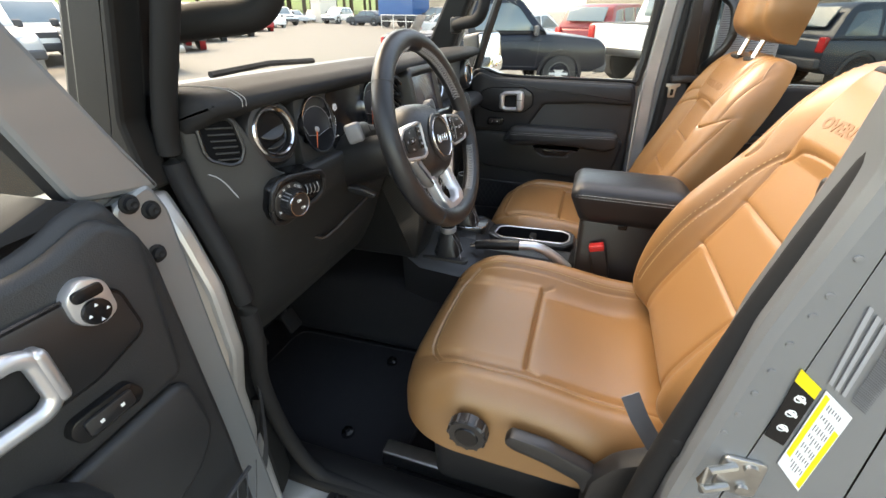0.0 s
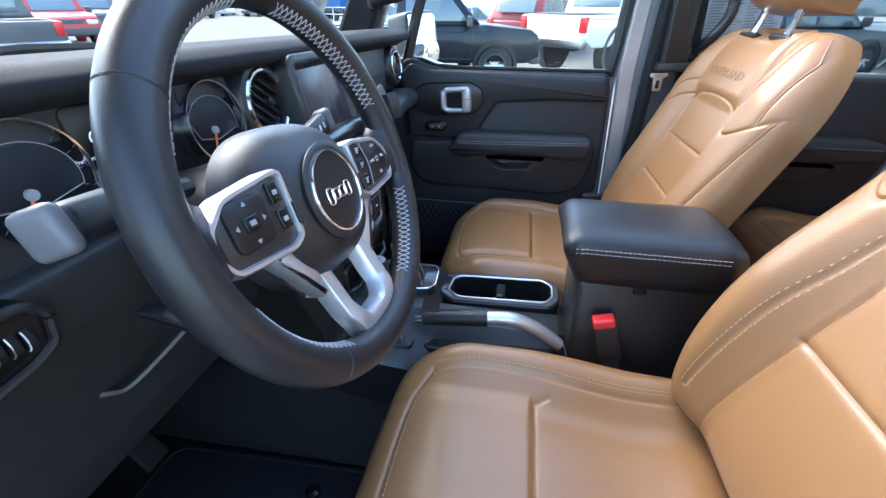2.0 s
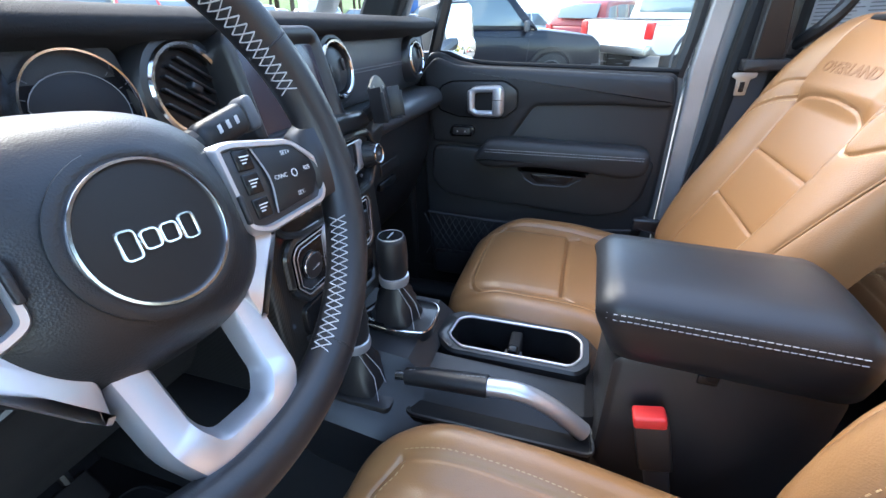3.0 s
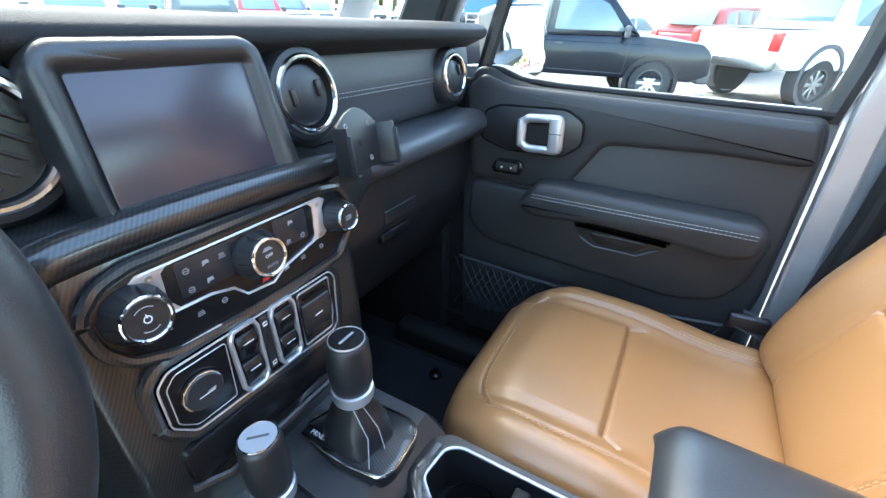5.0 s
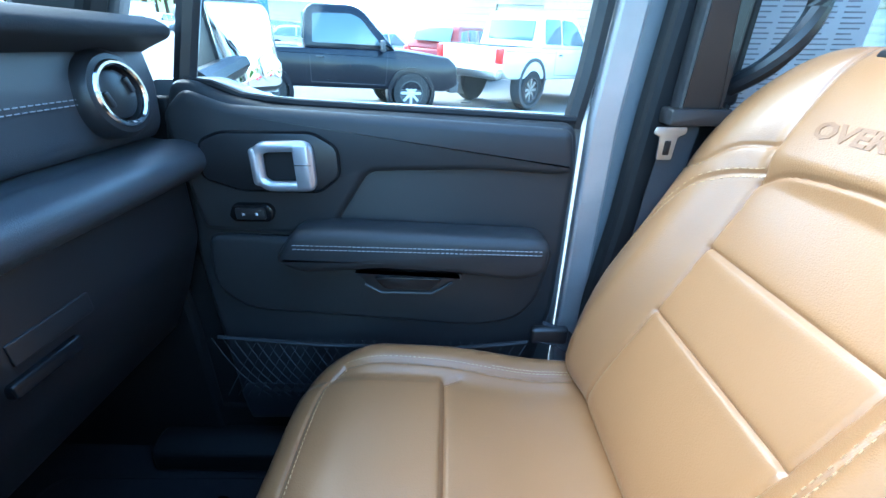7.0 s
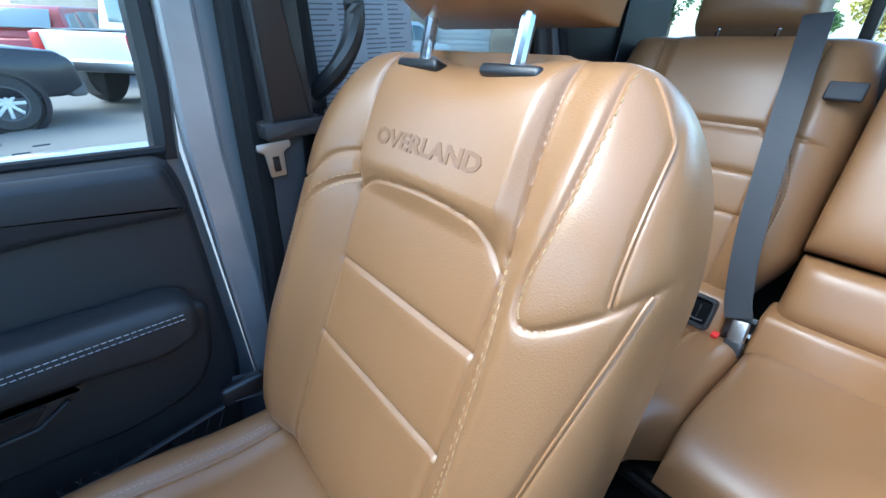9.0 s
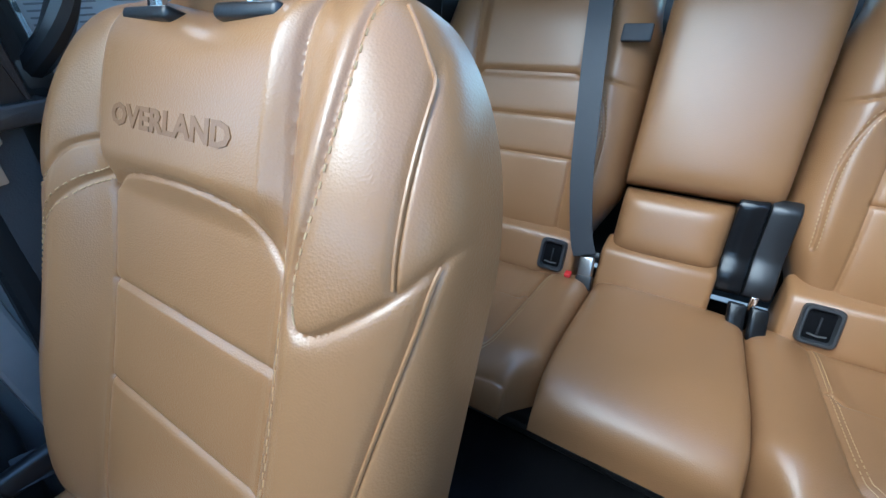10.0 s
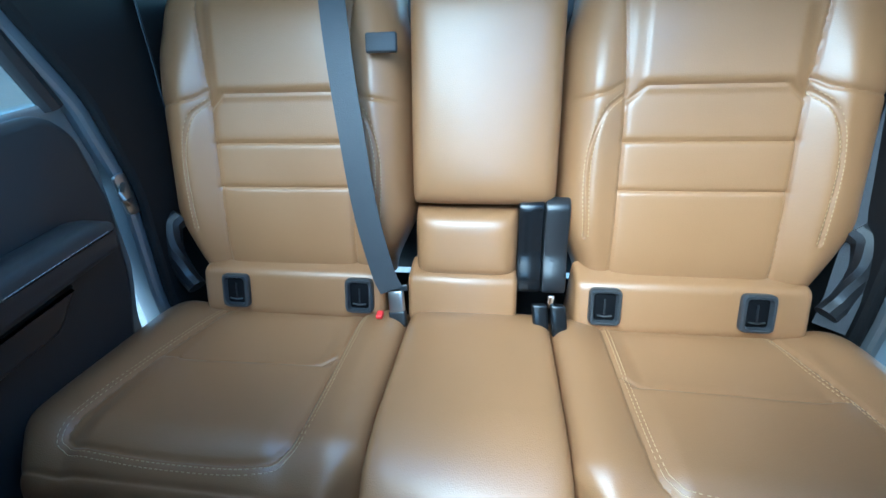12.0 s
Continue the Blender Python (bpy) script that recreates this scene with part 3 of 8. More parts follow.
    yo = y0 + out * 0.243
    skirt = prism(rounded([(0.56, 0.74), (0.66, 0.70), (0.78, 0.66), (0.88, 0.70), (0.86, 0.82), (0.78, 0.80), (0.66, 0.765)], 0.02), "y", min(yo, yo + out * 0.03), max(yo, yo + out * 0.03), 0.008)
    part("side_shield", skirt, PLASTIC, s, "black plastic side shield")
    if out < 0:
        mk = axis_m((0.459, yo - 0.005, 0.905), (0, out, 0))
        knob = part("lumbar_knob", lathe([(0.036, 0.0), (0.036, 0.018), (0.033, 0.022), (0.0, 0.022)], mk, 24), PLASTIC, s, "round black adjuster knob")
        for k in np.linspace(0, 2 * math.pi, 12, endpoint=False):
            part("grip_rib", tube([mk @ Vector((0.034 * math.cos(k), 0.034 * math.sin(k), 0.002)), mk @ Vector((0.034 * math.cos(k), 0.034 * math.sin(k), 0.021))], 0.004, 6), PLASTIC, knob)
        part("knob_face", lathe([(0.022, 0.0225), (0.020, 0.025), (0.0, 0.025)], mk, 24), GLOSS, knob)
        lever = prism(rounded([(0.525, 0.918), (0.535, 0.938), (0.60, 0.930), (0.672, 0.902), (0.700, 0.872), (0.700, 0.830), (0.665, 0.830), (0.655, 0.866), (0.60, 0.890), (0.54, 0.905)], 0.012), "y", yo - 0.030, yo - 0.004, 0.006)
        part("recline_lever", lever, PLASTIC, s, "black recline lever")
    return s


# same leather as the seat; shade of the embossing is put into the colour
EMBOSS_SHADE = leather_mat("shaded_emboss_leather", (0.20, 0.095, 0.035), 0.5)
front_seat(0.405, -1, "front seats")
front_seat(1.165, 1, "front seats")

# ---- rear bench ----
RR = 23.0
RS, RC = math.sin(radians(RR)), math.cos(radians(RR))
bench = thing("rear_bench_seat", "tan leather rear bench with folding backrests", "car seat", (1.45, CY, FLOOR))


def rear_pads(y0, half, name, side):
    """One section of the bench cushion; side is +1 where its outer edge faces +y, 0 for the middle one."""
    mc = basis((1.60, y0, 0.752), (0, 1, 0), (-1, 0, 0.19))
    if side:
        loop = [(side * a, b) for a, b in curve([(-0.172, 0.0), (-0.174, 0.16), (-0.172, 0.34), (-0.160, 0.385), (-0.125, 0.404), (0.0, 0.408), (0.12, 0.404), (0.165, 0.398), (0.181, 0.375), (0.170, 0.25), (0.150, 0.12), (0.128, 0.0)], 8)]
        crease = [(side * a, b) for a, b in curve([(-0.166, 0.194), (-0.140, 0.208), (-0.05, 0.216), (0.08, 0.222), (0.120, 0.220), (0.138, 0.211)], 5)]
        seams = [loop, crease, [(-half, 0.432), (half, 0.432)]]
        inside = lambda a: 1 - sm(np.abs(a), 0.130, 0.170)
        top = lambda a, b: 0.118 + 0.017 * sm(np.abs(a), 0.160, 0.235) - 0.016 * sm(b, 0.36, 0.445) - 0.010 * np.exp(-((b - 0.17) / 0.12) ** 2) * inside(a) + 0.011 * sm(b, 0.2165, 0.2215) * inside(a)
    else:
        loop, seams = [], []
        top = lambda a, b: 0.135 + 0.005 * np.cos(a * 9) - 0.020 * sm(b, 0.30, 0.445)
    c = Pad(0.445, lambda b: half - (0.045 * sm(b, 0.36, 0.445) if side else 0.006 * sm(b, 0.38, 0.445)), top, 0.018 if side else 0.026, seams, depth=0.0042, width=0.0030, pa=12.0, pb=5.5, na=180, nb=300, puff=0.4)
    ob = part(name + "_cushion", c.mesh(mc), LEATHER_REAR, bench, sharp=60)
    if side:
        for d in (0.0065, 0.0125):
            part("stitching", c.stitches(loop, mc, d), STITCH, ob, "cream contrast stitching")


rear_pads(1.205, 0.275, "passenger_side", 1)
rear_pads(0.789, 0.143, "middle", 0)
rear_pads(0.375, 0.273, "driver_side", -1)
part("cushion_rail", tube([(1.30, 0.13, 0.70), (1.27, 0.45, 0.705), (1.27, 1.12, 0.705), (1.30, 1.44, 0.70)], 0.012, 8), PLASTIC, bench, "black tubular seat rail")
part("cushion_pan", rbox((1.43, CY, 0.715), (0.32, 1.30, 0.05), 0.015), PLASTIC, bench, "black seat pan")


def rear_back(y0, half, name, o, sd):
    """A folding backrest section about y0, whose inset panel is centred o across and sd wide to each side."""
    mb = basis((1.640, y0, 0.915), (0, -1, 0), (RS, 0, RC))
    seams = [curve([(o - sd, 0.0), (o - sd, 0.30), (o - sd - 0.008, 0.45), (o - sd - 0.018, 0.56)]), curve([(o + sd, 0.0), (o + sd, 0.30), (o + sd + 0.008, 0.45), (o + sd + 0.018, 0.56)]),
             [(o - sd, 0.200), (o + sd, 0.200)], [(o - sd, 0.290), (o + sd, 0.290)],
             [(o - sd, 0.358), (o - sd + 0.030, 0.384), (o + sd - 0.030, 0.384), (o + sd, 0.358)],
             curve([(o + sd + 0.004, 0.392), (o + sd + 0.045, 0.372), (half + 0.01, 0.362)]), curve([(o - sd - 0.004, 0.392), (o - sd - 0.045, 0.372), (-half - 0.01, 0.362)]),
             curve([(o + sd + 0.004, 0.372), (o + sd + 0.040, 0.335), (o + sd + 0.060, 0.25), (o + sd + 0.054, 0.11)]), curve([(o - sd - 0.004, 0.372), (o - sd - 0.040, 0.335), (o - sd - 0.060, 0.25), (o - sd - 0.054, 0.11)])]
    top = lambda a, b: 0.030 + 0.028 * sm(np.abs(a - o), sd - 0.005, sd + 0.06) * (1 - 0.55 * sm(b, 0.38, 0.52)) + 0.010 * sm(b, 0.366, 0.40) * (1 - sm(np.abs(a - o), sd - 0.03, sd))
    p = Pad(0.585, lambda b: half - 0.055 * (1 - sm(b, 0.0, 0.16)) - 0.02 * sm(b, 0.45, 0.565), top, -0.09, seams, depth=0.0036, width=0.0028, pa=5, pb=9, na=210, nb=220, puff=0.4)
    ob = part(name + "_backrest", p.mesh(mb), LEATHER_REAR, bench, sharp=60)
    for l in seams[7:9]:
        for d in (0.005, -0.005):
            part("stitching", p.stitches(l, mb, d), STITCH, ob, "cream contrast stitching")
    # headrest
    up, nf = Vector((RS, 0, RC)), Vector((-RC, 0, RS))
    base = Vector((1.640, y0, 0.915)) - nf * 0.03
    hp = Pad(0.17, lambda b: 0.125 + 0 * b, lambda a, b: 0.05 + 0 * a, -0.05, pa=5, pb=5, na=30, nb=30)
    part("headrest", hp.mesh(basis(base + up * 0.605 - Vector((0, o / 2, 0)), (0, -1, 0), up)), LEATHER_REAR, bench, sharp=60)
    for d in (-0.06, 0.06):
        part("headrest_post", tube([base + up * 0.53 + Vector((0, d - o / 2, 0)), base + up * 0.64 + Vector((0, d - o / 2, 0))], 0.006, 8), CHROME, bench, "chrome headrest post")


rear_back(1.205, 0.272, "passenger_side", 0.010, 0.144)
rear_back(0.365, 0.272, "driver_side", -0.024, 0.144)
mid = Pad(0.42, lambda b: 0.144 + 0 * b, lambda a, b: 0.045 + 0.012 * np.cos(a * 10), -0.07, pa=9, pb=9, na=70, nb=80)
part("armrest_back", mid.mesh(basis((1.706, 0.785, 1.068), (0, -1, 0), (RS, 0, RC))), LEATHER_REAR, bench, "fold-down middle backrest pad", sharp=60)
roll = Pad(0.150, lambda b: 0.108 + 0 * b, lambda a, b: 0.056 + 0 * a, -0.06, pa=6, pb=5, na=50, nb=50)
part("lower_roll", roll.mesh(basis((1.652, 0.817, 0.925), (0, -1, 0), (RS, 0, RC))), LEATHER_REAR, bench, "padded tan roll under middle backrest", sharp=60)




def bight(y0, y1, anchors):
    vf = prism(rounded([(1.60, 0.80), (1.565, 0.87), (1.605, 0.955), (1.68, 0.96), (1.70, 0.80)], 0.015), "y", y0, y1, 0.012)
    b = part("bight_panel", vf, LEATHER_REAR, bench, "tan panel with child-seat anchor slots", sharp=50)
    n = Vector((-0.905, 0, 0.426))
    for ya in anchors:
        c = Vector((1.583, ya, 0.917))
        m = basis(c, (0, -1, 0), (0.426, 0, 0.905))
        outl = rounded([(-0.030, -0.037), (0.030, -0.037), (0.030, 0.037), (-0.030, 0.037)], 0.013)
        inn = rounded([(-0.021, -0.028), (0.021, -0.028), (0.021, 0.028), (-0.021, 0.028)], 0.008)
        k = len(outl)
        v = [m @ Vector((x, y, z)) for loop_, z in ((outl, -0.006), (outl, 0.005), (inset(outl, 0.003), 0.009), (inset(inn, -0.002), 0.009), (inn, 0.005), (inset(inn, 0.003), -0.010)) for x, y in loop_]
        part("anchor_bezel", (v, [[r * k + i, r * k + (i + 1) % k, (r + 1) * k + (i + 1) % k, (r + 1) * k + i] for r in range(5) for i in range(k)]), BEZEL, b, "dark grey plastic anchor bezel")
        part("anchor_slot", prism(inset(inn, 0.001), "z", -0.012, 0.0002, 0.0005, m), SHADE_BLACK, b, "near-black plate standing for the shaded anchor opening")
        part("anchor_wire", tube([m @ Vector(q) for q in ((-0.014, -0.017, 0.003), (0.0, -0.019, 0.004), (0.014, -0.017, 0.003))], 0.0016, 6), STEEL, b)
        part("anchor_web", rbox((0.0, -0.002, 0.0), (0.003, 0.036, 0.006), 0.001, m), PLASTIC, b)


bight(0.985, 1.393, (1.312, 1.036))
bight(0.178, 0.600, (0.545, 0.274))
bight(0.712, 0.935, ())

# ---- dashboard ----
dash = thing("dashboard", "black soft-touch dashboard with stitched pads and round vents", "dashboard", (0.0, CY, 0.95))
top_prof = [(-0.17, 1.455), (-0.10, 1.482), (0.05, 1.492), (0.125, 1.487), (0.145, 1.475), (0.142, 1.462), (0.10, 1.445), (0.02, 1.40), (-0.17, 1.38)]
part("top_pad", prism(rounded(top_prof, 0.014), "y", 0.090, 1.458, 0.012), DASH_TOP, dash, "black matt upper pad", sharp=50)
face_prof = [(0.02, 1.46), (0.098, 1.452), (0.105, 1.40), (0.098, 1.345), (0.085, 1.325), (0.0, 1.31), (-0.05, 1.40)]
part("pad_face", prism(rounded(face_prof, 0.012), "y", 0.125, 1.448, 0.008), DASH_PAD, dash, "black padded face", sharp=50)
ledge_prof = [(0.04, 1.335), (0.088, 1.318), (0.128, 1.322), (0.158, 1.308), (0.162, 1.285), (0.14, 1.262), (0.06, 1.25), (0.0, 1.28)]
part("ledge", prism(rounded(ledge_prof, 0.014), "y", 0.93, 1.455, 0.012), DASH_PAD, dash, "black rounded shelf roll", sharp=50)
low_prof = [(0.0, 1.29), (0.118, 1.268), (0.115, 1.16), (0.075, 1.06), (0.02, 0.96), (-0.10, 0.92), (-0.20, 1.0), (-0.18, 1.3)]
part("glove_box", prism(rounded(low_prof, 0.02), "y", 0.96, 1.44, 0.012), PLASTIC, dash, "black glove box front", sharp=50)
EDGE = curve([(-0.08, 0.088, 1.462), (0.03, 0.086, 1.462), (0.066, 0.088, 1.460), (0.086, 0.109, 1.458), (0.110, 0.141, 1.447), (0.124, 0.160, 1.405), (0.134, 0.185, 1.356), (0.140, 0.23, 1.340), (0.141, 0.34, 1.337), (0.141, 0.63, 1.337)])


def knee(u, v):
    """Lower driver moulding: its upper edge climbs to the corner vent, its face falls back towards the floor."""
    k = u * (len(EDGE) - 1)
    i = min(int(k), len(EDGE) - 2)
    p, q = Vector(EDGE[i]), Vector(EDGE[i + 1])
    c, d = p.lerp(q, k - i), (q - p).normalized()
    z = 0.985 + (c.z - 0.985) * min(1.0, v / 0.9)
    fall = float(np.interp(z, [0.985, 1.02, 1.08, 1.16, 1.22, 1.285, 1.325], [-0.165, -0.140, -0.105, -0.072, -0.043, -0.009, 0.0]))
    x = -0.18 + (c.x + 0.18) * (0.32 + fall) / 0.32
    y = c.y + 0.045 * min(1.0, max(0.0, (1.33 - z) / 0.33)) * min(1.0, max(0.0, (0.30 - c.y) / 0.2))
    lip = max(0.0, (v - 0.9) / 0.1)
    r = 0.010 * (1 - math.cos(min(1.0, lip * 2) * math.pi / 2)) + 0.03 * max(0.0, lip - 0.5)
    return (x - d.y * r, y + d.x * r, z + 0.006 * math.sin(min(1.0, lip * 2) * math.pi / 2))


part("knee_panel", sheet(knee, 80, 50), VINYL, dash, "black lower driver panel wrapping up to the corner vent", sharp=60)
part("panel_edge", tube(curve([(0.060, 0.308, 1.180), (0.073, 0.324, 1.164), (0.085, 0.347, 1.161), (0.120, 0.425, 1.200), (0.140, 0.47, 1.225)]), 0.0055, 8), PLASTIC, dash, "raised edge under the column")
# seam over the passenger pad
for z0, o in ((1.394, 0.1065), (1.388, 0.106)):
    part("stitching", join(*[tube([(o, 1.03 + 0.0085 * i, z0), (o, 1.0355 + 0.0085 * i, z0)], 0.0007, 4) for i in range(40)]), GREY_STITCH, dash, "grey contrast stitching")


def round_vent(y, z=1.405, x=0.112, r=0.054, lean=0.0, turned=0, closed=False, discs=False):
    n = Vector((1, lean, 0.10))
    m = axis_m((x, y, z), n)
    part("vent_housing", lathe([(r + 0.014, -0.03), (r + 0.013, 0.006), (r + 0.006, 0.016), (r - 0.004, 0.018), (r - 0.012, 0.0), (r - 0.014, -0.02), (0, -0.02)], m, 40), PLASTIC, dash)
    part("vent_ring", ring(r, 0.0075, 0.006, m @ Matrix.Translation((0, 0, 0.015)), 44), CHROME, dash, "chrome vent ring")
    q = m @ Matrix.Rotation(radians(turned), 4, "Z")
    ball = lathe([(r - 0.009, 0.004), (r - 0.012, 0.012), (r - 0.016, 0.0145), (0.0, 0.0155)] if closed else [(r - 0.009, 0.010), (r - 0.011, 0.0), (r - 0.013, -0.012), (0.0, -0.014)], m, 36)
    v = part("vent_barrel", ball, PLASTIC if closed else GLOSS, dash)
    if discs:
        for dz, dr, tilt in ((-0.004, 0.030, -52), (0.006, 0.0275, -40)):
            md = m @ Matrix.Translation((0.0, 0.011 - 1.6 * (0.006 - dz), dz - 0.004)) @ Matrix.Rotation(radians(14), 4, "Z") @ Matrix.Rotation(radians(tilt), 4, "X")
            part("vane", lathe([(dr - 0.001, -0.001), (dr, 0.0), (dr - 0.001, 0.001), (0.0, 0.0018)], md, 32), PLASTIC, v, "round tilting vent vane")
        return
    for k in () if closed else (-0.026, -0.013, 0.0, 0.013, 0.026):
        part("vane", rbox((0, k, 0.010), ((r - 0.016) * 1.8 * math.sqrt(max(0.1, 1 - (k / (r - 0.012)) ** 2)), 0.003, 0.012), 0.001, q), PLASTIC, v)
    for tx, tz in ((0.020, 0.016), (-0.022, 0.016)) if closed else ((0.0, 0.018),):
        part("vent_tab", rbox((tx, 0.003, tz), (0.007, 0.020, 0.006) if closed else (0.014, 0.008, 0.012), 0.002, q), PLASTIC, v)


round_vent(0.206, 1.4145, 0.113, 0.0405, -0.16, 15, discs=True)
round_vent(0.655, 1.405, 0.115, 0.050, 0, -35)
round_vent(0.950, 1.402, 0.118, 0.047, 0, 10, True)
round_vent(1.348, 1.394, 0.106, 0.041, -0.05, 20, True)
# corner vent at the driver's door
mcv = basis((0.0990, 0.1235, 1.4170), (0.58, 0.81, 0.0), (-0.05, 0.036, 1.0))
co = [(-0.021, 0.027), (0.016, 0.030), (0.021, 0.022), (0.026, -0.014), (0.018, -0.029), (0.006, -0.031), (-0.017, -0.020), (-0.021, -0.010)]
cv = part("corner_vent", prism(rounded(co, 0.004), "z", -0.01, 0.0030, 0.001, mcv), SHADE_BLACK, dash, "slatted corner vent with near-black plate for the shade inside")
part("vent_lip", tube([mcv @ Vector((x, y, 0.003)) for x, y in rounded(inset(co, -0.003), 0.006)], 0.0030, 6, closed=True), PLASTIC, cv)
for k in range(6):
    y_ = 0.0185 - 0.0088 * k
    part("vane", rbox((0.0015 + 0.0014 * k, y_ + 0.002, 0.0040), (0.036 - 0.0010 * k, 0.0024, 0.0060), 0.0011, mcv @ Matrix.Rotation(radians(-6), 4, "Z")), PLASTIC, cv)
part("trim_line", tube(curve([(0.016, 0.0865, 1.373), (0.045, 0.0862, 1.382), (0.0885, 0.1085, 1.370), (0.1010, 0.1262, 1.332)]), 0.0011, 5), GREY_STITCH, dash, "thin pale parting line")
over = [(x, z) for x, z in rounded(top_prof, 0.014) if z > 1.463 and x > -0.06]
over = sorted(over, key=lambda p: -math.atan2(p[1] - 1.44, p[0] - 0.08))
for y_ in (0.138, 0.145):
    part("stitching", tube([(0.08 + (x - 0.08) * 1.008, y_, 1.44 + (z - 1.44) * 1.012) for x, z in over], 0.0007, 5), GREY_STITCH, dash, "grey contrast stitching")

# instrument cluster
hood = prism(rounded([(0.275, 1.325), (0.275, 1.462), (0.60, 1.462), (0.60, 1.325)], 0.03), "x", 0.03, 0.117, 0.006)
part("cluster_surround", hood, VINYL, dash)
part("cluster_display", prism(rounded([(0.372, 1.345), (0.372, 1.452), (0.505, 1.452), (0.505, 1.345)], 0.010), "x", 0.10, 0.1185, 0.001), GLOSS, dash, "dark instrument display")
for yg in (0.328, 0.548):
    mg = axis_m((0.108, yg, 1.402), (1, 0, 0.10))
    g = part("gauge_dial", lathe([(0.0505, 0.015), (0.049, 0.016), (0.0475, 0.010), (0.0465, 0.0115), (0.0, 0.0115)], mg, 44, False), GAUGE, dash, "black gauge dial")
    part("gauge_ring", ring(0.0510, 0.0045, 0.020, mg, 56), CHROME, dash, "chrome gauge ring")
    fan = [(0.041 * math.cos(a_), 0.034 * math.sin(a_) - 0.002) for a_ in np.linspace(radians(-18), radians(165), 18)] + [(-0.030, -0.014), (0.0, -0.020)]
    part("dial_window", prism(fan, "z", 0.0112, 0.0120, 0.0003, mg), FAN, g, "grey fan-shaped dial window")
    part("window_outline", tube([mg @ Vector((x, y, 0.0122)) for x, y in fan], 0.0005, 4, closed=True), DIM_INK, g, "pale outline of dial window")
    tagged(part("dial_tick", join(*[tube([mg @ Vector((0.0405 * math.cos(k), 0.0405 * math.sin(k), 0.0122)), mg @ Vector((0.0445 * math.cos(k), 0.0445 * math.sin(k), 0.0122))], 0.00035, 4) for k in np.linspace(radians(-40), radians(220), 14)]), INK, g), kind="stuff")
    part("needle", tube([mg @ Vector((-0.004, -0.008, 0.0135)), mg @ Vector((-0.017, -0.040, 0.0135))], [0.0017, 0.0007], 5), NEEDLE, g, "orange needle")
    part("needle_hub", lathe([(0.005, 0.0115), (0.0045, 0.0155), (0, 0.016)], mg @ Matrix.Translation((-0.004, -0.008, 0)), 16), DIM_INK, g)

# head-lamp switch panel
pan_out = rounded([(0.150, 1.300), (0.155, 1.334), (0.168, 1.347), (0.188, 1.349), (0.262, 1.338), (0.273, 1.326), (0.271, 1.297), (0.255, 1.286), (0.178, 1.268), (0.157, 1.276)], 0.006)
sp = part("light_switch_panel", prism(pan_out, "x", 0.10, 0.1455, 0.004), GLOSS, dash, "gloss black lamp switch panel")
part("panel_lip", tube([(0.146, y, z) for y, z in pan_out], 0.0042, 8, closed=True), PLASTIC, sp, "raised black surround")
mk = axis_m((0.1455, 0.190, 1.306), (1, -0.05, 0.12))
part("knob_base", lathe([(0.034, 0), (0.034, 0.003), (0.031, 0.005), (0.025, 0.005), (0.0, 0.005)], mk, 40), PLASTIC, sp)
kb = part("light_knob", lathe([(0.0235, 0.004), (0.0225, 0.012), (0.0215, 0.020), (0.0195, 0.0235), (0.0, 0.024)], mk, 36), PLASTIC, sp, "round headlamp switch")
part("knob_ring", ring(0.0205, 0.0022, 0.0035, mk @ Matrix.Translation((0, 0, 0.0215)), 40), CHROME, sp, "bright knob ring")
for k in range(24):
    a_ = k * math.pi / 12
    part("grip_rib", tube([mk @ Vector((0.0232 * math.cos(a_), 0.0232 * math.sin(a_), 0.006)), mk @ Vector((0.0218 * math.cos(a_), 0.0218 * math.sin(a_), 0.019))], 0.0011, 4), SATIN if k % 24 in (8, 9, 10) else PLASTIC, kb)
for bx, by in ((-0.003, 0.007), (0.004, -0.007)):
    part("lamp_symbol", ring(0.0026, 0.0010, 0.0004, mk @ Matrix.Translation((bx, by, 0.0242)), 14), WHITE_INK, kb)
    part("lamp_symbol", rbox((bx + 0.0045, by, 0.0244), (0.003, 0.0035, 0.0004), 0.0001, mk), WHITE_INK, kb)
for a_ in (95, 118, 142, 205):
    part("switch_mark", ring(0.0022, 0.0009, 0.0004, mk @ Matrix.Translation((0.0280 * math.cos(radians(a_)), 0.0280 * math.sin(radians(a_)), 0.0052)), 12), WHITE_INK, sp)
part("switch_word", text_mesh("AUTO", 0.0062, mk @ Matrix.Translation((0.0155, 0.0225, 0.0053)) @ Matrix.Rotation(radians(-32), 4, "Z"), 0.0002), WHITE_INK, sp, "white switch word")
for k in range(4):
    yk, zk = 0.229 + 0.0092 * k, 1.3135 - 0.0012 * k
    part("dimmer_wheel", lathe([(0.0115, -0.0033), (0.0125, -0.002), (0.0125, 0.002), (0.0115, 0.0033)], axis_m((0.1385, yk, zk), (0, 1, 0)), 24), RUBBER, sp, "ribbed dimmer wheel")
    part("dimmer_mark", tube([(0.1385 + 0.0128 * math.cos(a_), yk - 0.0028, zk + 0.0128 * math.sin(a_)) for a_ in np.linspace(-0.9, 0.9, 8)], 0.0006, 5), SATIN if k in (1, 2) else WHITE_INK, sp)

bpy.context.view_layer.update()
lean = Matrix.Translation((0.1440, 0.212, 1.308)) @ Matrix.Rotation(radians(-8), 4, "Z") @ Matrix.Rotation(radians(13), 4, "Y") @ Matrix.Translation((-0.1455, -0.212, -1.308))
for ob in [sp] + list(sp.children_recursive):
    ob.data.transform(dash.matrix_basis.inverted() @ lean @ dash.matrix_basis)

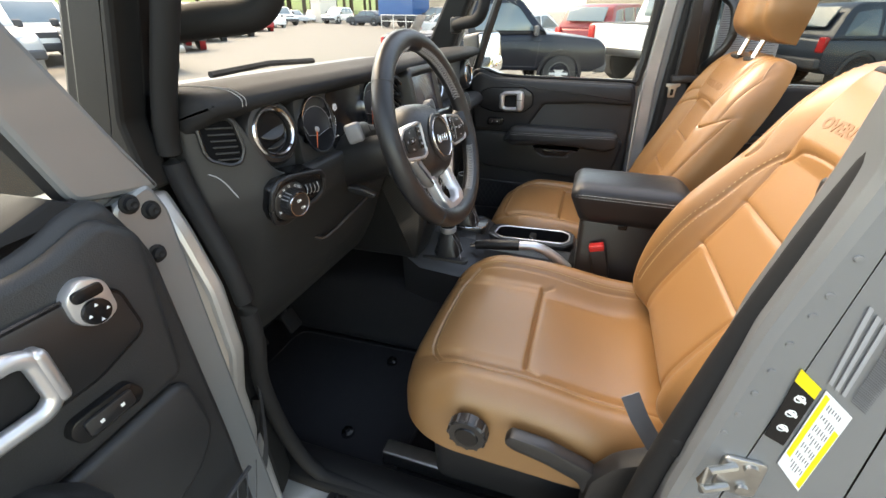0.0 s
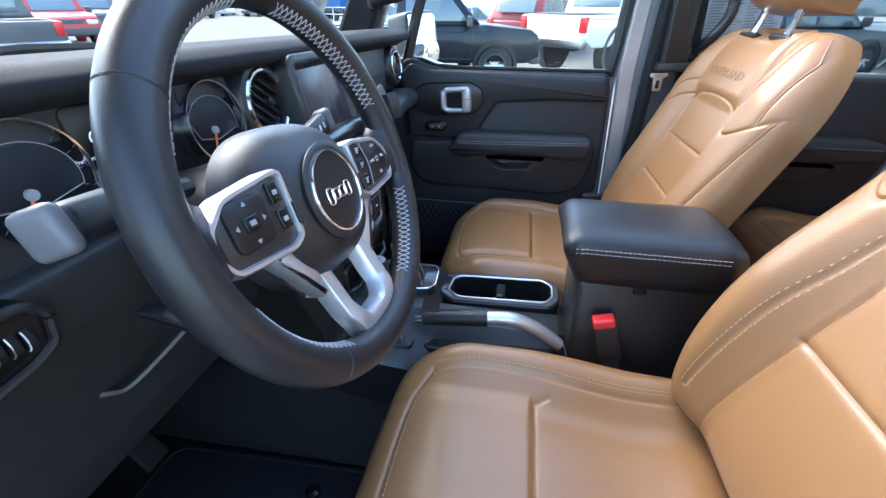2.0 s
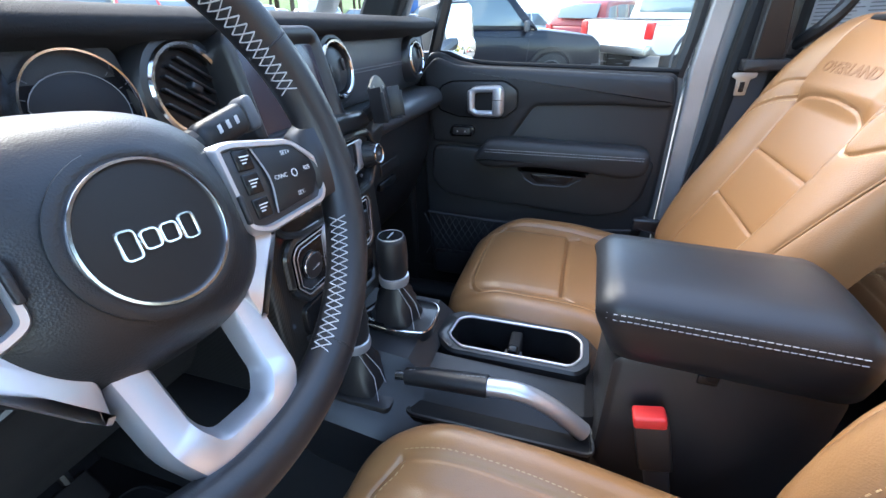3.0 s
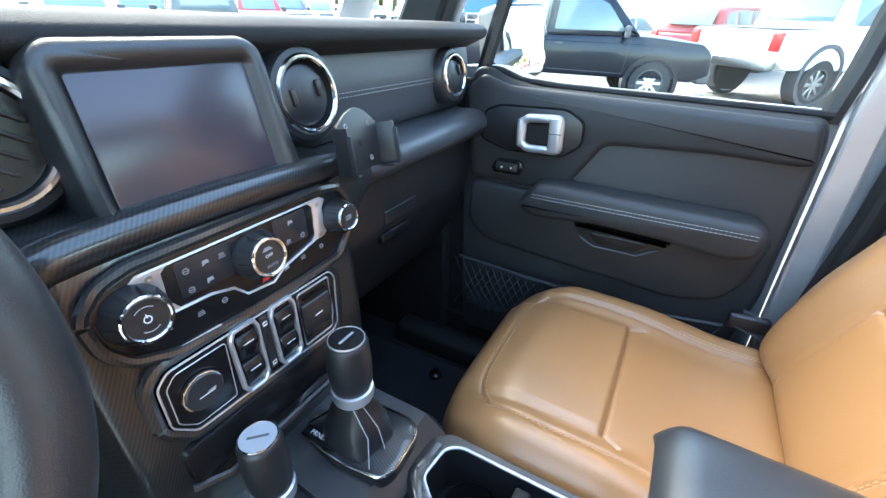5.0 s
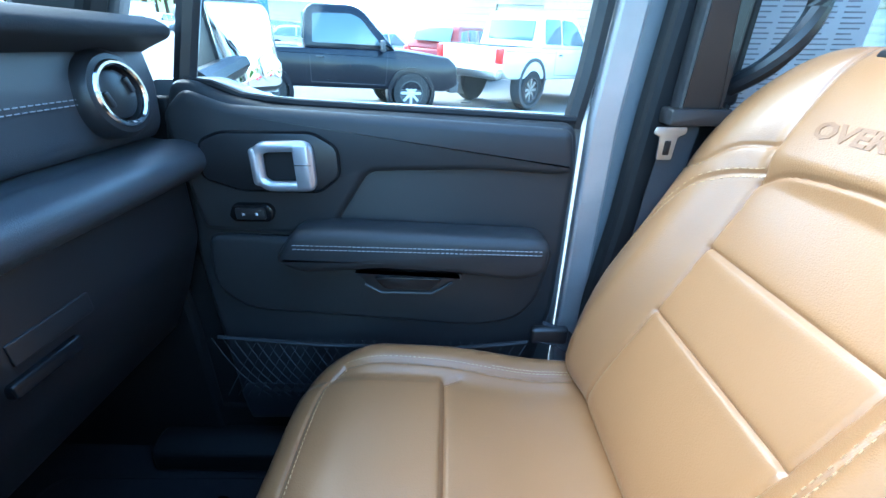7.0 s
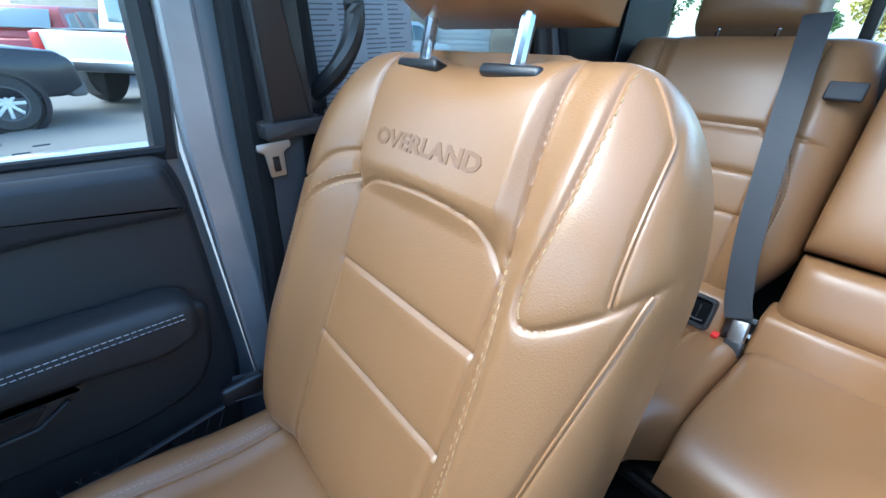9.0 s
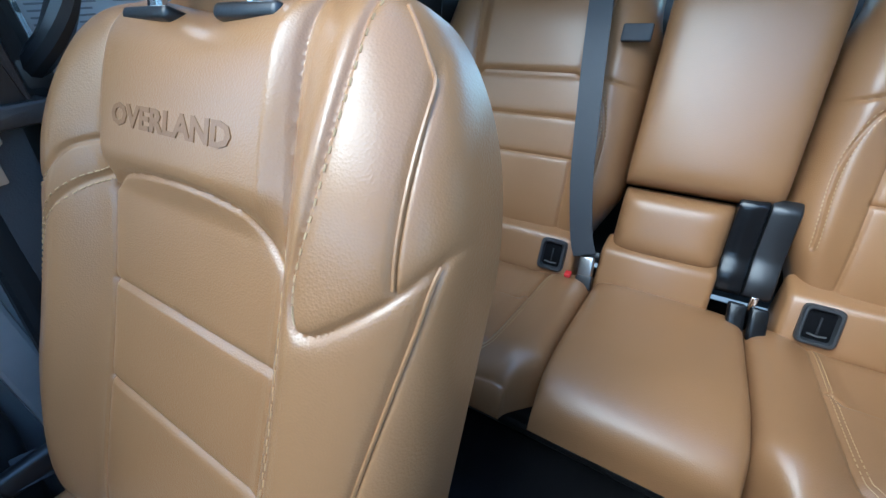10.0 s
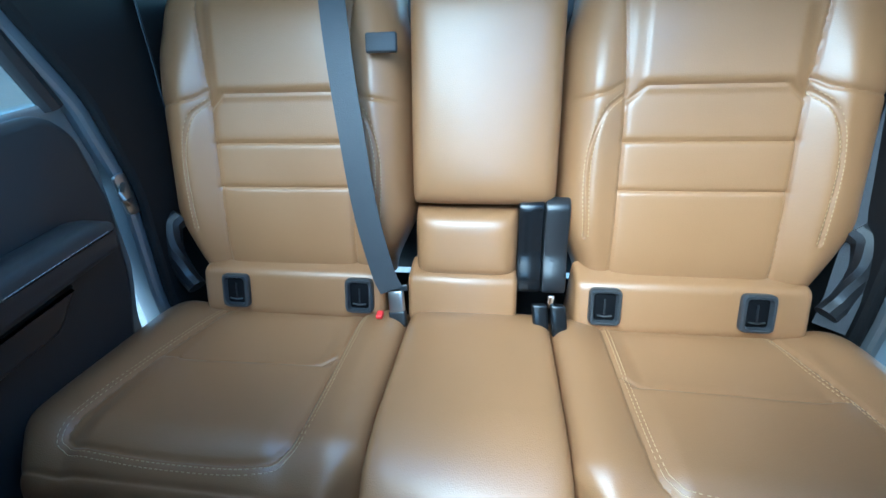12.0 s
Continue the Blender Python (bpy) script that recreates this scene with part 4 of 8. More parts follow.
# centre stack
stack_prof = [(0.0, 1.35), (0.130, 1.345), (0.176, 1.335), (0.186, 1.31), (0.184, 1.24), (0.186, 1.20), (0.190, 1.12), (0.188, 1.06), (0.16, 0.95), (-0.1, 0.95)]
part("console_tower", prism(rounded(stack_prof, 0.012), "y", 0.635, 0.945, 0.014), CARBON, dash, "carbon-look console tower", sharp=50)
roll_path = [(0.150, 0.628, 1.300), (0.168, 0.640, 1.322), (0.174, 0.68, 1.331), (0.176, 0.80, 1.332), (0.174, 0.91, 1.326), (0.160, 0.985, 1.316)]
part("carbon_trim", tube(curve(roll_path, 5), 0.017, 14), CARBON, dash, "carbon-look trim roll")
wing = prism(rounded([(0.905, 1.338), (0.990, 1.322), (1.004, 1.302), (0.992, 1.282), (0.925, 1.222), (0.900, 1.200)], 0.008), "x", 0.10, 0.186, 0.01)
part("carbon_side", wing, CARBON, dash, "carbon-look side trim")


def band(loops, m, closed_end=False):
    """Loops of equal length, each with its own depth, joined one after another."""
    k = len(loops[0][0])
    v = [m @ Vector((x, y, z)) for loop_, z in loops for x, y in loop_]
    f = [[r * k + i, r * k + (i + 1) % k, (r + 1) * k + (i + 1) % k, (r + 1) * k + i] for r in range(len(loops) - 1) for i in range(k)]
    return v, f + ([[(len(loops) - 1) * k + i for i in range(k)]] if closed_end else [])


MS = basis((0.161, 0.783, 1.392), (0, 1, 0), (-0.2, 0, 0.98))  # the display's own plane
so = rounded([(-0.094, -0.052), (-0.078, -0.080), (0.092, -0.078), (0.104, -0.060), (0.096, 0.066), (0.080, 0.078), (-0.078, 0.078), (-0.092, 0.064)], 0.016, 5)
si = rounded([(-0.0765, -0.040), (-0.0765, -0.0555), (0.030, -0.0555), (0.0755, -0.0555), (0.0755, 0.040), (0.0755, 0.0545), (-0.030, 0.0545), (-0.0725, 0.0545)], 0.004, 5)
sb = part("screen_bezel", band([(so, -0.10), (so, 0.0), (inset(so, 0.0025), 0.006), (inset(so, 0.008), 0.009), (inset(si, -0.006), 0.007), (inset(si, -0.0015), 0.0), (si, -0.001)], MS, True), PLASTIC, dash, "black soft-edged display surround", sharp=50)
part("touch_screen", prism(inset(si, 0.0005), "z", -0.002, 0.0008, 0.0004, MS), SCREEN, sb, "dark switched-off touch screen")

# climate panel
PX = 0.190
cpo = rounded([(0.652, 1.285), (0.655, 1.256), (0.668, 1.236), (0.700, 1.222), (0.800, 1.216), (0.905, 1.222), (0.926, 1.248), (0.930, 1.285), (0.916, 1.304), (0.885, 1.309), (0.690, 1.308), (0.668, 1.302)], 0.006)
cpl = part("climate_panel", prism(cpo, "x", 0.16, PX + 0.003, 0.003), GLOSS, dash, "gloss black climate panel")
part("panel_surround", tube([(PX + 0.002, y, z) for y, z in inset(cpo, -0.004)], 0.0055, 8, closed=True), CARBON, cpl, "raised carbon-look surround")
upper = [(0.694, 1.3015), (0.790, 1.3020), (0.884, 1.3025)]
part("panel_trim", tube([(PX + 0.0038, y, z) for y, z in upper], 0.0014, 6), SATIN, cpl, "silver upper trim line")
lower_ = [(0.700, 1.2580), (0.742, 1.2560), (0.764, 1.2500), (0.776, 1.2365), (0.808, 1.2330), (0.823, 1.2430), (0.850, 1.2500), (0.876, 1.2570)]
part("panel_trim", tube([(PX + 0.0038, y, z) for y, z in lower_], 0.0015, 6), SATIN, cpl, "silver lower trim line")
part("panel_trim", tube([(PX + 0.003, y, z) for y, z in ((0.656, 1.252), (0.670, 1.232), (0.700, 1.2215), (0.742, 1.2195))], 0.0016, 6), SATIN, cpl, "silver corner trim line")
for pts in ([(0.684, 1.2985), (0.690, 1.3030), (0.716, 1.3030), (0.708, 1.2960), (0.7065, 1.2700), (0.714, 1.2590), (0.700, 1.2565), (0.696, 1.2620), (0.7035, 1.2720), (0.7035, 1.2850), (0.697, 1.2930)], [(0.866, 1.3040), (0.888, 1.3035), (0.895, 1.2990), (0.889, 1.2900), (0.8885, 1.2700), (0.893, 1.2610), (0.886, 1.2555), (0.866, 1.2545), (0.873, 1.2620), (0.874, 1.2960)]):
    part("panel_corner", prism(pts, "x", PX + 0.0026, PX + 0.0046, 0.0006), SATIN, cpl, "satin silver corner plate")
for yb, zb in ((0.6985, 1.2965), (0.7000, 1.2605), (0.8820, 1.2965), (0.8815, 1.2600)):
    part("panel_screw", lathe([(0.0030, 0.0), (0.0028, 0.0012), (0.0012, 0.0012), (0, 0.0006)], axis_m((PX + 0.0044, yb, zb), (1, 0, 0)), 12), STEEL, cpl)
for k, (yk, zk, rk) in enumerate(((0.681, 1.273, 0.0195), (0.795, 1.273, 0.0200), (0.910, 1.272, 0.0165))):
    m = axis_m((PX + 0.002, yk, zk), (1, 0, 0.10))
    kn = part("climate_knob", lathe([(rk + 0.006, 0), (rk + 0.005, 0.007), (rk + 0.001, 0.012), (rk, 0.020), (rk - 0.003, 0.0235), (rk - 0.004, 0.0225), (0, 0.0225)], m, 36), PLASTIC, cpl, "black ribbed climate knob")
    part("knob_ring", ring(rk, 0.0034, 0.0030, m @ Matrix.Translation((0, 0, 0.0218)), 40), CHROME, kn, "chrome knob ring")
    for a_ in np.linspace(0, 2 * math.pi, 10, endpoint=False):
        part("grip_rib", tube([m @ Vector(((rk + 0.0045) * math.cos(a_), (rk + 0.0045) * math.sin(a_), 0.008)), m @ Vector(((rk + 0.0002) * math.cos(a_), (rk + 0.0002) * math.sin(a_), 0.019))], 0.0012, 5), PLASTIC, kn)
    if k == 0:
        part("knob_mark", ring(0.0032, 0.0008, 0.0004, m @ Matrix.Translation((0, 0.0, 0.0226)), 18), WHITE_INK, kn)
        part("knob_mark", rbox((0, 0.0030, 0.0228), (0.0008, 0.0034, 0.0004), 0.0001, m), WHITE_INK, kn)
        for a0, a1 in ((50, 130), (235, 305)):
            part("knob_mark", tube([m @ Vector((0.0105 * math.cos(radians(a_)), 0.0105 * math.sin(radians(a_)), 0.0228)) for a_ in np.linspace(a0, a1, 9)], 0.0004, 4), DIM_INK, kn)
    elif k == 1:
        part("knob_word", text_mesh("OFF", 0.0050, m @ Matrix.Translation((0, 0.0015, 0.0228)), 0.0001), WHITE_INK, kn, "white knob word")
        part("knob_word", text_mesh("AUTO", 0.0046, m @ Matrix.Translation((0.001, -0.0090, 0.0228)), 0.0001), DIM_INK, kn, "grey knob word")
        part("knob_mark", prism([(-0.006, 0.0070), (0.006, 0.0070), (0.003, 0.0105), (-0.003, 0.0105)], "z", 0.0226, 0.0230, 0.0, m), DIM_INK, kn)
    else:
        part("knob_mark", join(*[rbox((0, 0.0022 * q, 0.0228), (0.010, 0.0011, 0.0004), 0.0001, m) for q in (-1, 0, 1)]), DIM_INK, kn)
FIELD = mat("grey_touch_field", (0.020, 0.020, 0.023), 0.30, spec=0.4)
for y0_, y1_ in ((0.7185, 0.7700), (0.8200, 0.8640)):
    part("touch_field", prism(rounded([(y0_, 1.2640), (y0_, 1.2985), (y1_, 1.2990), (y1_, 1.2640)], 0.003), "x", PX + 0.0026, PX + 0.0036, 0.0004), FIELD, cpl, "smoky grey touch field")
for k, (yb, zb) in enumerate(((0.727, 1.2880), (0.745, 1.2880), (0.761, 1.2880), (0.727, 1.2690), (0.745, 1.2700), (0.728, 1.2430), (0.752, 1.2430), (0.842, 1.2890), (0.836, 1.2690), (0.856, 1.2690), (0.827, 1.2400), (0.851, 1.2430), (0.880, 1.2440))):
    bx = PX + 0.0036
    if k % 3 == 0:
        part("button_symbol", join(ring(0.0030, 0.0008, 0.0004, axis_m((bx, yb, zb), (1, 0, 0)), 14), rbox((bx + 0.0002, yb, zb), (0.0005, 0.0046, 0.0007), 0.0001)), DIM_INK, cpl)
    elif k % 3 == 1:
        part("button_symbol", prism([(yb - 0.0034, zb - 0.0025), (yb - 0.0026, zb + 0.0025), (yb + 0.0026, zb + 0.0025), (yb + 0.0034, zb - 0.001), (yb, zb - 0.0005)], "x", bx, bx + 0.0005, 0.0), DIM_INK, cpl)
    else:
        part("button_symbol", join(*[rbox((bx + 0.0002, yb, zb + 0.0019 * j_), (0.0005, 0.0062 - 0.0009 * j_, 0.0007), 0.0001) for j_ in (-1, 0, 1)]), DIM_INK, cpl)
part("button_word", text_mesh("MUTE", 0.0042, basis((PX + 0.0034, 0.697, 1.2440), (0, 1, 0), (0, 0, 1)), 0.0001), DIM_INK, cpl, "grey printed word")
part("hazard_button", prism([(0.799, 1.2470), (0.804, 1.2390), (0.794, 1.2390)], "x", PX + 0.003, PX + 0.0036, 0.0002), RED, cpl, "red hazard triangle")

# switch bank
BX = 0.196
bko = rounded([(0.671, 1.150), (0.672, 1.197), (0.684, 1.208), (0.882, 1.208), (0.890, 1.197), (0.885, 1.130), (0.875, 1.121), (0.690, 1.128)], 0.005)
bk = part("switch_bank", prism(bko, "x", 0.16, BX, 0.003), GLOSS, dash, "gloss black switch bank")
part("bank_trim", tube([(BX + 0.0002, y, z) for y, z in bko], 0.0011, 6, closed=True), SATIN, bk, "silver outline trim")
part("bank_surround", tube([(BX - 0.006, y, z) for y, z in inset(bko, -0.007)], 0.0065, 8, closed=True), CARBON, bk, "carbon-look surround")
part("socket_frame", tube([(BX + 0.0012, y, z) for y, z in rounded([(0.677, 1.150), (0.678, 1.192), (0.688, 1.202), (0.738, 1.202), (0.734, 1.135), (0.692, 1.135)], 0.004)], 0.0006, 5, closed=True), SATIN, bk, "thin silver outline")
m = axis_m((BX, 0.705, 1.169), (1, 0, 0))
part("socket_cap", lathe([(0.0195, 0), (0.0195, 0.004), (0.0175, 0.0065), (0, 0.006)], m, 34), PLASTIC, bk)
part("socket_ring", tube([m @ Vector((0.0195 * math.cos(a_), 0.0195 * math.sin(a_), 0.0045)) for a_ in np.linspace(radians(5), radians(215), 24)], 0.0013, 8), CHROME, bk, "bright socket arc")
part("socket_mark", rbox((BX + 0.0068, 0.706, 1.166), (0.0005, 0.016, 0.0010), 0.0002), WHITE_INK, bk)
part("socket_mark", rbox((BX + 0.0068, 0.711, 1.1675), (0.0005, 0.008, 0.0022), 0.0002), DIM_INK, bk)
for yb in (0.758, 0.806):
    fo = rounded([(yb - 0.017, 1.136), (yb - 0.018, 1.200), (yb - 0.013, 1.211), (yb + 0.013, 1.211), (yb + 0.018, 1.200), (yb + 0.017, 1.136), (yb + 0.011, 1.126), (yb - 0.011, 1.126)], 0.003)
    fi = inset(fo, 0.0048)
    sw = part("switch_frame", band([(fo, 0.0), (fo, 0.003), (inset(fo, 0.0012), 0.0050), (inset(fo, 0.0036), 0.0050), (fi, 0.003), (fi, 0.0)], basis((BX, 0, 0), (0, 1, 0), (0, 0, 1))), SATIN, bk, "silver switch frame")
    for zz in (1.150, 1.184):
        part("window_switch", prism(rounded([(BX - 0.002, zz - 0.0155), (BX - 0.002, zz + 0.0155), (BX + 0.003, zz + 0.0155), (BX + 0.0075, zz + 0.004), (BX + 0.002, zz - 0.0155)], 0.002), "y", yb - 0.0118, yb + 0.0118, 0.0015), GLOSS, sw, "black rocker switch")
        part("switch_mark", rbox((BX + 0.0066, yb, zz + 0.0060), (0.0008, 0.012, 0.0009), 0.0002), WHITE_INK, sw)
part("switch_centre", rbox((BX + 0.001, 0.782, 1.170), (0.004, 0.010, 0.070), 0.002), PLASTIC, bk)
for zz in (1.196, 1.142):
    part("window_symbol", rbox((BX + 0.0034, 0.782, zz), (0.0006, 0.0055, 0.0055), 0.0002), WHITE_INK, bk)
    part("window_symbol", rbox((BX + 0.0038, 0.782, zz + 0.0008), (0.0006, 0.0036, 0.0022), 0.0002), INK, bk)
part("port_frame", tube([(BX + 0.0014, y, z) for y, z in rounded([(0.829, 1.130), (0.829, 1.203), (0.878, 1.203), (0.878, 1.150), (0.873, 1.130)], 0.004)], 0.0012, 6, closed=True), SATIN, bk, "thin silver outline")
part("port_cover", rbox((BX + 0.001, 0.8535, 1.1655), (0.006, 0.044, 0.040), 0.003), PLASTIC, bk)
part("port_line", rbox((BX + 0.0045, 0.8535, 1.1640), (0.001, 0.012, 0.0012), 0.0004), WHITE_INK, bk)
part("port_slot", rbox((BX + 0.0005, 0.8535, 1.1930), (0.003, 0.034, 0.004), 0.001), SHADE_BLACK, bk)
part("port_slot", rbox((BX + 0.0005, 0.8535, 1.1385), (0.004, 0.042, 0.012), 0.002), GLOSS, bk)
part("bin", prism(rounded([(0.67, 1.065), (0.67, 1.115), (0.875, 1.115), (0.875, 1.065)], 0.012), "x", 0.17, 0.1985, 0.003), GLOSS, dash, "dark storage slot")
part("bin_lip", tube([(0.192, 0.668, 1.062), (0.206, 0.70, 1.058), (0.206, 0.85, 1.058), (0.192, 0.878, 1.062)], 0.005, 8), PLASTIC, dash)
part("glove_latch", rbox((0.112, 1.130, 1.142), (0.014, 0.085, 0.018), 0.004, None), GLOSS, dash, "glove box latch")
part("glove_lock", rbox((0.1165, 1.150, 1.178), (0.004, 0.100, 0.026), 0.003), PLASTIC, dash)

# lit words in the instrument display
for k, (word, y_) in enumerate((("Press Brake", 0.3765), ("and", 0.387), ("Push Button", 0.3765), ("to Start", 0.382))):
    part("display_word", text_mesh(word, 0.0052, basis((0.1192, y_ + 0.004, 1.4065 - 0.0055 * k), (0, 1, 0), (0, 0, 1)), 0.0001), GLOW, dash, "lit message")
part("display_word", text_mesh("27066 mi", 0.0052, basis((0.1192, 0.385, 1.368), (0, 1, 0), (0, 0, 1)), 0.0001), GLOW, dash, "lit distance reading")
part("display_symbol", ring(0.0065, 0.0014, 0.0006, axis_m((0.1188, 0.3965, 1.423), (1, 0, 0)), 24), GLOW, dash, "lit round start symbol")
part("display_symbol", ring(0.0032, 0.0010, 0.0006, axis_m((0.1188, 0.3965, 1.423), (1, 0, 0)), 18), GLOW, dash, "lit round start symbol")
# seams on the driver's pad
for y_ in (0.262, 0.2655):
    part("stitching", join(*[tube([(0.1060, y_ + 0.0005, 1.39 + 0.007 * i), (0.1060, y_, 1.3945 + 0.007 * i)], 0.0006, 4) for i in range(3)]), GREY_STITCH, dash, "grey contrast stitching")

# ---- steering wheel ----
TW, YW = radians(17), radians(-2.5)
WN = Vector((math.cos(TW) * math.cos(YW), math.cos(TW) * math.sin(YW), math.sin(TW)))
WX = Vector((0, 0, 1)).cross(WN).normalized()
WU = WN.cross(WX)
MW = basis((0.316, 0.4295, 1.374), WX, WU) @ Matrix.Rotation(radians(-5), 4, "Z")  # x to the car's right, y up, z to the driver
wheel = thing("steering_wheel", "black leather steering wheel with silver spokes and grey stitching", "steering wheel", m=MW)
WR = 0.1695
part("rim", tube([(WR * math.cos(k), WR * math.sin(k), 0.0) for k in np.linspace(0, 2 * math.pi, 120, endpoint=False)], 0.0180, 22, closed=True), WHEEL_LEATHER, wheel, local=True)
for k in (33, 147, 238, 302):
    a = radians(k)
    p = Vector((WR * math.cos(a), WR * math.sin(a), 0))
    d = Vector((-math.sin(a), math.cos(a), 0))
    part("rim_seam", lathe([(0.0179, -0.0012), (0.0184, -0.0006), (0.0176, 0.0), (0.0184, 0.0006), (0.0179, 0.0012)], axis_m(p, d), 18), WHEEL_LEATHER, wheel, local=True)
lace = []
for lo, hi in ((21, 80), (-62, -20), (100, 159), (200, 242)):
    for k in np.arange(lo, hi, 2.4):
        for s_ in (-1, 1):
            q = []
            for e in np.linspace(0, 1, 5):
                a = radians(k + 2.4 * (e if s_ > 0 else 1 - e))
                b = math.pi - 0.34 + 0.40 * (2 * e - 1)
                q.append(((WR + 0.0184 * math.cos(b)) * math.cos(a), (WR + 0.0184 * math.cos(b)) * math.sin(a), 0.0184 * math.sin(b)))
            lace.append(tube(q, 0.00052, 4))
tagged(part("lacing", join(*lace), LACE, wheel, "grey cross stitching", local=True), kind="stuff")
hub = Pad(0.156, lambda b: 0.004 + 0.086 * np.maximum(0, 1 - np.abs(2 * b / 0.156 - 1) ** 2.4) ** (1 / 2.4), lambda a, b: 0.004 + 0.008 * np.cos(a * 12) * np.cos((b - 0.075) * 9), -0.05, pa=3.2, pb=3.2, na=90, nb=90)
part("airbag_cover", hub.mesh(Matrix.Translation((0, -0.092, 0.0))), WHEEL_PAD, wheel, local=True, sharp=60)
EM = Matrix.Translation((0, -0.012, 0))
part("emblem_dish", ring(0.0465, 0.0085, 0.0030, EM @ Matrix.Translation((0, 0, 0.0095)), 56), WHEEL_PAD, wheel, "raised black rim round badge", local=True)
part("emblem_ring", ring(0.0400, 0.0034, 0.0045, EM @ Matrix.Translation((0, 0, 0.0100)), 56), CHROME, wheel, "chrome emblem ring", local=True)
em = part("emblem_disc", lathe([(0.0375, 0.009), (0.0375, 0.0118), (0, 0.0126)], EM, 48), CAP, wheel, "plain black emblem disc", local=True)
for k, (ex, ew, eh) in enumerate(((-0.0165, 0.0085, 0.0150), (-0.0055, 0.0090, 0.0100), (0.0050, 0.0090, 0.0100), (0.0160, 0.0085, 0.0140))):
    fr = rounded([(ex - ew / 2, -eh / 2), (ex + ew / 2, -eh / 2), (ex + ew / 2, eh / 2), (ex - ew / 2, eh / 2)], 0.003)
    part("emblem_outline", tube([EM @ Vector((x, y - 0.002, 0.0132)) for x, y in fr], 0.0009, 6, closed=True), CHROME, em, "bright outlined badge shape", local=True)
for sx, sy in ((-0.060, -0.012), (0.060, -0.018)):
    part("cover_notch", rbox((sx, sy, 0.0065), (0.004, 0.020, 0.004), 0.0015), WHEEL_PAD, wheel, local=True)


def spoke_pad(s_):
    f = (lambda q: [(s_ * x, y) for x, y in q]) if s_ < 0 else (lambda q: list(q))
    outer = rounded(f([(0.056, 0.026), (0.070, 0.028), (0.126, 0.022), (0.148, 0.004), (0.151, -0.018), (0.140, -0.034), (0.074, -0.040), (0.058, -0.033)]), 0.007)
    inner = inset(outer, 0.0062)
    k = len(outer)
    v = [(x, y, z) for loop_, z in ((outer, -0.012), (outer, 0.001), (inset(outer, 0.002), 0.0052), (inset(outer, 0.0050), 0.0052), (inner, 0.0022), (inner, -0.008)) for x, y in loop_]
    part("spoke_frame", (v, [[r * k + i, r * k + (i + 1) % k, (r + 1) * k + (i + 1) % k, (r + 1) * k + i] for r in range(5) for i in range(k)]), SATIN, wheel, "satin silver spoke frame", local=True)
    b = part("button_pad", prism(inset(inner, -0.0006), "z", -0.010, 0.0022, 0.0012), PLASTIC, wheel, "black button pad", local=True)
    if s_ < 0:
        cx, cy = -0.109, -0.003
        d = part("direction_pad", prism(rounded([(cx - 0.021, cy - 0.019), (cx + 0.021, cy - 0.019), (cx + 0.021, cy + 0.019), (cx - 0.021, cy + 0.019)], 0.009), "z", 0.0, 0.0046, 0.0018), CAP, b, "black direction pad", local=True)
        part("centre_button", rbox((cx, cy, 0.0048), (0.015, 0.011, 0.0030), 0.0014), GLOSS, b, local=True)
        for ang in range(4):
            q = Matrix.Translation((cx, cy, 0)) @ Matrix.Rotation(radians(90 * ang), 4, "Z")
            part("arrow_mark", prism([(0.0130, -0.0022), (0.0162, 0.0), (0.0130, 0.0022)], "z", 0.0044, 0.0050, 0.0, q), GREY_STITCH, b, local=True)
        part("centre_mark", rbox((cx, cy, 0.0064), (0.006, 0.0040, 0.0005), 0.0002), DIM_INK, b, local=True)
        for by in (0.010, -0.012):
            part("button", rbox((-0.0735, by, 0.0030), (0.012, 0.017, 0.0030), 0.0016), GLOSS, b, local=True)
            part("button_mark", rbox((-0.0735, by, 0.0047), (0.0055, 0.0038, 0.0005), 0.0002), GREY_STITCH, b, local=True)
    else:
        part("button_field", prism(rounded([(0.086, 0.020), (0.126, 0.018), (0.140, 0.006), (0.142, -0.010), (0.132, -0.024), (0.088, -0.029), (0.093, -0.004)], 0.005), "z", 0.0, 0.0040, 0.0012), CAP, b, "curved black button field", local=True)
        part("field_edge", tube(curve([(0.0865, 0.020, 0.0035), (0.0925, -0.004, 0.0042), (0.0885, -0.028, 0.0035)]), 0.0007, 5), GREY_STITCH, b, local=True)
        for by in (0.0135, -0.003, -0.0205):
            part("button", rbox((0.0775, by, 0.0026), (0.014, 0.0145, 0.0024), 0.0014), GLOSS, b, local=True)
            for dy in (-0.0022, 0.0, 0.0022):
                part("button_mark", rbox((0.0775 + dy * 0.4, by + dy, 0.0040), (0.0058 + dy, 0.0009, 0.0004), 0.0001), WHITE_INK, b, local=True)
        part("dial_mark", ring(0.0032, 0.0008, 0.0004, Matrix.Translation((0.118, -0.004, 0.0040)), 18), WHITE_INK, b, local=True)
        for word, wx, wy in (("SET+", 0.116, 0.012), ("CANC", 0.1035, -0.004), ("RES", 0.1325, -0.003), ("SET-", 0.118, -0.020)):
            part("button_word", text_mesh(word, 0.0046, Matrix.Translation((wx, wy, 0.0042)), 0.0001), WHITE_INK, b, "small printed word", local=True)
    arm = [[(s_ * x, y + dy, z) for y, z in ((-h, -0.012), (-h * 0.8, 0.006 + zz), (h * 0.8, 0.006 + zz), (h, -0.012), (h * 0.8, -0.020), (-h * 0.8, -0.020))] for x, h, dy, zz in ((0.140, 0.030, -0.004, -0.003), (0.152, 0.034, -0.002, 0.003), (0.164, 0.046, 0.0, 0.006), (0.170, 0.056, 0.0, 0.002))]
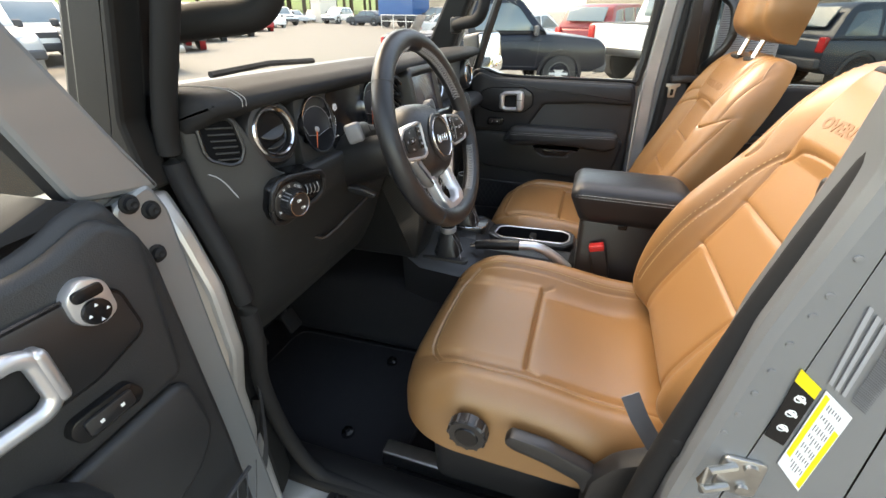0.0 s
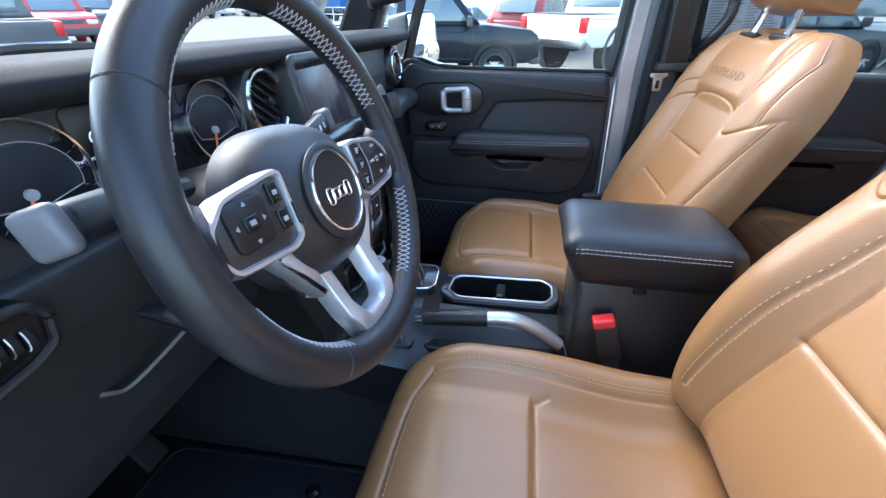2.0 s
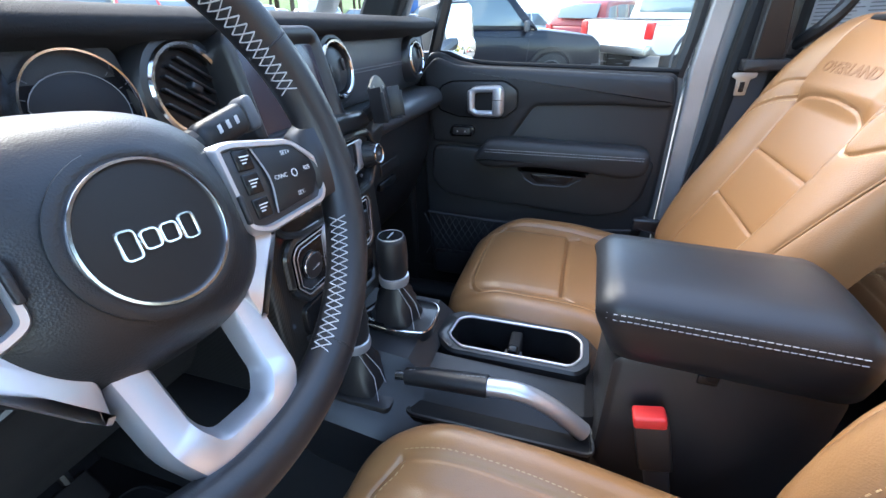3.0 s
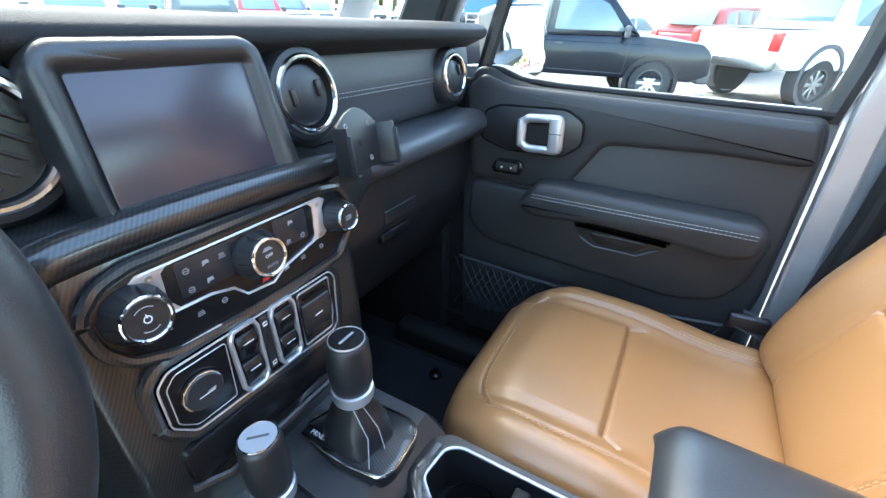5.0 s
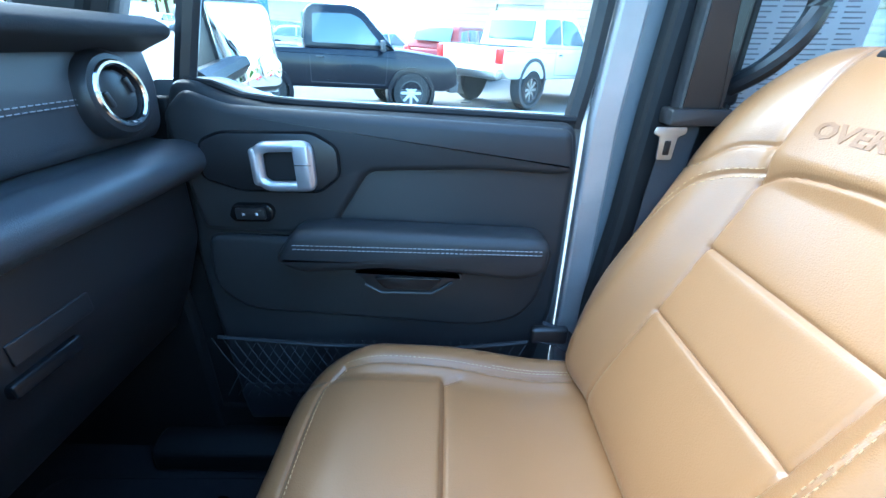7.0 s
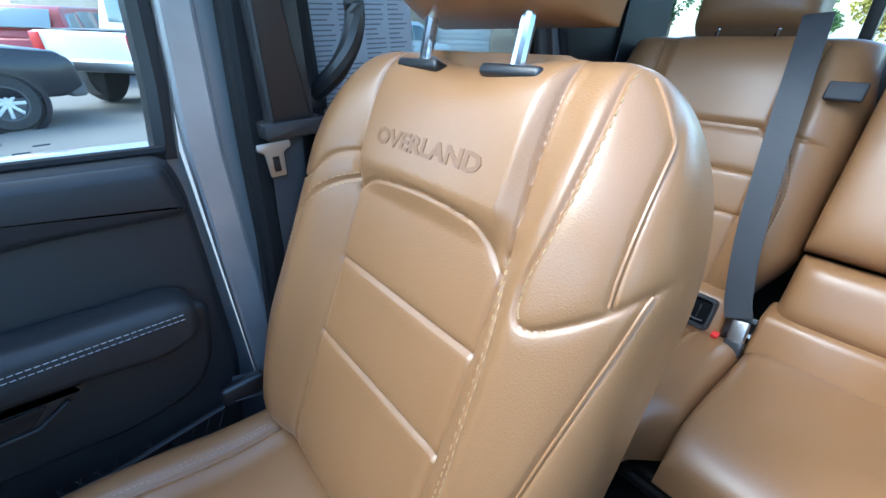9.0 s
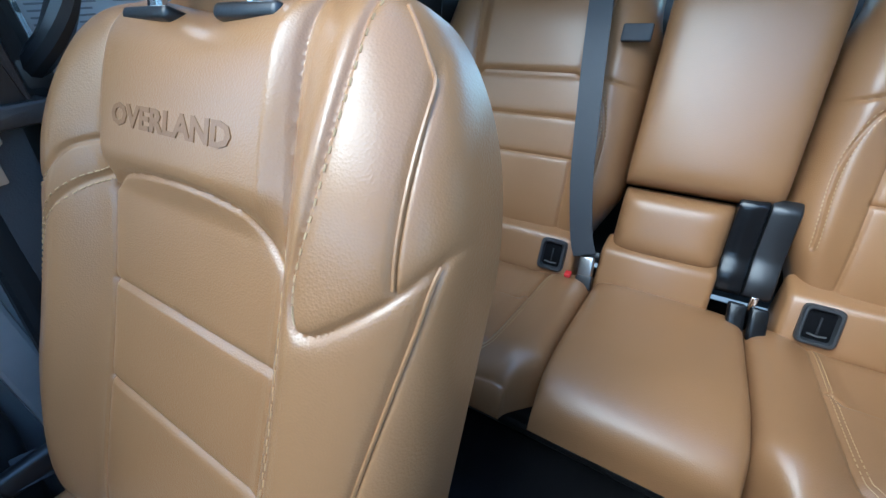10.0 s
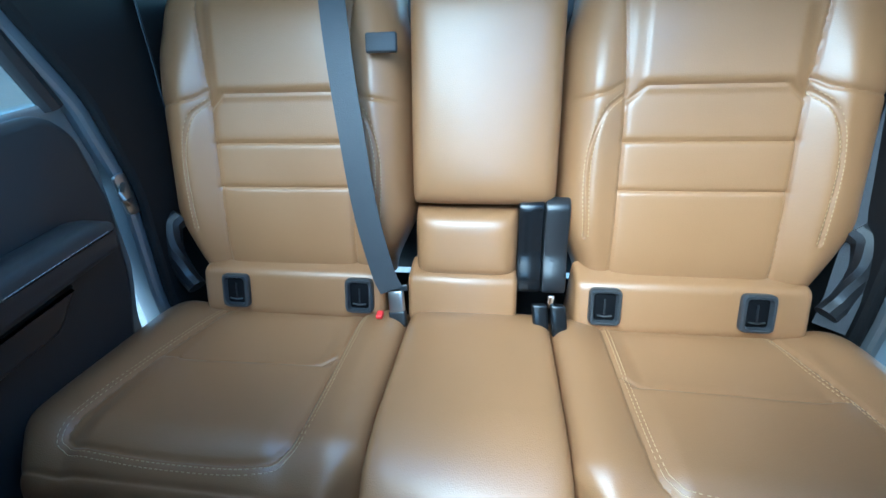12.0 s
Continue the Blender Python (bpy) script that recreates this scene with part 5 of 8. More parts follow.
    vf = loft([[Vector(p) for p in sec] for sec in arm])
    part("spoke_arm", vf if s_ > 0 else (vf[0], [q[::-1] for q in vf[1]]), WHEEL_LEATHER, wheel, local=True, sharp=70)
    # strip from the button pad down to the lower spoke
    part("spoke_strip", prism(rounded(f([(0.046, -0.072), (0.072, -0.036), (0.094, -0.038), (0.072, -0.066), (0.050, -0.098)]), 0.005), "z", -0.030, -0.008, 0.005), SATIN, wheel, "satin silver strip below pad", local=True)


spoke_pad(1)
spoke_pad(-1)
# lower spoke: a silver loop from the hub to the rim
u_out = rounded([(-0.046, -0.050), (0.058, -0.050), (0.055, -0.132), (0.040, -0.160), (-0.030, -0.160), (-0.042, -0.132)], 0.008, 5)
u_in = rounded([(-0.020, -0.060), (0.034, -0.060), (0.032, -0.122), (0.021, -0.137), (-0.010, -0.137), (-0.018, -0.122)], 0.006, 5)
between = lambda k: [(x + (p - x) * k, y + (q - y) * k) for (x, y), (p, q) in zip(u_out, u_in)]
v, q = band([(u_out, -0.018), (u_out, -0.003), (between(0.12), 0.002), (between(0.45), 0.0035), (between(0.80), 0.001), (between(0.92), -0.004), (u_in, -0.016)], Matrix.Identity(4))
part("lower_spoke", ([(x, y, z - 0.020 * float(sm(y, -0.14, -0.085))) for x, y, z in v], q), SATIN, wheel, "satin silver lower spoke", local=True)
# column with stalks
STALK = mat("mid_grey_plastic", (0.13, 0.13, 0.14), 0.4)
col = thing("steering_column", "black steering column cover with two stalks", "steering column", (0.2, 0.425, 1.32))
part("column_cover", loft([[MW @ Vector((r * math.cos(a), r * 0.8 * math.sin(a) - 0.005, z)) for a in np.linspace(0, 2 * math.pi, 24, endpoint=False)] for z, r in ((-0.26, 0.075), (-0.12, 0.068), (-0.055, 0.058), (-0.035, 0.045))]), PLASTIC, col, sharp=50)
for s_, name in ((-1, "signal_stalk"), (1, "wiper_stalk")):
    p0, p1, p2 = (Vector((0.215, 0.375, 1.385)), Vector((0.236, 0.298, 1.403)), Vector((0.252, 0.238, 1.411))) if s_ < 0 else (MW @ Vector((0.045, 0.022, -0.085)), MW @ Vector((0.112, 0.040, -0.080)), MW @ Vector((0.172, 0.058, -0.076)))
    ms_ = basis((p1 + p2) / 2, p2 - p1, WU)
    st = part(name, tube([p0, p1], [0.009, 0.012], 10), PLASTIC, col, "black plastic stalk")
    part("stalk_barrel", rbox((-0.004, 0, 0), (0.058, 0.027, 0.024), 0.009, ms_), PLASTIC, st, "black stalk barrel")
    part("stalk_tip", rbox((0.0285, 0, 0), (0.013, 0.031, 0.027), 0.006, ms_), STALK, st, "grey stalk end")
    for k in (-0.012, -0.002, 0.008):
        part("stalk_mark", rbox((k, 0.001, 0.0122), (0.004, 0.007, 0.0006), 0.0003, ms_), WHITE_INK, st)
part("tilt_lever", prism(rounded([(0.17, 1.278), (0.225, 1.268), (0.232, 1.276), (0.20, 1.288), (0.17, 1.290)], 0.004), "y", 0.318, 0.336, 0.004), PLASTIC, col, "black tilt lever")

# ---- pedals and mats ----
for yy, zz, ww in ((0.33, 0.78, 0.10), (0.50, 0.74, 0.055)):
    pd = thing("pedal", "dark rubber-faced foot pedal on steel arm", "pedal", (-0.28, yy, zz), "pedals")
    mp = basis((-0.24, yy, zz), (0, 1, 0), (-0.45, 0, 0.9))
    part("pad", rbox((0, 0, 0), (ww, 0.07, 0.014), 0.005, mp), RUBBER, pd)
    part("arm", tube([(-0.25, yy, zz), (-0.30, yy, 0.95), (-0.40, yy, 1.05)], 0.009, 8), PLASTIC, pd)
dp = thing("foot_rest", "dark grey foot rest pad beside pedals", "foot rest", (-0.3, 0.18, FLOOR))
part("pad", rbox((0, 0, 0), (0.08, 0.22, 0.02), 0.006, basis((-0.28, 0.19, 0.70), (0, 1, 0), (-0.7, 0, 0.7))), RUBBER, dp)
for y0 in (0.405, 1.17):
    mt = thing("floor_mat", "black carpet floor mat with raised hem", "floor mat", (0.05, y0, FLOOR), "floor mats")
    outline = rounded([(-0.30, y0 - 0.19), (-0.02, y0 - 0.225), (0.26, y0 - 0.21), (0.27, y0 + 0.20), (-0.30, y0 + 0.19)], 0.05, 6)
    part("carpet", prism(outline, "z", FLOOR + 0.002, FLOOR + 0.012, 0.004), CARPET, mt)
    part("hem", tube([(x, y, FLOOR + 0.010) for x, y in outline], 0.006, 6, closed=True), RUBBER, mt)
    for hy in (y0 - 0.14, y0 + 0.135):
        part("fixing_hook", lathe([(0.018, 0), (0.016, 0.008), (0.008, 0.012), (0.007, 0.020), (0, 0.021)], Matrix.Translation((0.09, hy, FLOOR + 0.012)), 16), GLOSS, mt, "black fixing button")

# ---- centre console ----
con = thing("centre_console", "black centre console with cup holders and carbon-look trim", "console", (0.4, CY, FLOOR))
body = loft([[(x, y0, FLOOR), (x, y1, FLOOR), (x, y1, zn - 0.03), (x, y1 - 0.02, zn), (x, 0.806, zn), (x, 0.804, z), (x, y0 + 0.10, z), (x, y0 + 0.075, z - 0.03), (x, y0 + 0.02, z - 0.055), (x, y0, z - 0.08)]
             for x, y0, y1, z, zn in ((0.10, 0.665, 0.93, 1.03, 1.03), (0.16, 0.655, 0.935, 0.992, 0.992), (0.31, 0.648, 0.940, 0.982, 0.982), (0.34, 0.645, 0.942, 0.955, 0.955), (0.345, 0.645, 0.942, 0.955, 0.875), (0.588, 0.640, 0.945, 0.948, 0.875), (0.592, 0.642, 0.944, 0.946, 0.946), (0.62, 0.665, 0.92, 0.93, 0.93))])
part("console_body", body, PLASTIC, con, sharp=30)
sb_out = [(0.184, 0.815), (0.196, 0.799), (0.262, 0.792), (0.320, 0.800), (0.328, 0.818), (0.324, 0.874), (0.308, 0.890), (0.222, 0.888), (0.204, 0.872)]
part("shifter_bezel", prism(rounded(sb_out, 0.010), "z", 0.975, 0.996, 0.003), CARBON, con, "carbon-look shifter bezel")
part("bezel_trim", tube([(x, y, 0.997) for x, y in rounded(sb_out, 0.010)], 0.0018, 6, closed=True), CHROME, con, "chrome bezel outline")
part("gear_display", rbox((0.217, 0.8065, 0.998), (0.056, 0.016, 0.004), 0.001), GLOSS, con)
part("gear_word", text_mesh("PRNDM", 0.0095, basis((0.217, 0.8065, 1.0006), (1, 0, 0), (0, 1, 0)), 0.0002), WHITE_INK, con, "white gear letters")


def lever(name, x, y, z0, top, label, lean, r=0.022):
    s = thing(name, label, "gear lever", (x, y, z0))
    ax = Vector((lean, 0, 1)).normalized()
    p = Vector((x, y, z0))
    hgt = top - z0
    boot = loft([[p + ax * (hgt * h) + Vector((w * (abs(math.cos(a)) ** 0.6) * math.copysign(1, math.cos(a)), w * 0.9 * (abs(math.sin(a)) ** 0.6) * math.copysign(1, math.sin(a)), 0)) + Vector((0.0035 * math.sin(5 * a + 14 * h), 0, 0)) for a in np.linspace(0, 2 * math.pi, 28, endpoint=False)]
                 for h, w in ((0.0, 0.042), (0.05, 0.042), (0.12, 0.037), (0.18, 0.036), (0.26, 0.029), (0.34, 0.026), (0.42, 0.019), (0.47, 0.016))])
    bt = part("boot", boot, WHEEL_LEATHER, s, "black leather boot", sharp=60)
    part("boot_stitching", join(*[tube([p + ax * hgt * 0.46 + Vector((0.013 * c, d * 0.006 - 0.012, 0)), p + ax * hgt * 0.22 + Vector((0.038 * c, d * 0.010 - 0.012, 0)), p + Vector((0.048 * c, d * 0.016 - 0.02, 0.003))], 0.0007, 4) for c, d in ((1, 1), (1, -1))]), GREY_STITCH, bt)
    m = axis_m(p + ax * hgt * 0.42, ax)
    L = hgt * 0.58
    part("collar", lathe([(r * 0.72, 0), (r * 0.95, 0.004), (r * 1.02, 0.012), (r * 0.98, 0.020), (r * 0.8, 0.022), (0, 0.022)], m, 28), SATIN, s, "silver collar")
    part("knob", lathe([(r * 0.88, 0.021), (r * 0.97, 0.03), (r * 1.02, L * 0.6), (r * 0.96, L * 0.93), (r * 0.88, L), (r * 0.8, L + 0.001)], m, 30), WHEEL_LEATHER, s, "black leather knob", sharp=60)
    part("knob_cap", lathe([(r * 0.82, L - 0.001), (r * 0.80, L + 0.002), (0, L + 0.002)], m, 28), ENGRAVED if name.startswith("transfer") else GLOSS, s, "engraved knob cap")
    part("cap_ring", ring(r * 0.83, 0.0016, 0.0025, m @ Matrix.Translation((0, 0, L)), 30), CHROME if name.startswith("transfer") else SATIN, s, "thin bright cap ring")
    part("cap_mark", rbox((0, 0, L + 0.0024), (r * 0.9, r * 0.12, 0.0006), 0.0002, m), INK if name.startswith("transfer") else DIM_INK, s)


lever("shift_lever", 0.253, 0.839, 0.995, 1.156, "black leather automatic shift lever with silver collar", 0.02, 0.0265)
lever("transfer_lever", 0.235, 0.722, 0.940, 1.105, "black transfer-case lever with silver engraved cap", 0.0, 0.024)
part("lever_bezel", prism(rounded([(0.16, 0.675), (0.16, 0.78), (0.305, 0.775), (0.305, 0.675)], 0.012), "z", 0.915, 0.942, 0.004), PLASTIC, con)
# cup holders
cup_in = [(0.350, 0.846), (0.356, 0.896), (0.374, 0.908), (0.560, 0.908), (0.582, 0.888), (0.582, 0.846), (0.566, 0.822), (0.378, 0.822)]
cup_ex = [(0.322, 0.842), (0.330, 0.905), (0.352, 0.925), (0.575, 0.922), (0.598, 0.898), (0.598, 0.834), (0.577, 0.808), (0.362, 0.808)]
ci, ce = rounded(cup_in, 0.010), rounded(cup_ex, 0.010)
k_ = len(ci)
rimv = [(x, y, z) for loop_, z in ((ce, 0.870), (ce, 0.958), (inset(ce, 0.004), 0.963), (ci, 0.963), (ci, 0.872)) for x, y in loop_]
part("cup_surround", (rimv, [[r * k_ + i, r * k_ + (i + 1) % k_, (r + 1) * k_ + (i + 1) % k_, (r + 1) * k_ + i] for r in range(4) for i in range(k_)]), PLASTIC, con)
part("carbon_plate", prism(rounded([(0.326, 0.846), (0.333, 0.903), (0.350, 0.898), (0.345, 0.850), (0.366, 0.818), (0.360, 0.813)], 0.002), "z", 0.9632, 0.9645, 0.0004), CARBON, con, "carbon-look plate")
part("cup_floor", prism(inset(ci, -0.002), "z", 0.870, 0.878, 0.001), RUBBER, con, "dark floor of double cup holder")
part("cup_rim", tube([(x, y, 0.9635) for x, y in ci], 0.0026, 8, closed=True), SATIN, con, "silver cup holder rim")
for xc in (0.410, 0.524):
    part("cup_wall", lathe([(0.041, 0.876), (0.041, 0.905), (0.039, 0.906), (0.038, 0.876)], Matrix.Translation((xc, 0.865, 0)), 30, False), GLOSS, con)
part("cup_divider", rbox((0.468, 0.865, 0.915), (0.022, 0.074, 0.076), 0.005), RUBBER, con)
for sx in (-1, 1):
    part("cup_grip", lathe([(0.010, 0), (0.0095, 0.004), (0, 0.006)], axis_m((0.468 + sx * 0.011, 0.852, 0.936), (sx, 0, 0)), 16), PLASTIC, con, "sprung cup grip")
part("divider_tab", rbox((0.468, 0.842, 0.958), (0.016, 0.016, 0.012), 0.003), GLOSS, con)
# solid dark plate in place of a hollow; its colour stands for the recess shade
part("brake_tray", prism(rounded([(0.325, 0.690), (0.325, 0.742), (0.600, 0.748), (0.606, 0.694)], 0.015), "z", 0.880, 0.926, 0.004), RUBBER, con, "dark plate standing for the shaded recess around hand brake")
part("tray_edge", tube([(x, y, 0.926) for x, y in rounded([(0.325, 0.690), (0.325, 0.742), (0.600, 0.748), (0.606, 0.694)], 0.015)], 0.0035, 6, closed=True), PLASTIC, con)
# hand brake
hb = thing("hand_brake", "black leather hand brake lever with silver arm and button", "hand brake", (0.44, 0.71, 0.94))
part("grip", tube([(0.325, 0.710, 0.985), (0.36, 0.710, 0.992), (0.452, 0.710, 1.000)], [0.0135, 0.0155, 0.0165], 14), WHEEL_LEATHER, hb)
part("button", tube([(0.308, 0.710, 0.982), (0.326, 0.710, 0.985)], 0.0085, 12), CHROME, hb, "chrome release button")
part("arm", tube(curve([(0.452, 0.710, 1.000), (0.50, 0.712, 1.000), (0.545, 0.716, 0.978), (0.59, 0.720, 0.940)]), [0.0135] * 19, 12), SATIN, hb, "satin silver arm")
part("grip_stitching", join(*[tube([(0.33 + 0.0075 * i, 0.710, 0.9995 + 0.00105 * i + 0.0012), (0.335 + 0.0075 * i, 0.710, 1.0000 + 0.00105 * i + 0.0012)], 0.0007, 4) for i in range(16)]), GREY_STITCH, hb)
# arm-rest box
ar = thing("armrest_box", "black console armrest box with padded stitched lid", "armrest", (0.76, CY, FLOOR))
part("box", prism(rounded([(0.600, FLOOR), (0.606, 1.098), (0.850, 1.098), (0.855, FLOOR)], 0.02), "y", 0.712, 0.858, 0.01), PLASTIC, ar)
LID = [(0.000, 1.199), (0.050, 1.197), (0.076, 1.192), (0.088, 1.184), (0.0935, 1.174), (0.0945, 1.164), (0.0925, 1.150), (0.086, 1.122), (0.079, 1.100), (0.072, 1.094)]


def lid_section(s_):
    """One cross-section of the lid, s_ from 0 at the front to 1 at the back."""
    tip = max(0.0, 1 - s_ / 0.10) ** 2.2
    end = max(0.0, (s_ - 0.86) / 0.14) ** 2
    half = [(w * (1 - 0.13 * tip - 0.22 * end), z - 0.020 * tip * max(0.0, (z - 1.16) / 0.04) - 0.012 * s_ - 0.025 * end * max(0.0, (z - 1.15) / 0.05)) for w, z in LID]
    half = [(0.0, half[0][1])] + half[1:]
    loop_ = half + [(-w, z) for w, z in half[::-1] if w > 0]
    return [(0.577 + 0.285 * s_ + (1 - s_) * 0.42 * max(0.0, 1.160 - z), CY - w, z) for w, z in loop_]


stops = [0.0, 0.008, 0.02, 0.035, 0.055, 0.08, 0.11] + [0.15 + 0.06 * i for i in range(12)] + [0.87, 0.91, 0.95, 0.98, 1.0]
ld = part("lid", loft([lid_section(q) for q in stops]), WHEEL_LEATHER, ar, "black padded lid", sharp=50)
for s_ in (-1, 1):
    for row_ in (0.0, 0.007):
        rows_ = []
        for i in range(33):
            q = 0.035 + 0.0255 * i
            w = 0.0950 * (1 - 0.13 * max(0.0, 1 - q / 0.10) ** 2.2)
            x, z = 0.578 + 0.285 * q, 1.166 + row_ - 0.012 * q - 0.004 * max(0.0, 1 - q / 0.1)
            rows_.append(tube([(x, CY + s_ * (w - 0.10 * row_), z), (x + 0.0052, CY + s_ * (w - 0.10 * row_), z)], 0.0007, 4))
        part("stitching", join(*rows_), GREY_STITCH, ld, "grey contrast stitching")
part("latch", rbox((0.711, 0.711, 1.085), (0.022, 0.004, 0.014), 0.003), GLOSS, ar)
# front belt buckles beside the console
for y0, s_ in ((0.683, 1), (0.888, -1)):
    bu = thing("belt_buckle", "black belt buckle with red release button", "seat belt buckle", (0.68, y0, 0.80), "front belt buckles")
    mbk = Matrix.Translation((0.665, y0, 1.0)) @ Matrix.Rotation(radians(-14), 4, "Y")
    part("housing", rbox((0, 0, -0.005), (0.040, 0.022, 0.085), 0.005, mbk), PLASTIC, bu)
    part("release_button", rbox((-0.001, 0, 0.037), (0.037, 0.0235, 0.018), 0.004, mbk), RED, bu, "red release button")
    part("stem", rbox((0.0, 0, -0.13), (0.030, 0.012, 0.18), 0.004, mbk), BELT, bu)

# ---- phone cradle on the dash ----
ph = thing("phone_holder", "black metal phone cradle clamped to dashboard", "phone holder", (0.18, 0.95, 1.33))
PH = Matrix.Translation((0.207, 0.950, 1.354)) @ Matrix.Rotation(radians(8), 4, "Z") @ Matrix.Rotation(radians(-8), 4, "Y") @ Matrix.Rotation(radians(-5), 4, "X")
arch = [(-0.041, -0.032), (0.041, -0.032), (0.041, 0.022)] + [(0.041 - 0.004 - 0.074 * i / 14, 0.024 + 0.016 * math.sin(math.pi * i / 14)) for i in range(15)] + [(-0.041, 0.022)]
part("back_plate", prism(arch, "x", -0.002, 0.002, 0.0006, PH), POWDER, ph)
for s_ in (-1, 1):
    part("clamp_arm", prism([(-0.002, s_ * 0.040), (0.004, s_ * 0.0405), (0.022, s_ * 0.0475), (0.022, s_ * 0.0510), (0.002, s_ * 0.0445), (-0.002, s_ * 0.0445)], "z", -0.033, 0.020, 0.0006, PH), POWDER, ph)
    part("clamp_lip", prism([(0.0205, s_ * 0.0470), (0.026, s_ * 0.0480), (0.026, s_ * 0.0515), (0.0205, s_ * 0.0515)], "z", -0.033, 0.012, 0.0008, PH), POWDER, ph)
    part("clamp_foot", prism([(0.004, s_ * 0.041), (0.024, s_ * 0.048), (0.024, s_ * 0.036), (0.004, s_ * 0.034)], "z", -0.0345, -0.032, 0.0004, PH), POWDER, ph)
for a, b in ((-0.024, 0.021), (0.022, 0.021), (-0.022, -0.020), (0.020, -0.020)):
    part("screw", ring(0.0032, 0.0012, 0.001, PH @ axis_m((0.002, a, b), (1, 0, 0)), 12), STEEL, ph)
part("hole", lathe([(0.004, 0.0022), (0.004, 0.0024), (0, 0.0024)], PH @ axis_m((0, 0.0, 0.0), (1, 0, 0)), 12), RUBBER, ph)
part("stem", tube([(0.165, 0.950, 1.318), (0.203, 0.950, 1.345)], 0.012, 10), POWDER, ph)

# ---- doors ----
def door_parts(d, T, mirrored):
    """The front door, drawn closed on the passenger side, under the thing d; T takes it to d's own frame."""
    def add(name, vf, material, parent, label="", sharp=40):
        vf = shift(vf, T)
        if mirrored:
            vf = (vf[0], [q[::-1] for q in vf[1]])
        return part(name, vf, material, parent, label, local=True, sharp=sharp)

    skin = [(0.055, 0.66), (0.06, 1.00), (0.045, 1.36), (0.06, 1.405), (0.16, 1.405), (0.24, 1.375), (0.765, 1.350), (0.770, 0.70), (0.74, 0.66)]
    add("door_shell", prism(rounded(skin, 0.015), "y", 1.498, 1.548, 0.006), PAINT, d, "grey painted door shell")
    panel = [(0.095, 0.70), (0.085, 1.00), (0.085, 1.33), (0.115, 1.405), (0.150, 1.405), (0.190, 1.385), (0.26, 1.370), (0.742, 1.346), (0.752, 1.30), (0.748, 1.00), (0.70, 0.72), (0.66, 0.69)]
    add("inner_panel", prism(rounded(panel, 0.02), "y", 1.455, 1.500, 0.014), VINYL, d, "black moulded door panel", 50)
    # upper shelf swelling and the scooped middle
    add("upper_pad", prism(rounded([(0.10, 1.36), (0.14, 1.395), (0.20, 1.372), (0.735, 1.340), (0.746, 1.275), (0.728, 1.268), (0.60, 1.275), (0.412, 1.270), (0.338, 1.160), (0.25, 1.158), (0.12, 1.165)], 0.016), "y", 1.438, 1.464, 0.016), VINYL, d, "black upper door pad", 50)
    add("lower_pad", prism(rounded([(0.12, 1.158), (0.262, 1.152), (0.32, 1.150), (0.734, 1.138), (0.712, 1.03), (0.68, 0.985), (0.60, 0.965), (0.16, 1.000), (0.11, 1.05)], 0.03), "y", 1.440, 1.462, 0.011), VINYL, d, "black lower door pad", 50)
    arm = prism(rounded([(0.252, 1.130), (0.292, 1.186), (0.34, 1.190), (0.69, 1.176), (0.712, 1.162), (0.708, 1.112), (0.66, 1.098), (0.55, 1.112), (0.43, 1.118), (0.30, 1.108)], 0.018), "y", 1.385, 1.458, 0.016)
    a = add("armrest", arm, VINYL, d, "padded black armrest with grey stitching", 55)
    for dz in (0.0, 0.007):
        add("stitching", join(*[tube([(0.292 + 0.0075 * i, 1.3836, 1.165 - dz - 0.00012 * i), (0.2972 + 0.0075 * i, 1.3836, 1.165 - dz - 0.00012 * i)], 0.0007, 4) for i in range(54)]), GREY_STITCH, a, "grey contrast stitching")
    add("pull_pocket", prism(rounded([(0.375, 1.112), (0.420, 1.062), (0.520, 1.060), (0.552, 1.086), (0.575, 1.102)], 0.010), "y", 1.405, 1.446, 0.008), PLASTIC, d, "grab pocket")
    add("pull_recess", prism(rounded([(0.415, 1.098), (0.435, 1.073), (0.512, 1.072), (0.535, 1.094)], 0.008), "y", 1.4025, 1.410, 0.001), GLOSS, d)
    add("pull_edge", tube([(0.40, 1.404, 1.082), (0.428, 1.404, 1.066), (0.516, 1.404, 1.065), (0.552, 1.404, 1.088)], 0.0025, 6), PLASTIC, d)
    # handle bezel, handle and lock switch
    bez = [(0.147, 1.261), (0.154, 1.319), (0.189, 1.333), (0.332, 1.333), (0.368, 1.311), (0.368, 1.266), (0.332, 1.239), (0.206, 1.241)]
    add("handle_bezel", prism(rounded(bez, 0.012), "y", 1.430, 1.448, 0.004), PLASTIC, d, "black handle bezel")
    add("bezel_edge", tube([(x, 1.4335, z) for x, z in rounded(bez, 0.012)], 0.003, 6, closed=True, up=(0, 1, 0)), GLOSS, d)
    add("handle_recess", prism(rounded([(0.232, 1.262), (0.232, 1.308), (0.306, 1.310), (0.306, 1.258)], 0.012), "y", 1.4285, 1.434, 0.001), RUBBER, d)
    loop = rounded([(0.246, 1.262), (0.247, 1.306), (0.258, 1.314), (0.326, 1.316), (0.326, 1.252), (0.258, 1.252)], 0.010, 4)
    add("handle", tube([(x, 1.421, z) for x, z in loop], 0.0088, 10, closed=True, up=(0, 1, 0)), SATIN, d, "satin chrome door handle")
    add("handle_block", rbox((0.243, 1.424, 1.283), (0.016, 0.024, 0.060), 0.007), SATIN, d, "satin chrome handle block")
    add("handle_lever", rbox((0.317, 1.421, 1.284), (0.026, 0.021, 0.072), 0.005), SATIN, d, "satin chrome release lever")
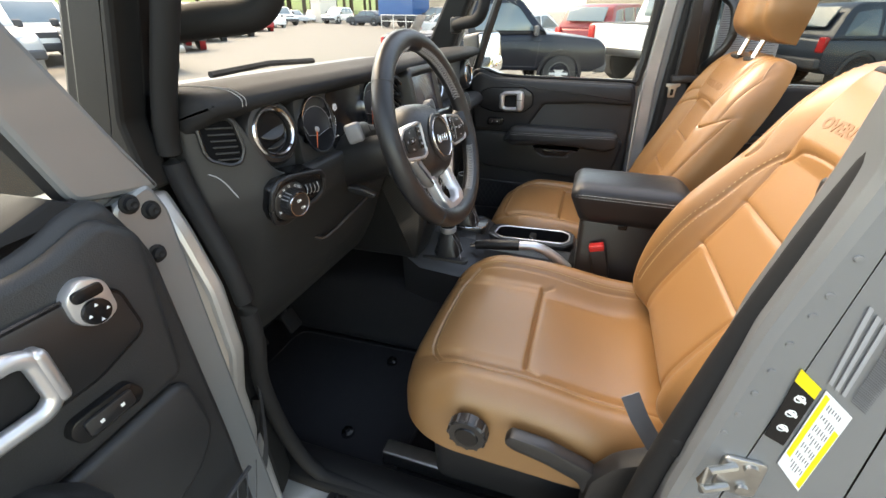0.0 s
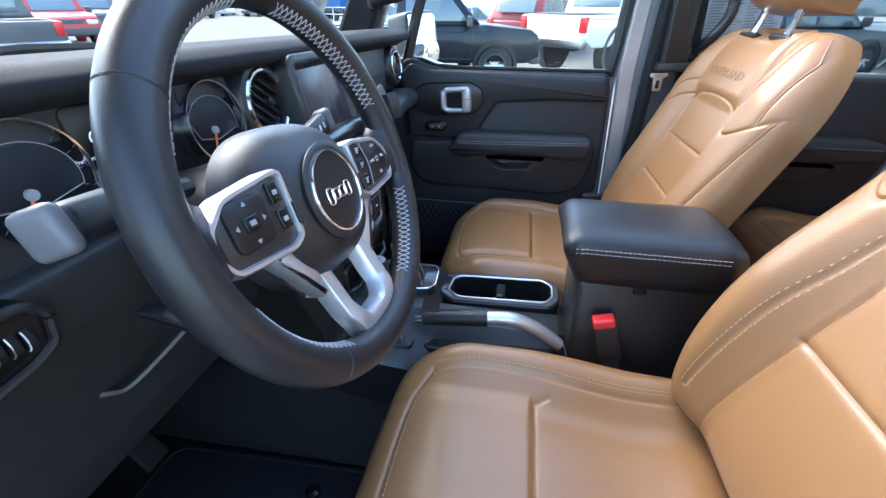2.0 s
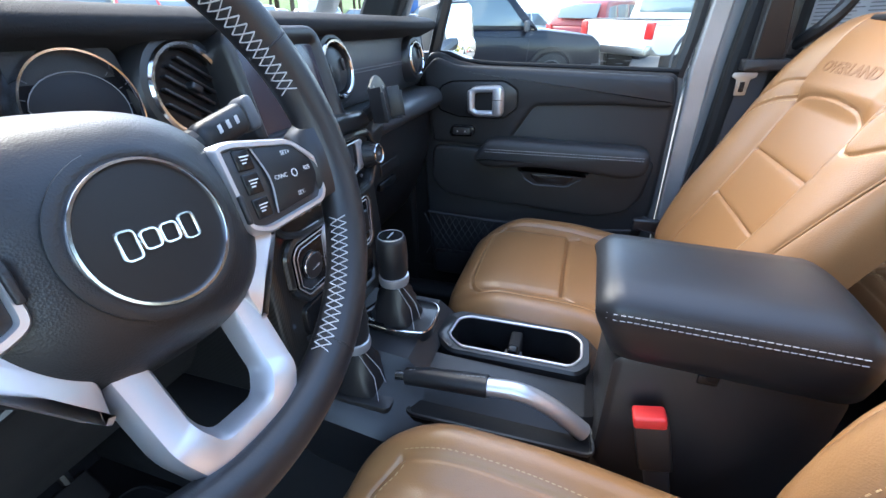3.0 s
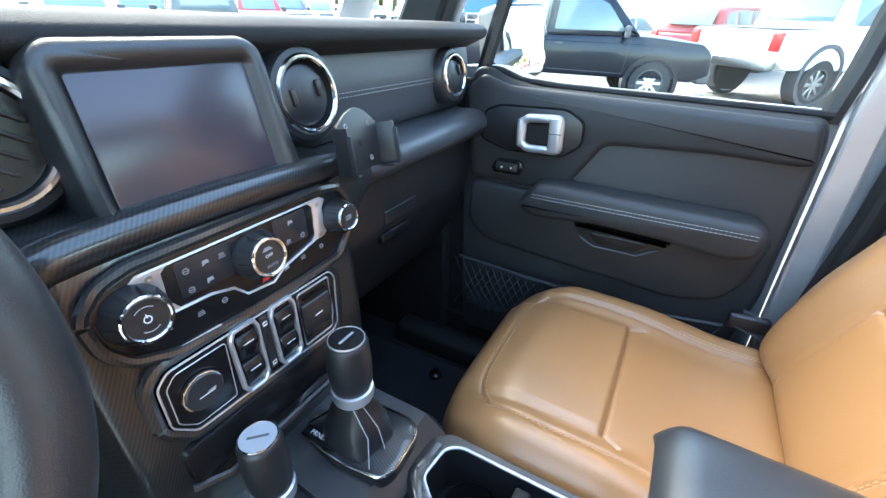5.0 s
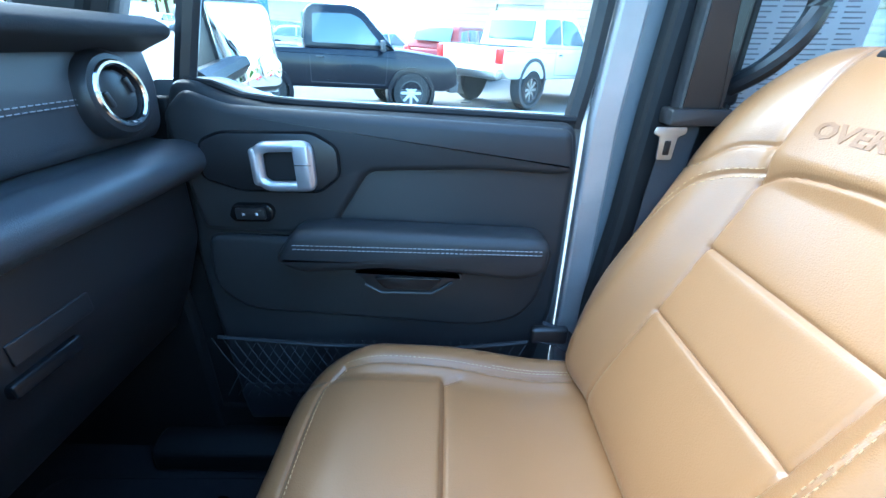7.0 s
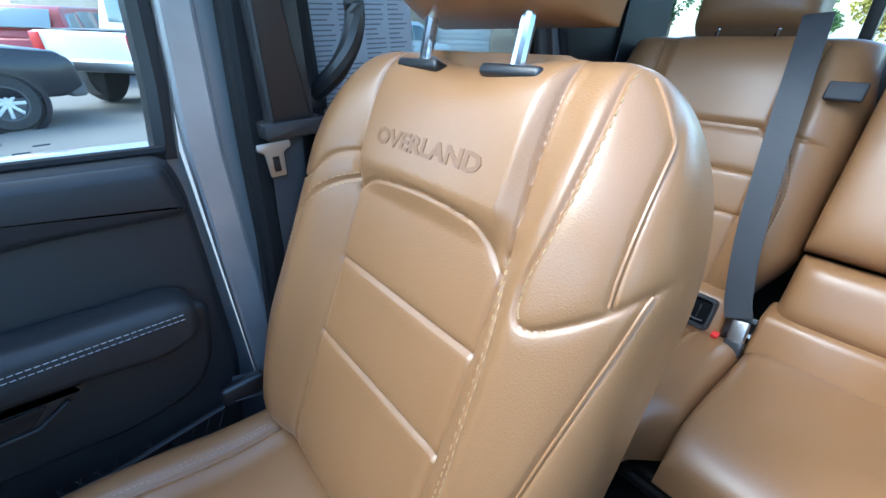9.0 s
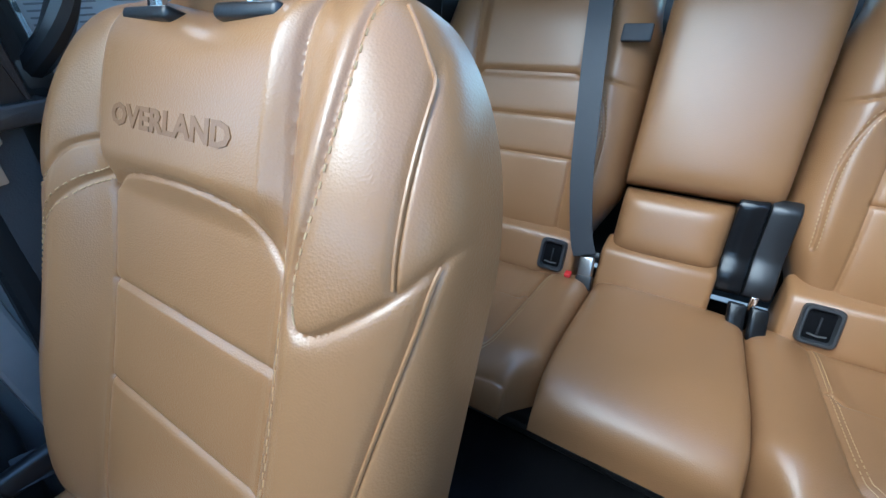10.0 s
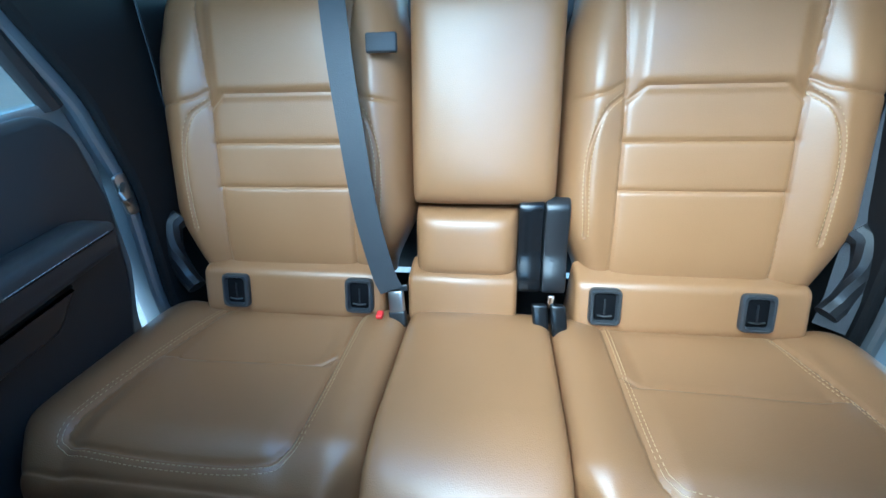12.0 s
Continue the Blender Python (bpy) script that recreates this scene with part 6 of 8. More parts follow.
    add("lever_split", rbox((0.317, 1.4105, 1.288), (0.027, 0.002, 0.0012), 0.0003), GLOSS, d)
    ls = add("lock_switch_bezel", prism(rounded([(0.176, 1.196), (0.186, 1.218), (0.246, 1.218), (0.254, 1.205), (0.246, 1.186), (0.184, 1.186)], 0.008), "y", 1.427, 1.442, 0.004), GLOSS, d)
    add("lock_switch", prism(rounded([(0.190, 1.192), (0.190, 1.212), (0.240, 1.212), (0.240, 1.192)], 0.005), "y", 1.4235, 1.429, 0.002), PLASTIC, ls)
    for xx in (0.204, 0.226):
        add("lock_symbol", rbox((xx, 1.4230, 1.202), (0.004, 0.001, 0.004), 0.0004), WHITE_INK, ls)
    # map pocket with net
    add("pocket_floor", prism(rounded([(0.12, 0.72), (0.11, 0.80), (0.66, 0.80), (0.66, 0.74)], 0.01), "y", 1.43, 1.460, 0.006), PLASTIC, d)
    net = []
    for i in range(26):
        x0 = 0.13 + 0.021 * i
        for s_ in (-1, 1):
            net.append(tube([(x0 + s_ * 0.045 * (j / 6 - 0.5) * 2, 1.428 - 0.012 * math.sin(j / 6 * math.pi), 0.79 + 0.15 * j / 6) for j in range(7)], 0.0011, 4))
    tagged(add("pocket_net", join(*net), BELT, d, "black elastic net over map pocket"), kind="stuff")
    add("net_cord", tube([(0.10, 1.426, 0.945), (0.30, 1.416, 0.938), (0.55, 1.416, 0.932), (0.70, 1.424, 0.945)], 0.004, 6), BELT, d)
    # window: frame and glass
    add("window_frame", tube([(0.115, 1.50, 1.395), (0.155, 1.50, 1.52), (0.255, 1.50, 1.785), (0.33, 1.50, 1.802), (0.76, 1.50, 1.805), (0.795, 1.50, 1.78), (0.760, 1.50, 1.42), (0.746, 1.50, 1.335)], 0.017, 8, up=(0, 1, 0)), PLASTIC, d, "black window frame")
    add("window_seal", tube([(0.13, 1.478, 1.402), (0.17, 1.478, 1.398), (0.215, 1.478, 1.380), (0.30, 1.478, 1.371), (0.745, 1.478, 1.349)], 0.007, 8), RUBBER, d, "black rubber window seal")
    g = add("window_pane", prism([(0.11, 1.39), (0.245, 1.79), (0.79, 1.80), (0.75, 1.34), (0.24, 1.365)], "y", 1.502, 1.506, 0.0), GLASS, d, "clear door glass")
    g.visible_shadow = False
    return add


pdoor = thing("front_door", "closed passenger door with black trim and chrome handle", "car door", (0.05, 1.52, 0.66), "front doors")
padd = door_parts(pdoor, Matrix.Translation((-0.05, -1.52, -0.66)), False)
padd("glass_mark", join(*[rbox((0.55 + 0.02 * i, 1.5015, 1.366 + 0.006 * (i % 3)), (0.016, 0.0006, 0.0018), 0.0002) for i in range(5)]), INK, pdoor, "faint printed maker's bars")
HINGE = Vector((0.03, 0.022, 0.0))
OPEN = Matrix.Translation((0.03, 0.019, 0.0)) @ Matrix.Rotation(radians(-89), 4, "Z")
ddoor = thing("front_door", "wide open driver door with black trim and mirror switch", "car door", group="front doors", m=OPEN)
MIRR = Matrix(((1, 0, 0, 0), (0, -1, 0, 2 * CY), (0, 0, 1, 0), (0, 0, 0, 1)))
TD = Matrix.Translation(-HINGE) @ MIRR
dadd = door_parts(ddoor, TD, True)
# mirror switch on the driver's door
ms = dadd("mirror_switch_plate", prism(rounded([(0.163, 1.302), (0.164, 1.340), (0.184, 1.351), (0.204, 1.338), (0.204, 1.308), (0.184, 1.294)], 0.011), "y", 1.424, 1.444, 0.003), SATIN, ddoor, "satin silver mirror switch plate")
dadd("mirror_joystick", lathe([(0.0135, 0), (0.013, 0.004), (0.009, 0.005), (0, 0.004)], axis_m((0.1845, 1.424, 1.3135), (0, -1, 0)), 28), GLOSS, ms)
dadd("mirror_selector", prism(rounded([(0.170, 1.3285), (0.170, 1.3415), (0.199, 1.3415), (0.199, 1.3285)], 0.006), "y", 1.4205, 1.426, 0.002), GLOSS, ms)
for ax, az in ((0.176, 1.3135), (0.193, 1.3135), (0.1845, 1.322), (0.1845, 1.305)):
    dadd("arrow_mark", prism([(ax - 0.0018, az - 0.0014), (ax + 0.0018, az - 0.0014), (ax, az + 0.0018)], "y", 1.4182, 1.4196, 0.0), WHITE_INK, ms)
# bare painted steel between trim panel and hinges, and the frame upright
dadd("hinge_face", prism(rounded([(0.036, 0.70), (0.034, 1.36), (0.048, 1.400), (0.100, 1.385), (0.115, 1.30), (0.110, 0.70)], 0.012), "y", 1.478, 1.4985, 0.006), PAINT, ddoor, "bare grey painted steel edge", 12)
dadd("frame_upright", prism(rounded([(0.030, 1.385), (0.130, 1.40), (0.160, 1.50), (0.272, 1.785), (0.220, 1.80), (0.070, 1.47)], 0.012), "y", 1.480, 1.4975, 0.007), PAINT, ddoor, "grey painted window frame upright", 12)
dadd("belt_seal", prism(rounded([(0.10, 1.385), (0.155, 1.418), (0.24, 1.390), (0.765, 1.364), (0.765, 1.344), (0.24, 1.362), (0.15, 1.388)], 0.004), "y", 1.468, 1.553, 0.006), RUBBER, ddoor, "black rubber window belt seal")
for bx, bz in ((0.080, 1.382), (0.058, 1.366), (0.072, 1.312)):
    dadd("hinge_bolt", lathe([(0.012, 0), (0.012, 0.002), (0.0085, 0.003), (0.008, 0.008), (0.004, 0.0095), (0, 0.008)], axis_m((bx, 1.4785, bz), (0, -1, 0)), 14), RUBBER, ddoor, "dark hinge bolt")
# check strap between door and pillar
strap = thing("door_check_strap", "black webbing strap tying open door to pillar", "strap", (0.05, 0.03, 0.85))
part("webbing", sheet(lambda u, v: (0.075 - 0.05 * u + 0.03 * math.sin(3 * u), 0.075 - 0.11 * u, 0.99 - 0.16 * u - 0.10 * math.sin(math.pi * u) + 0.035 * (v - 0.5)), 14, 2), BELT, strap)
part("wire_loom", tube([(0.05, 0.08, 0.93), (0.045, 0.04, 0.84), (0.04, -0.01, 0.80), (0.06, -0.05, 0.79)], 0.012, 10), RUBBER, strap, "black corrugated wiring sleeve")

# ---- rear doors ----
def rear_door(mirrored):
    who = "driver-side" if mirrored else "passenger-side"
    d = thing("rear_door", f"closed {who} rear door with black trim", "car door", (1.2, 0.05 if mirrored else 1.52, 0.66), "rear doors")
    f = flip_y if mirrored else (lambda q: q)
    add = lambda name, vf, m, p, label="", sharp=45: part(name, f(vf), m, p, label, sharp=sharp)
    shell = [(0.92, 0.66), (0.92, 1.350), (1.600, 1.318), (1.605, 1.20), (1.560, 1.00), (1.51, 0.90), (1.47, 0.72), (1.42, 0.66)]
    add("door_shell", prism(rounded(shell, 0.02), "y", 1.500, 1.548, 0.006), PAINT, d, "grey painted door shell")
    panel = [(0.945, 0.69), (0.94, 1.345), (1.54, 1.315), (1.568, 1.27), (1.560, 1.14), (1.515, 1.0), (1.46, 0.90), (1.40, 0.70)]
    add("inner_panel", prism(rounded(panel, 0.03), "y", 1.462, 1.502, 0.014), VINYL, d, "black moulded door panel")
    arm = add("armrest", prism(rounded([(1.02, 1.165), (1.06, 1.185), (1.46, 1.165), (1.50, 1.145), (1.48, 1.10), (1.08, 1.105)], 0.016), "y", 1.395, 1.466, 0.016), VINYL, d, "padded black armrest")
    add("stitching", join(*[tube([(1.04 + 0.008 * i, 1.3936, 1.158 - 0.0003 * i), (1.0455 + 0.008 * i, 1.3936, 1.158 - 0.0003 * i)], 0.0007, 4) for i in range(54)]), GREY_STITCH, arm)
    add("pull_pocket", prism(rounded([(1.16, 1.10), (1.20, 1.045), (1.34, 1.04), (1.40, 1.09)], 0.012), "y", 1.418, 1.465, 0.008), PLASTIC, d)
    add("handle_bezel", prism(rounded([(1.02, 1.235), (1.02, 1.31), (1.20, 1.305), (1.20, 1.235)], 0.02), "y", 1.448, 1.464, 0.004), GLOSS, d)
    add("handle", tube([(x, 1.440, z) for x, z in rounded([(1.07, 1.245), (1.07, 1.298), (1.16, 1.298), (1.16, 1.245)], 0.012)], 0.0075, 8, closed=True, up=(0, 1, 0)), SATIN, d, "satin chrome door handle")
    add("window_frame", tube([(0.945, 1.50, 1.33), (0.955, 1.50, 1.805), (1.46, 1.50, 1.80), (1.495, 1.50, 1.76), (1.545, 1.50, 1.50), (1.585, 1.50, 1.31)], 0.017, 8, up=(0, 1, 0)), PLASTIC, d, "black window frame")
    g = add("window_pane", prism([(0.93, 1.33), (0.94, 1.81), (1.48, 1.80), (1.585, 1.30)], "y", 1.503, 1.507, 0.0), TINT, d, "lightly tinted door glass")
    g.visible_shadow = False


rear_door(False)
rear_door(True)
# paper stuck inside the passenger-side rear window
sticker = thing("window_sticker", "grey paper price sheet with unreadable printed lines", "sticker", (1.15, 1.495, 1.4))
part("sheet", rbox((1.075, 1.4985, 1.56), (0.19, 0.0012, 0.40), 0.0003), SHEET, sticker)
rng = random.Random(4)
bars = []
for c in range(4):
    for r_ in range(54):
        w_ = rng.uniform(0.020, 0.040)
        bars.append(rbox((0.985 + 0.046 * c + w_ / 2, 1.4976, 1.745 - 0.0071 * r_), (w_, 0.0004, 0.0022), 0.0001, seg=1))
tagged(part("small_print", join(*bars), SHEET_INK, sticker, "rows of grey print"), kind="stuff")

# ---- belts and pillar fittings ----
def ribbon(path, w, side, th=0.0016):
    """A strap of width w along path, lying across side."""
    P = [Vector(p) for p in path]
    v, f = [], []
    for i, p in enumerate(P):
        t = (P[min(i + 1, len(P) - 1)] - P[max(i - 1, 0)]).normalized()
        s = (Vector(side) - t * t.dot(Vector(side))).normalized() * w / 2
        n = t.cross(s).normalized() * th / 2
        v += [p + s + n, p - s + n, p - s - n, p + s - n]
    for i in range(len(P) - 1):
        for j in range(4):
            f.append([i * 4 + j, i * 4 + (j + 1) % 4, i * 4 + 4 + (j + 1) % 4, i * 4 + 4 + j])
    return v, f + [[3, 2, 1, 0], [len(v) - 4 + j for j in range(4)]]


fb = thing("seat_belt", "black front passenger belt hanging with steel tongue", "seat belt", (0.87, 1.42, 0.7), "front belts")
part("height_adjuster", prism(rounded([(0.862, 1.372), (0.872, 1.80), (0.932, 1.80), (0.925, 1.372)], 0.006), "y", 1.398, 1.428, 0.006), PLASTIC, fb, "black belt guide cover")
part("guide_lip", prism(rounded([(0.852, 1.355), (0.852, 1.378), (0.938, 1.378), (0.938, 1.355)], 0.005), "y", 1.392, 1.430, 0.004), PLASTIC, fb)
part("webbing", ribbon([(0.885, 1.412, 1.37), (0.874, 1.412, 1.25), (0.862, 1.410, 1.05), (0.86, 1.405, 0.85), (0.858, 1.40, 0.72)], 0.047, (1, 0, 0)), BELT, fb)
tg = [(0.840, 1.352), (0.885, 1.352), (0.885, 1.343), (0.874, 1.338), (0.872, 1.305), (0.850, 1.305), (0.848, 1.338), (0.838, 1.343)]
part("tongue", prism(rounded(tg, 0.003), "y", 1.402, 1.4048, 0.001), STEEL, fb, "steel belt tongue")
part("tongue_slot", prism(rounded([(0.8565, 1.312), (0.8565, 1.333), (0.866, 1.333), (0.866, 1.312)], 0.002), "y", 1.4012, 1.4022, 0.0003), GLOSS, fb)
part("anchor_strap", ribbon([(0.72, 1.418, 0.975), (0.76, 1.418, 0.962), (0.80, 1.415, 0.93), (0.84, 1.41, 0.86)], 0.04, (0, 0.6, 0.8)), BELT, fb)
part("anchor_cover", rbox((0.735, 1.416, 0.970), (0.07, 0.02, 0.035), 0.008, None), PLASTIC, fb)
gh = thing("grab_handle", "black grab handle on middle pillar", "grab handle", (0.95, 1.43, 1.5))
part("grip", tube(curve([(0.945, 1.44, 1.40), (0.975, 1.40, 1.44), (1.00, 1.39, 1.50), (0.99, 1.40, 1.58), (0.95, 1.43, 1.62)]), 0.014, 10), PLASTIC, gh)
for q_ in ((0.945, 1.440, 1.398), (0.95, 1.432, 1.622)):
    part("end_mount", rbox(q_, (0.035, 0.025, 0.04), 0.008), PLASTIC, gh)
ga = thing("grab_handle", "black rubber grab handle on windscreen pillar", "grab handle", (0.10, 0.15, 1.55))
part("grip", tube(curve([(0.045, 0.125, 1.565), (0.090, 0.158, 1.572), (0.148, 0.195, 1.580), (0.176, 0.205, 1.615), (0.185, 0.19, 1.69), (0.19, 0.16, 1.77)]), 0.022, 12), RUBBER, ga)
part("end_mount", rbox((0.045, 0.118, 1.566), (0.05, 0.03, 0.06), 0.012), PLASTIC, ga, "black bolted end mount")
part("end_mount", rbox((0.19, 0.150, 1.775), (0.05, 0.04, 0.05), 0.012), PLASTIC, ga, "black bolted end mount")
gb = copy_thing(ga, Matrix.Translation((0.10, 2 * CY - 0.15, 1.55)) @ Matrix.Diagonal((1, -1, 1, 1)))
tagged(gb, "black rubber grab handle on passenger windscreen pillar")

db = thing("seat_belt", "black driver belt beside grey door pillar", "seat belt", (0.84, 0.12, 0.7), "front belts")
part("webbing", ribbon([(0.865, 0.118, 1.80), (0.852, 0.112, 1.45), (0.828, 0.108, 1.25), (0.800, 0.104, 1.05), (0.79, 0.11, 0.86)], 0.050, (0.8, 0.6, 0)), BELT, db)
part("tongue_housing", rbox((0.838, 0.128, 1.402), (0.05, 0.022, 0.022), 0.006), PLASTIC, db, "black belt tongue")
part("lap_webbing", ribbon([(0.702, 0.146, 1.078), (0.722, 0.146, 1.035), (0.752, 0.146, 0.985), (0.775, 0.150, 0.945)], 0.026, (0.85, 0.3, 0.4)), STALK, db, "worn grey belt anchor strap")
part("anchor_box", prism(rounded([(0.66, 0.80), (0.670, 0.890), (0.70, 0.940), (0.77, 0.990), (0.83, 1.00), (0.83, 0.80)], 0.014), "y", 0.122, 0.158, 0.008), PLASTIC, db, "black belt anchor cover")

# driver pillar: striker, labels, rivets
sk = thing("door_striker", "steel door striker bolted to grey pillar", "striker", (0.80, 0.03, 1.09))
part("plate", prism(rounded([(0.776, 1.090), (0.776, 1.145), (0.816, 1.145), (0.816, 1.090)], 0.008), "y", 0.0195, 0.0255, 0.002), STEEL, sk)
part("loop", tube([(0.788, 0.018, 1.135), (0.761, 0.004, 1.137), (0.756, 0.002, 1.121), (0.761, 0.004, 1.105), (0.788, 0.018, 1.102)], 0.0042, 8), STEEL, sk)
for zz in (1.102, 1.135):
    part("bolt", lathe([(0.007, 0), (0.0065, 0.004), (0, 0.0045)], axis_m((0.802, 0.0195, zz), (0, -1, 0)), 12), STEEL, sk)


def label_spot(u, v, c):
    """A place on a label's face: u across, v down between its four corners."""
    return [(1 - v) * ((1 - u) * c[0][k] + u * c[1][k]) + v * ((1 - u) * c[3][k] + u * c[2][k]) for k in (0, 1)]


def label_patch(c, u0, u1, v0, v1, depth):
    return prism([label_spot(u, v, c) for u, v in ((u0, v0), (u1, v0), (u1, v1), (u0, v1))], "y", 0.0235 - depth, 0.0236, 0.0)


lb = thing("warning_label", "yellow and black pictogram warning label", "label", (0.83, 0.02, 1.2))
lc_ = [(0.804, 1.272), (0.824, 1.254), (0.819, 1.175), (0.801, 1.184)]
part("black_field", label_patch(lc_, 0, 1, 0.17, 1, 0.0010), GLOSS, lb)
part("yellow_field", label_patch(lc_, 0, 1, 0, 0.168, 0.0010), YELLOW, lb)
for v in (0.30, 0.53, 0.77):
    pu = label_spot(0.5, v, lc_)
    part("pictogram", ring(0.0045, 0.0014, 0.0005, axis_m((pu[0], 0.0224, pu[1]), (0, -1, 0)), 14), WHITE_INK, lb)
    part("pictogram", label_patch(lc_, 0.36, 0.80, v - 0.03, v + 0.015, 0.0013), WHITE_INK, lb)
lc = thing("tyre_label", "white tyre information label with yellow bands", "label", (0.87, 0.02, 1.15))
lw_ = [(0.828, 1.253), (0.855, 1.228), (0.849, 1.116), (0.822, 1.149)]
part("white_field", label_patch(lw_, 0, 1, 0, 1, 0.0010), PAPER, lc)
part("yellow_band", label_patch(lw_, 0.03, 0.19, 0.03, 0.82, 0.0013), YELLOW, lc)
part("yellow_band", label_patch(lw_, 0.80, 0.97, 0.22, 0.97, 0.0013), YELLOW, lc)
rl = random.Random(7)
tagged(part("print", join(*[label_patch(lw_, u, u + 0.03, v, v + rl.uniform(0.04, 0.10), 0.0012) for u in (0.27, 0.36, 0.45, 0.55, 0.64, 0.72) for v in np.arange(0.08, 0.86, 0.12)]), SHEET_INK, lc, "small unreadable print"), kind="stuff")
vl = thing("data_print", "dark printed data bars on grey door pillar", "label", (0.87, 0.02, 1.26))
vb_ = [(0.850, 1.330), (0.866, 1.318), (0.862, 1.232), (0.848, 1.243)]
tagged(part("code_bar", join(*[label_patch(vb_, 0, 1, v, v + rl.uniform(0.006, 0.016), 0.0004) for v in np.arange(0.0, 0.98, 0.026)]), INK, vl, "printed stripe code"), kind="stuff")
for u in (-1.5, -1.05, -0.6):
    part("print_bar", label_patch(vb_, u, u + 0.22, 0.12 + 0.05 * u, 0.98, 0.0004), DIM_INK, vl)
for rx, rz in ((0.803, 1.383), (0.797, 1.348), (0.792, 1.327), (0.786, 1.295), (0.782, 1.262), (0.777, 1.233), (0.772, 1.202), (0.767, 1.173)):
    single("rivet", lathe([(0.0034, 0), (0.003, 0.0014), (0, 0.0017)], axis_m((rx + 0.003, 0.0247, rz), (0, -1, 0)), 10), PAINT, "grey body rivet on door pillar", "rivet", group="pillar rivets")
# driver sill tread plate
tp = thing("sill_plate", "black ribbed tread plate on grey door sill", "sill plate", (0.3, 0.06, 0.64))
part("plate", rbox((0.43, 0.083, 0.646), (0.56, 0.075, 0.006), 0.003), PLASTIC, tp)
part("tread", join(*[rbox((0.17 + 0.022 * i, 0.083, 0.650), (0.004, 0.062, 0.003), 0.001, None, 1) for i in range(24)]), RUBBER, tp)
seal = thing("door_seal", "black rubber seal along driver door opening", "seal", (0.1, 0.12, 0.7))
part("rubber", tube(curve([(0.225, 0.074, 1.80), (0.150, 0.074, 1.62), (0.078, 0.074, 1.475), (0.058, 0.074, 1.40), (0.078, 0.074, 1.311), (0.104, 0.074, 1.214), (0.102, 0.076, 1.09), (0.070, 0.085, 0.97), (0.064, 0.105, 0.80), (0.10, 0.118, 0.675), (0.20, 0.122, 0.652), (0.60, 0.122, 0.652), (0.690, 0.110, 0.68), (0.710, 0.075, 0.80), (0.727, 0.060, 1.02), (0.764, 0.060, 1.24), (0.792, 0.060, 1.372), (0.824, 0.060, 1.50), (0.862, 0.06, 1.78)]), 0.015, 20), RUBBER, seal)
for q_ in ((0.072, 0.105, 1.16), (0.40, 0.122, 0.652), (0.742, 0.060, 1.11)):
    part("seal_joint", rbox(q_, (0.020, 0.036, 0.036), 0.010), RUBBER, seal, "moulded seal joint")

# ---- rear seat hardware ----
rb = thing("rear_seat_belt", "grey centre belt lying over rear backrest into buckle", "seat belt", (1.65, 1.0, 0.9))
part("webbing", ribbon(curve([(1.815, 1.062, 1.490), (1.735, 1.042, 1.370), (1.676, 1.024, 1.240), (1.622, 1.004, 1.10), (1.585, 0.978, 0.985), (1.572, 0.962, 0.945)]), 0.048, (0, 1, 0)), GREY_BELT, rb)
mbk = basis((1.575, 0.955, 0.925), (0, -1, 0.15), (0.5, 0.1, 0.86))
part("tongue", rbox((0, 0.018, 0.0), (0.052, 0.014, 0.008), 0.003, mbk), PLASTIC, rb)
part("buckle", rbox((0, -0.010, 0.0), (0.032, 0.048, 0.016), 0.005, mbk), STEEL, rb, "clear and steel buckle")
part("buckle_base", rbox((0, -0.045, 0.0), (0.036, 0.035, 0.018), 0.005, mbk), PLASTIC, rb)
part("release_button", rbox((1.545, 0.985, 0.902), (0.018, 0.014, 0.010), 0.003), RED, rb, "red release button")
sl = thing("belt_stowage_strap", "black strap loop on side of backrest", "strap", (1.86, 0.965, 1.35))
part("loop", rbox((0, 0, 0), (0.058, 0.034, 0.012), 0.004, basis((1.770, 0.972, 1.362), (0, -1, 0), (RS, 0, RC))), BELT, sl)
ct = thing("backrest_hinge", "black plastic hinge cover between folding backrests", "hinge", (1.66, 0.645, 0.92))
for yy, w_ in ((0.690, 0.050), (0.640, 0.048)):
    prof = [(1.655, 0.89), (1.612, 0.918), (1.622, 0.950), (1.648, 0.985), (1.660, 1.03), (1.672, 1.085), (1.70, 1.097), (1.72, 0.89)]
    part("cover", prism(rounded(prof, 0.012), "y", yy - w_ / 2, yy + w_ / 2, 0.006), GLOSS if yy > 0.66 else PLASTIC, ct)
bk2 = thing("belt_buckle", "black rear belt buckles in gap of bench", "seat belt buckle", (1.57, 0.63, 0.86))
for yy in (0.668, 0.633):
    part("housing", rbox((0, 0, 0), (0.030, 0.065, 0.022), 0.006, basis((1.555, yy, 0.900), (0, -1, 0), (0.55, 0.1 * (1 if yy > 0.63 else -1), 0.84))), GLOSS, bk2)
part("tongue", rbox((1.570, 0.650, 0.935), (0.006, 0.012, 0.03), 0.002), CHROME, bk2, "bright steel tongue")
for yy, s_ in ((1.468, 1), (0.100, -1)):
    rc = thing("recliner_cover", "black recliner cover at side of rear backrest", "hinge cover", (1.69, yy, 0.95), "recliner covers")
    part("cover", tube(curve([(1.60, yy - 0.045 * s_, 0.905), (1.615, yy - 0.02 * s_, 0.93), (1.630, yy - 0.005 * s_, 0.985), (1.655, yy - 0.006 * s_, 1.03), (1.675, yy - 0.02 * s_, 1.045)]), 0.020, 10), PLASTIC, rc)
rs = thing("door_striker", "steel striker on grey rear door jamb", "striker", (1.60, 1.49, 1.144))
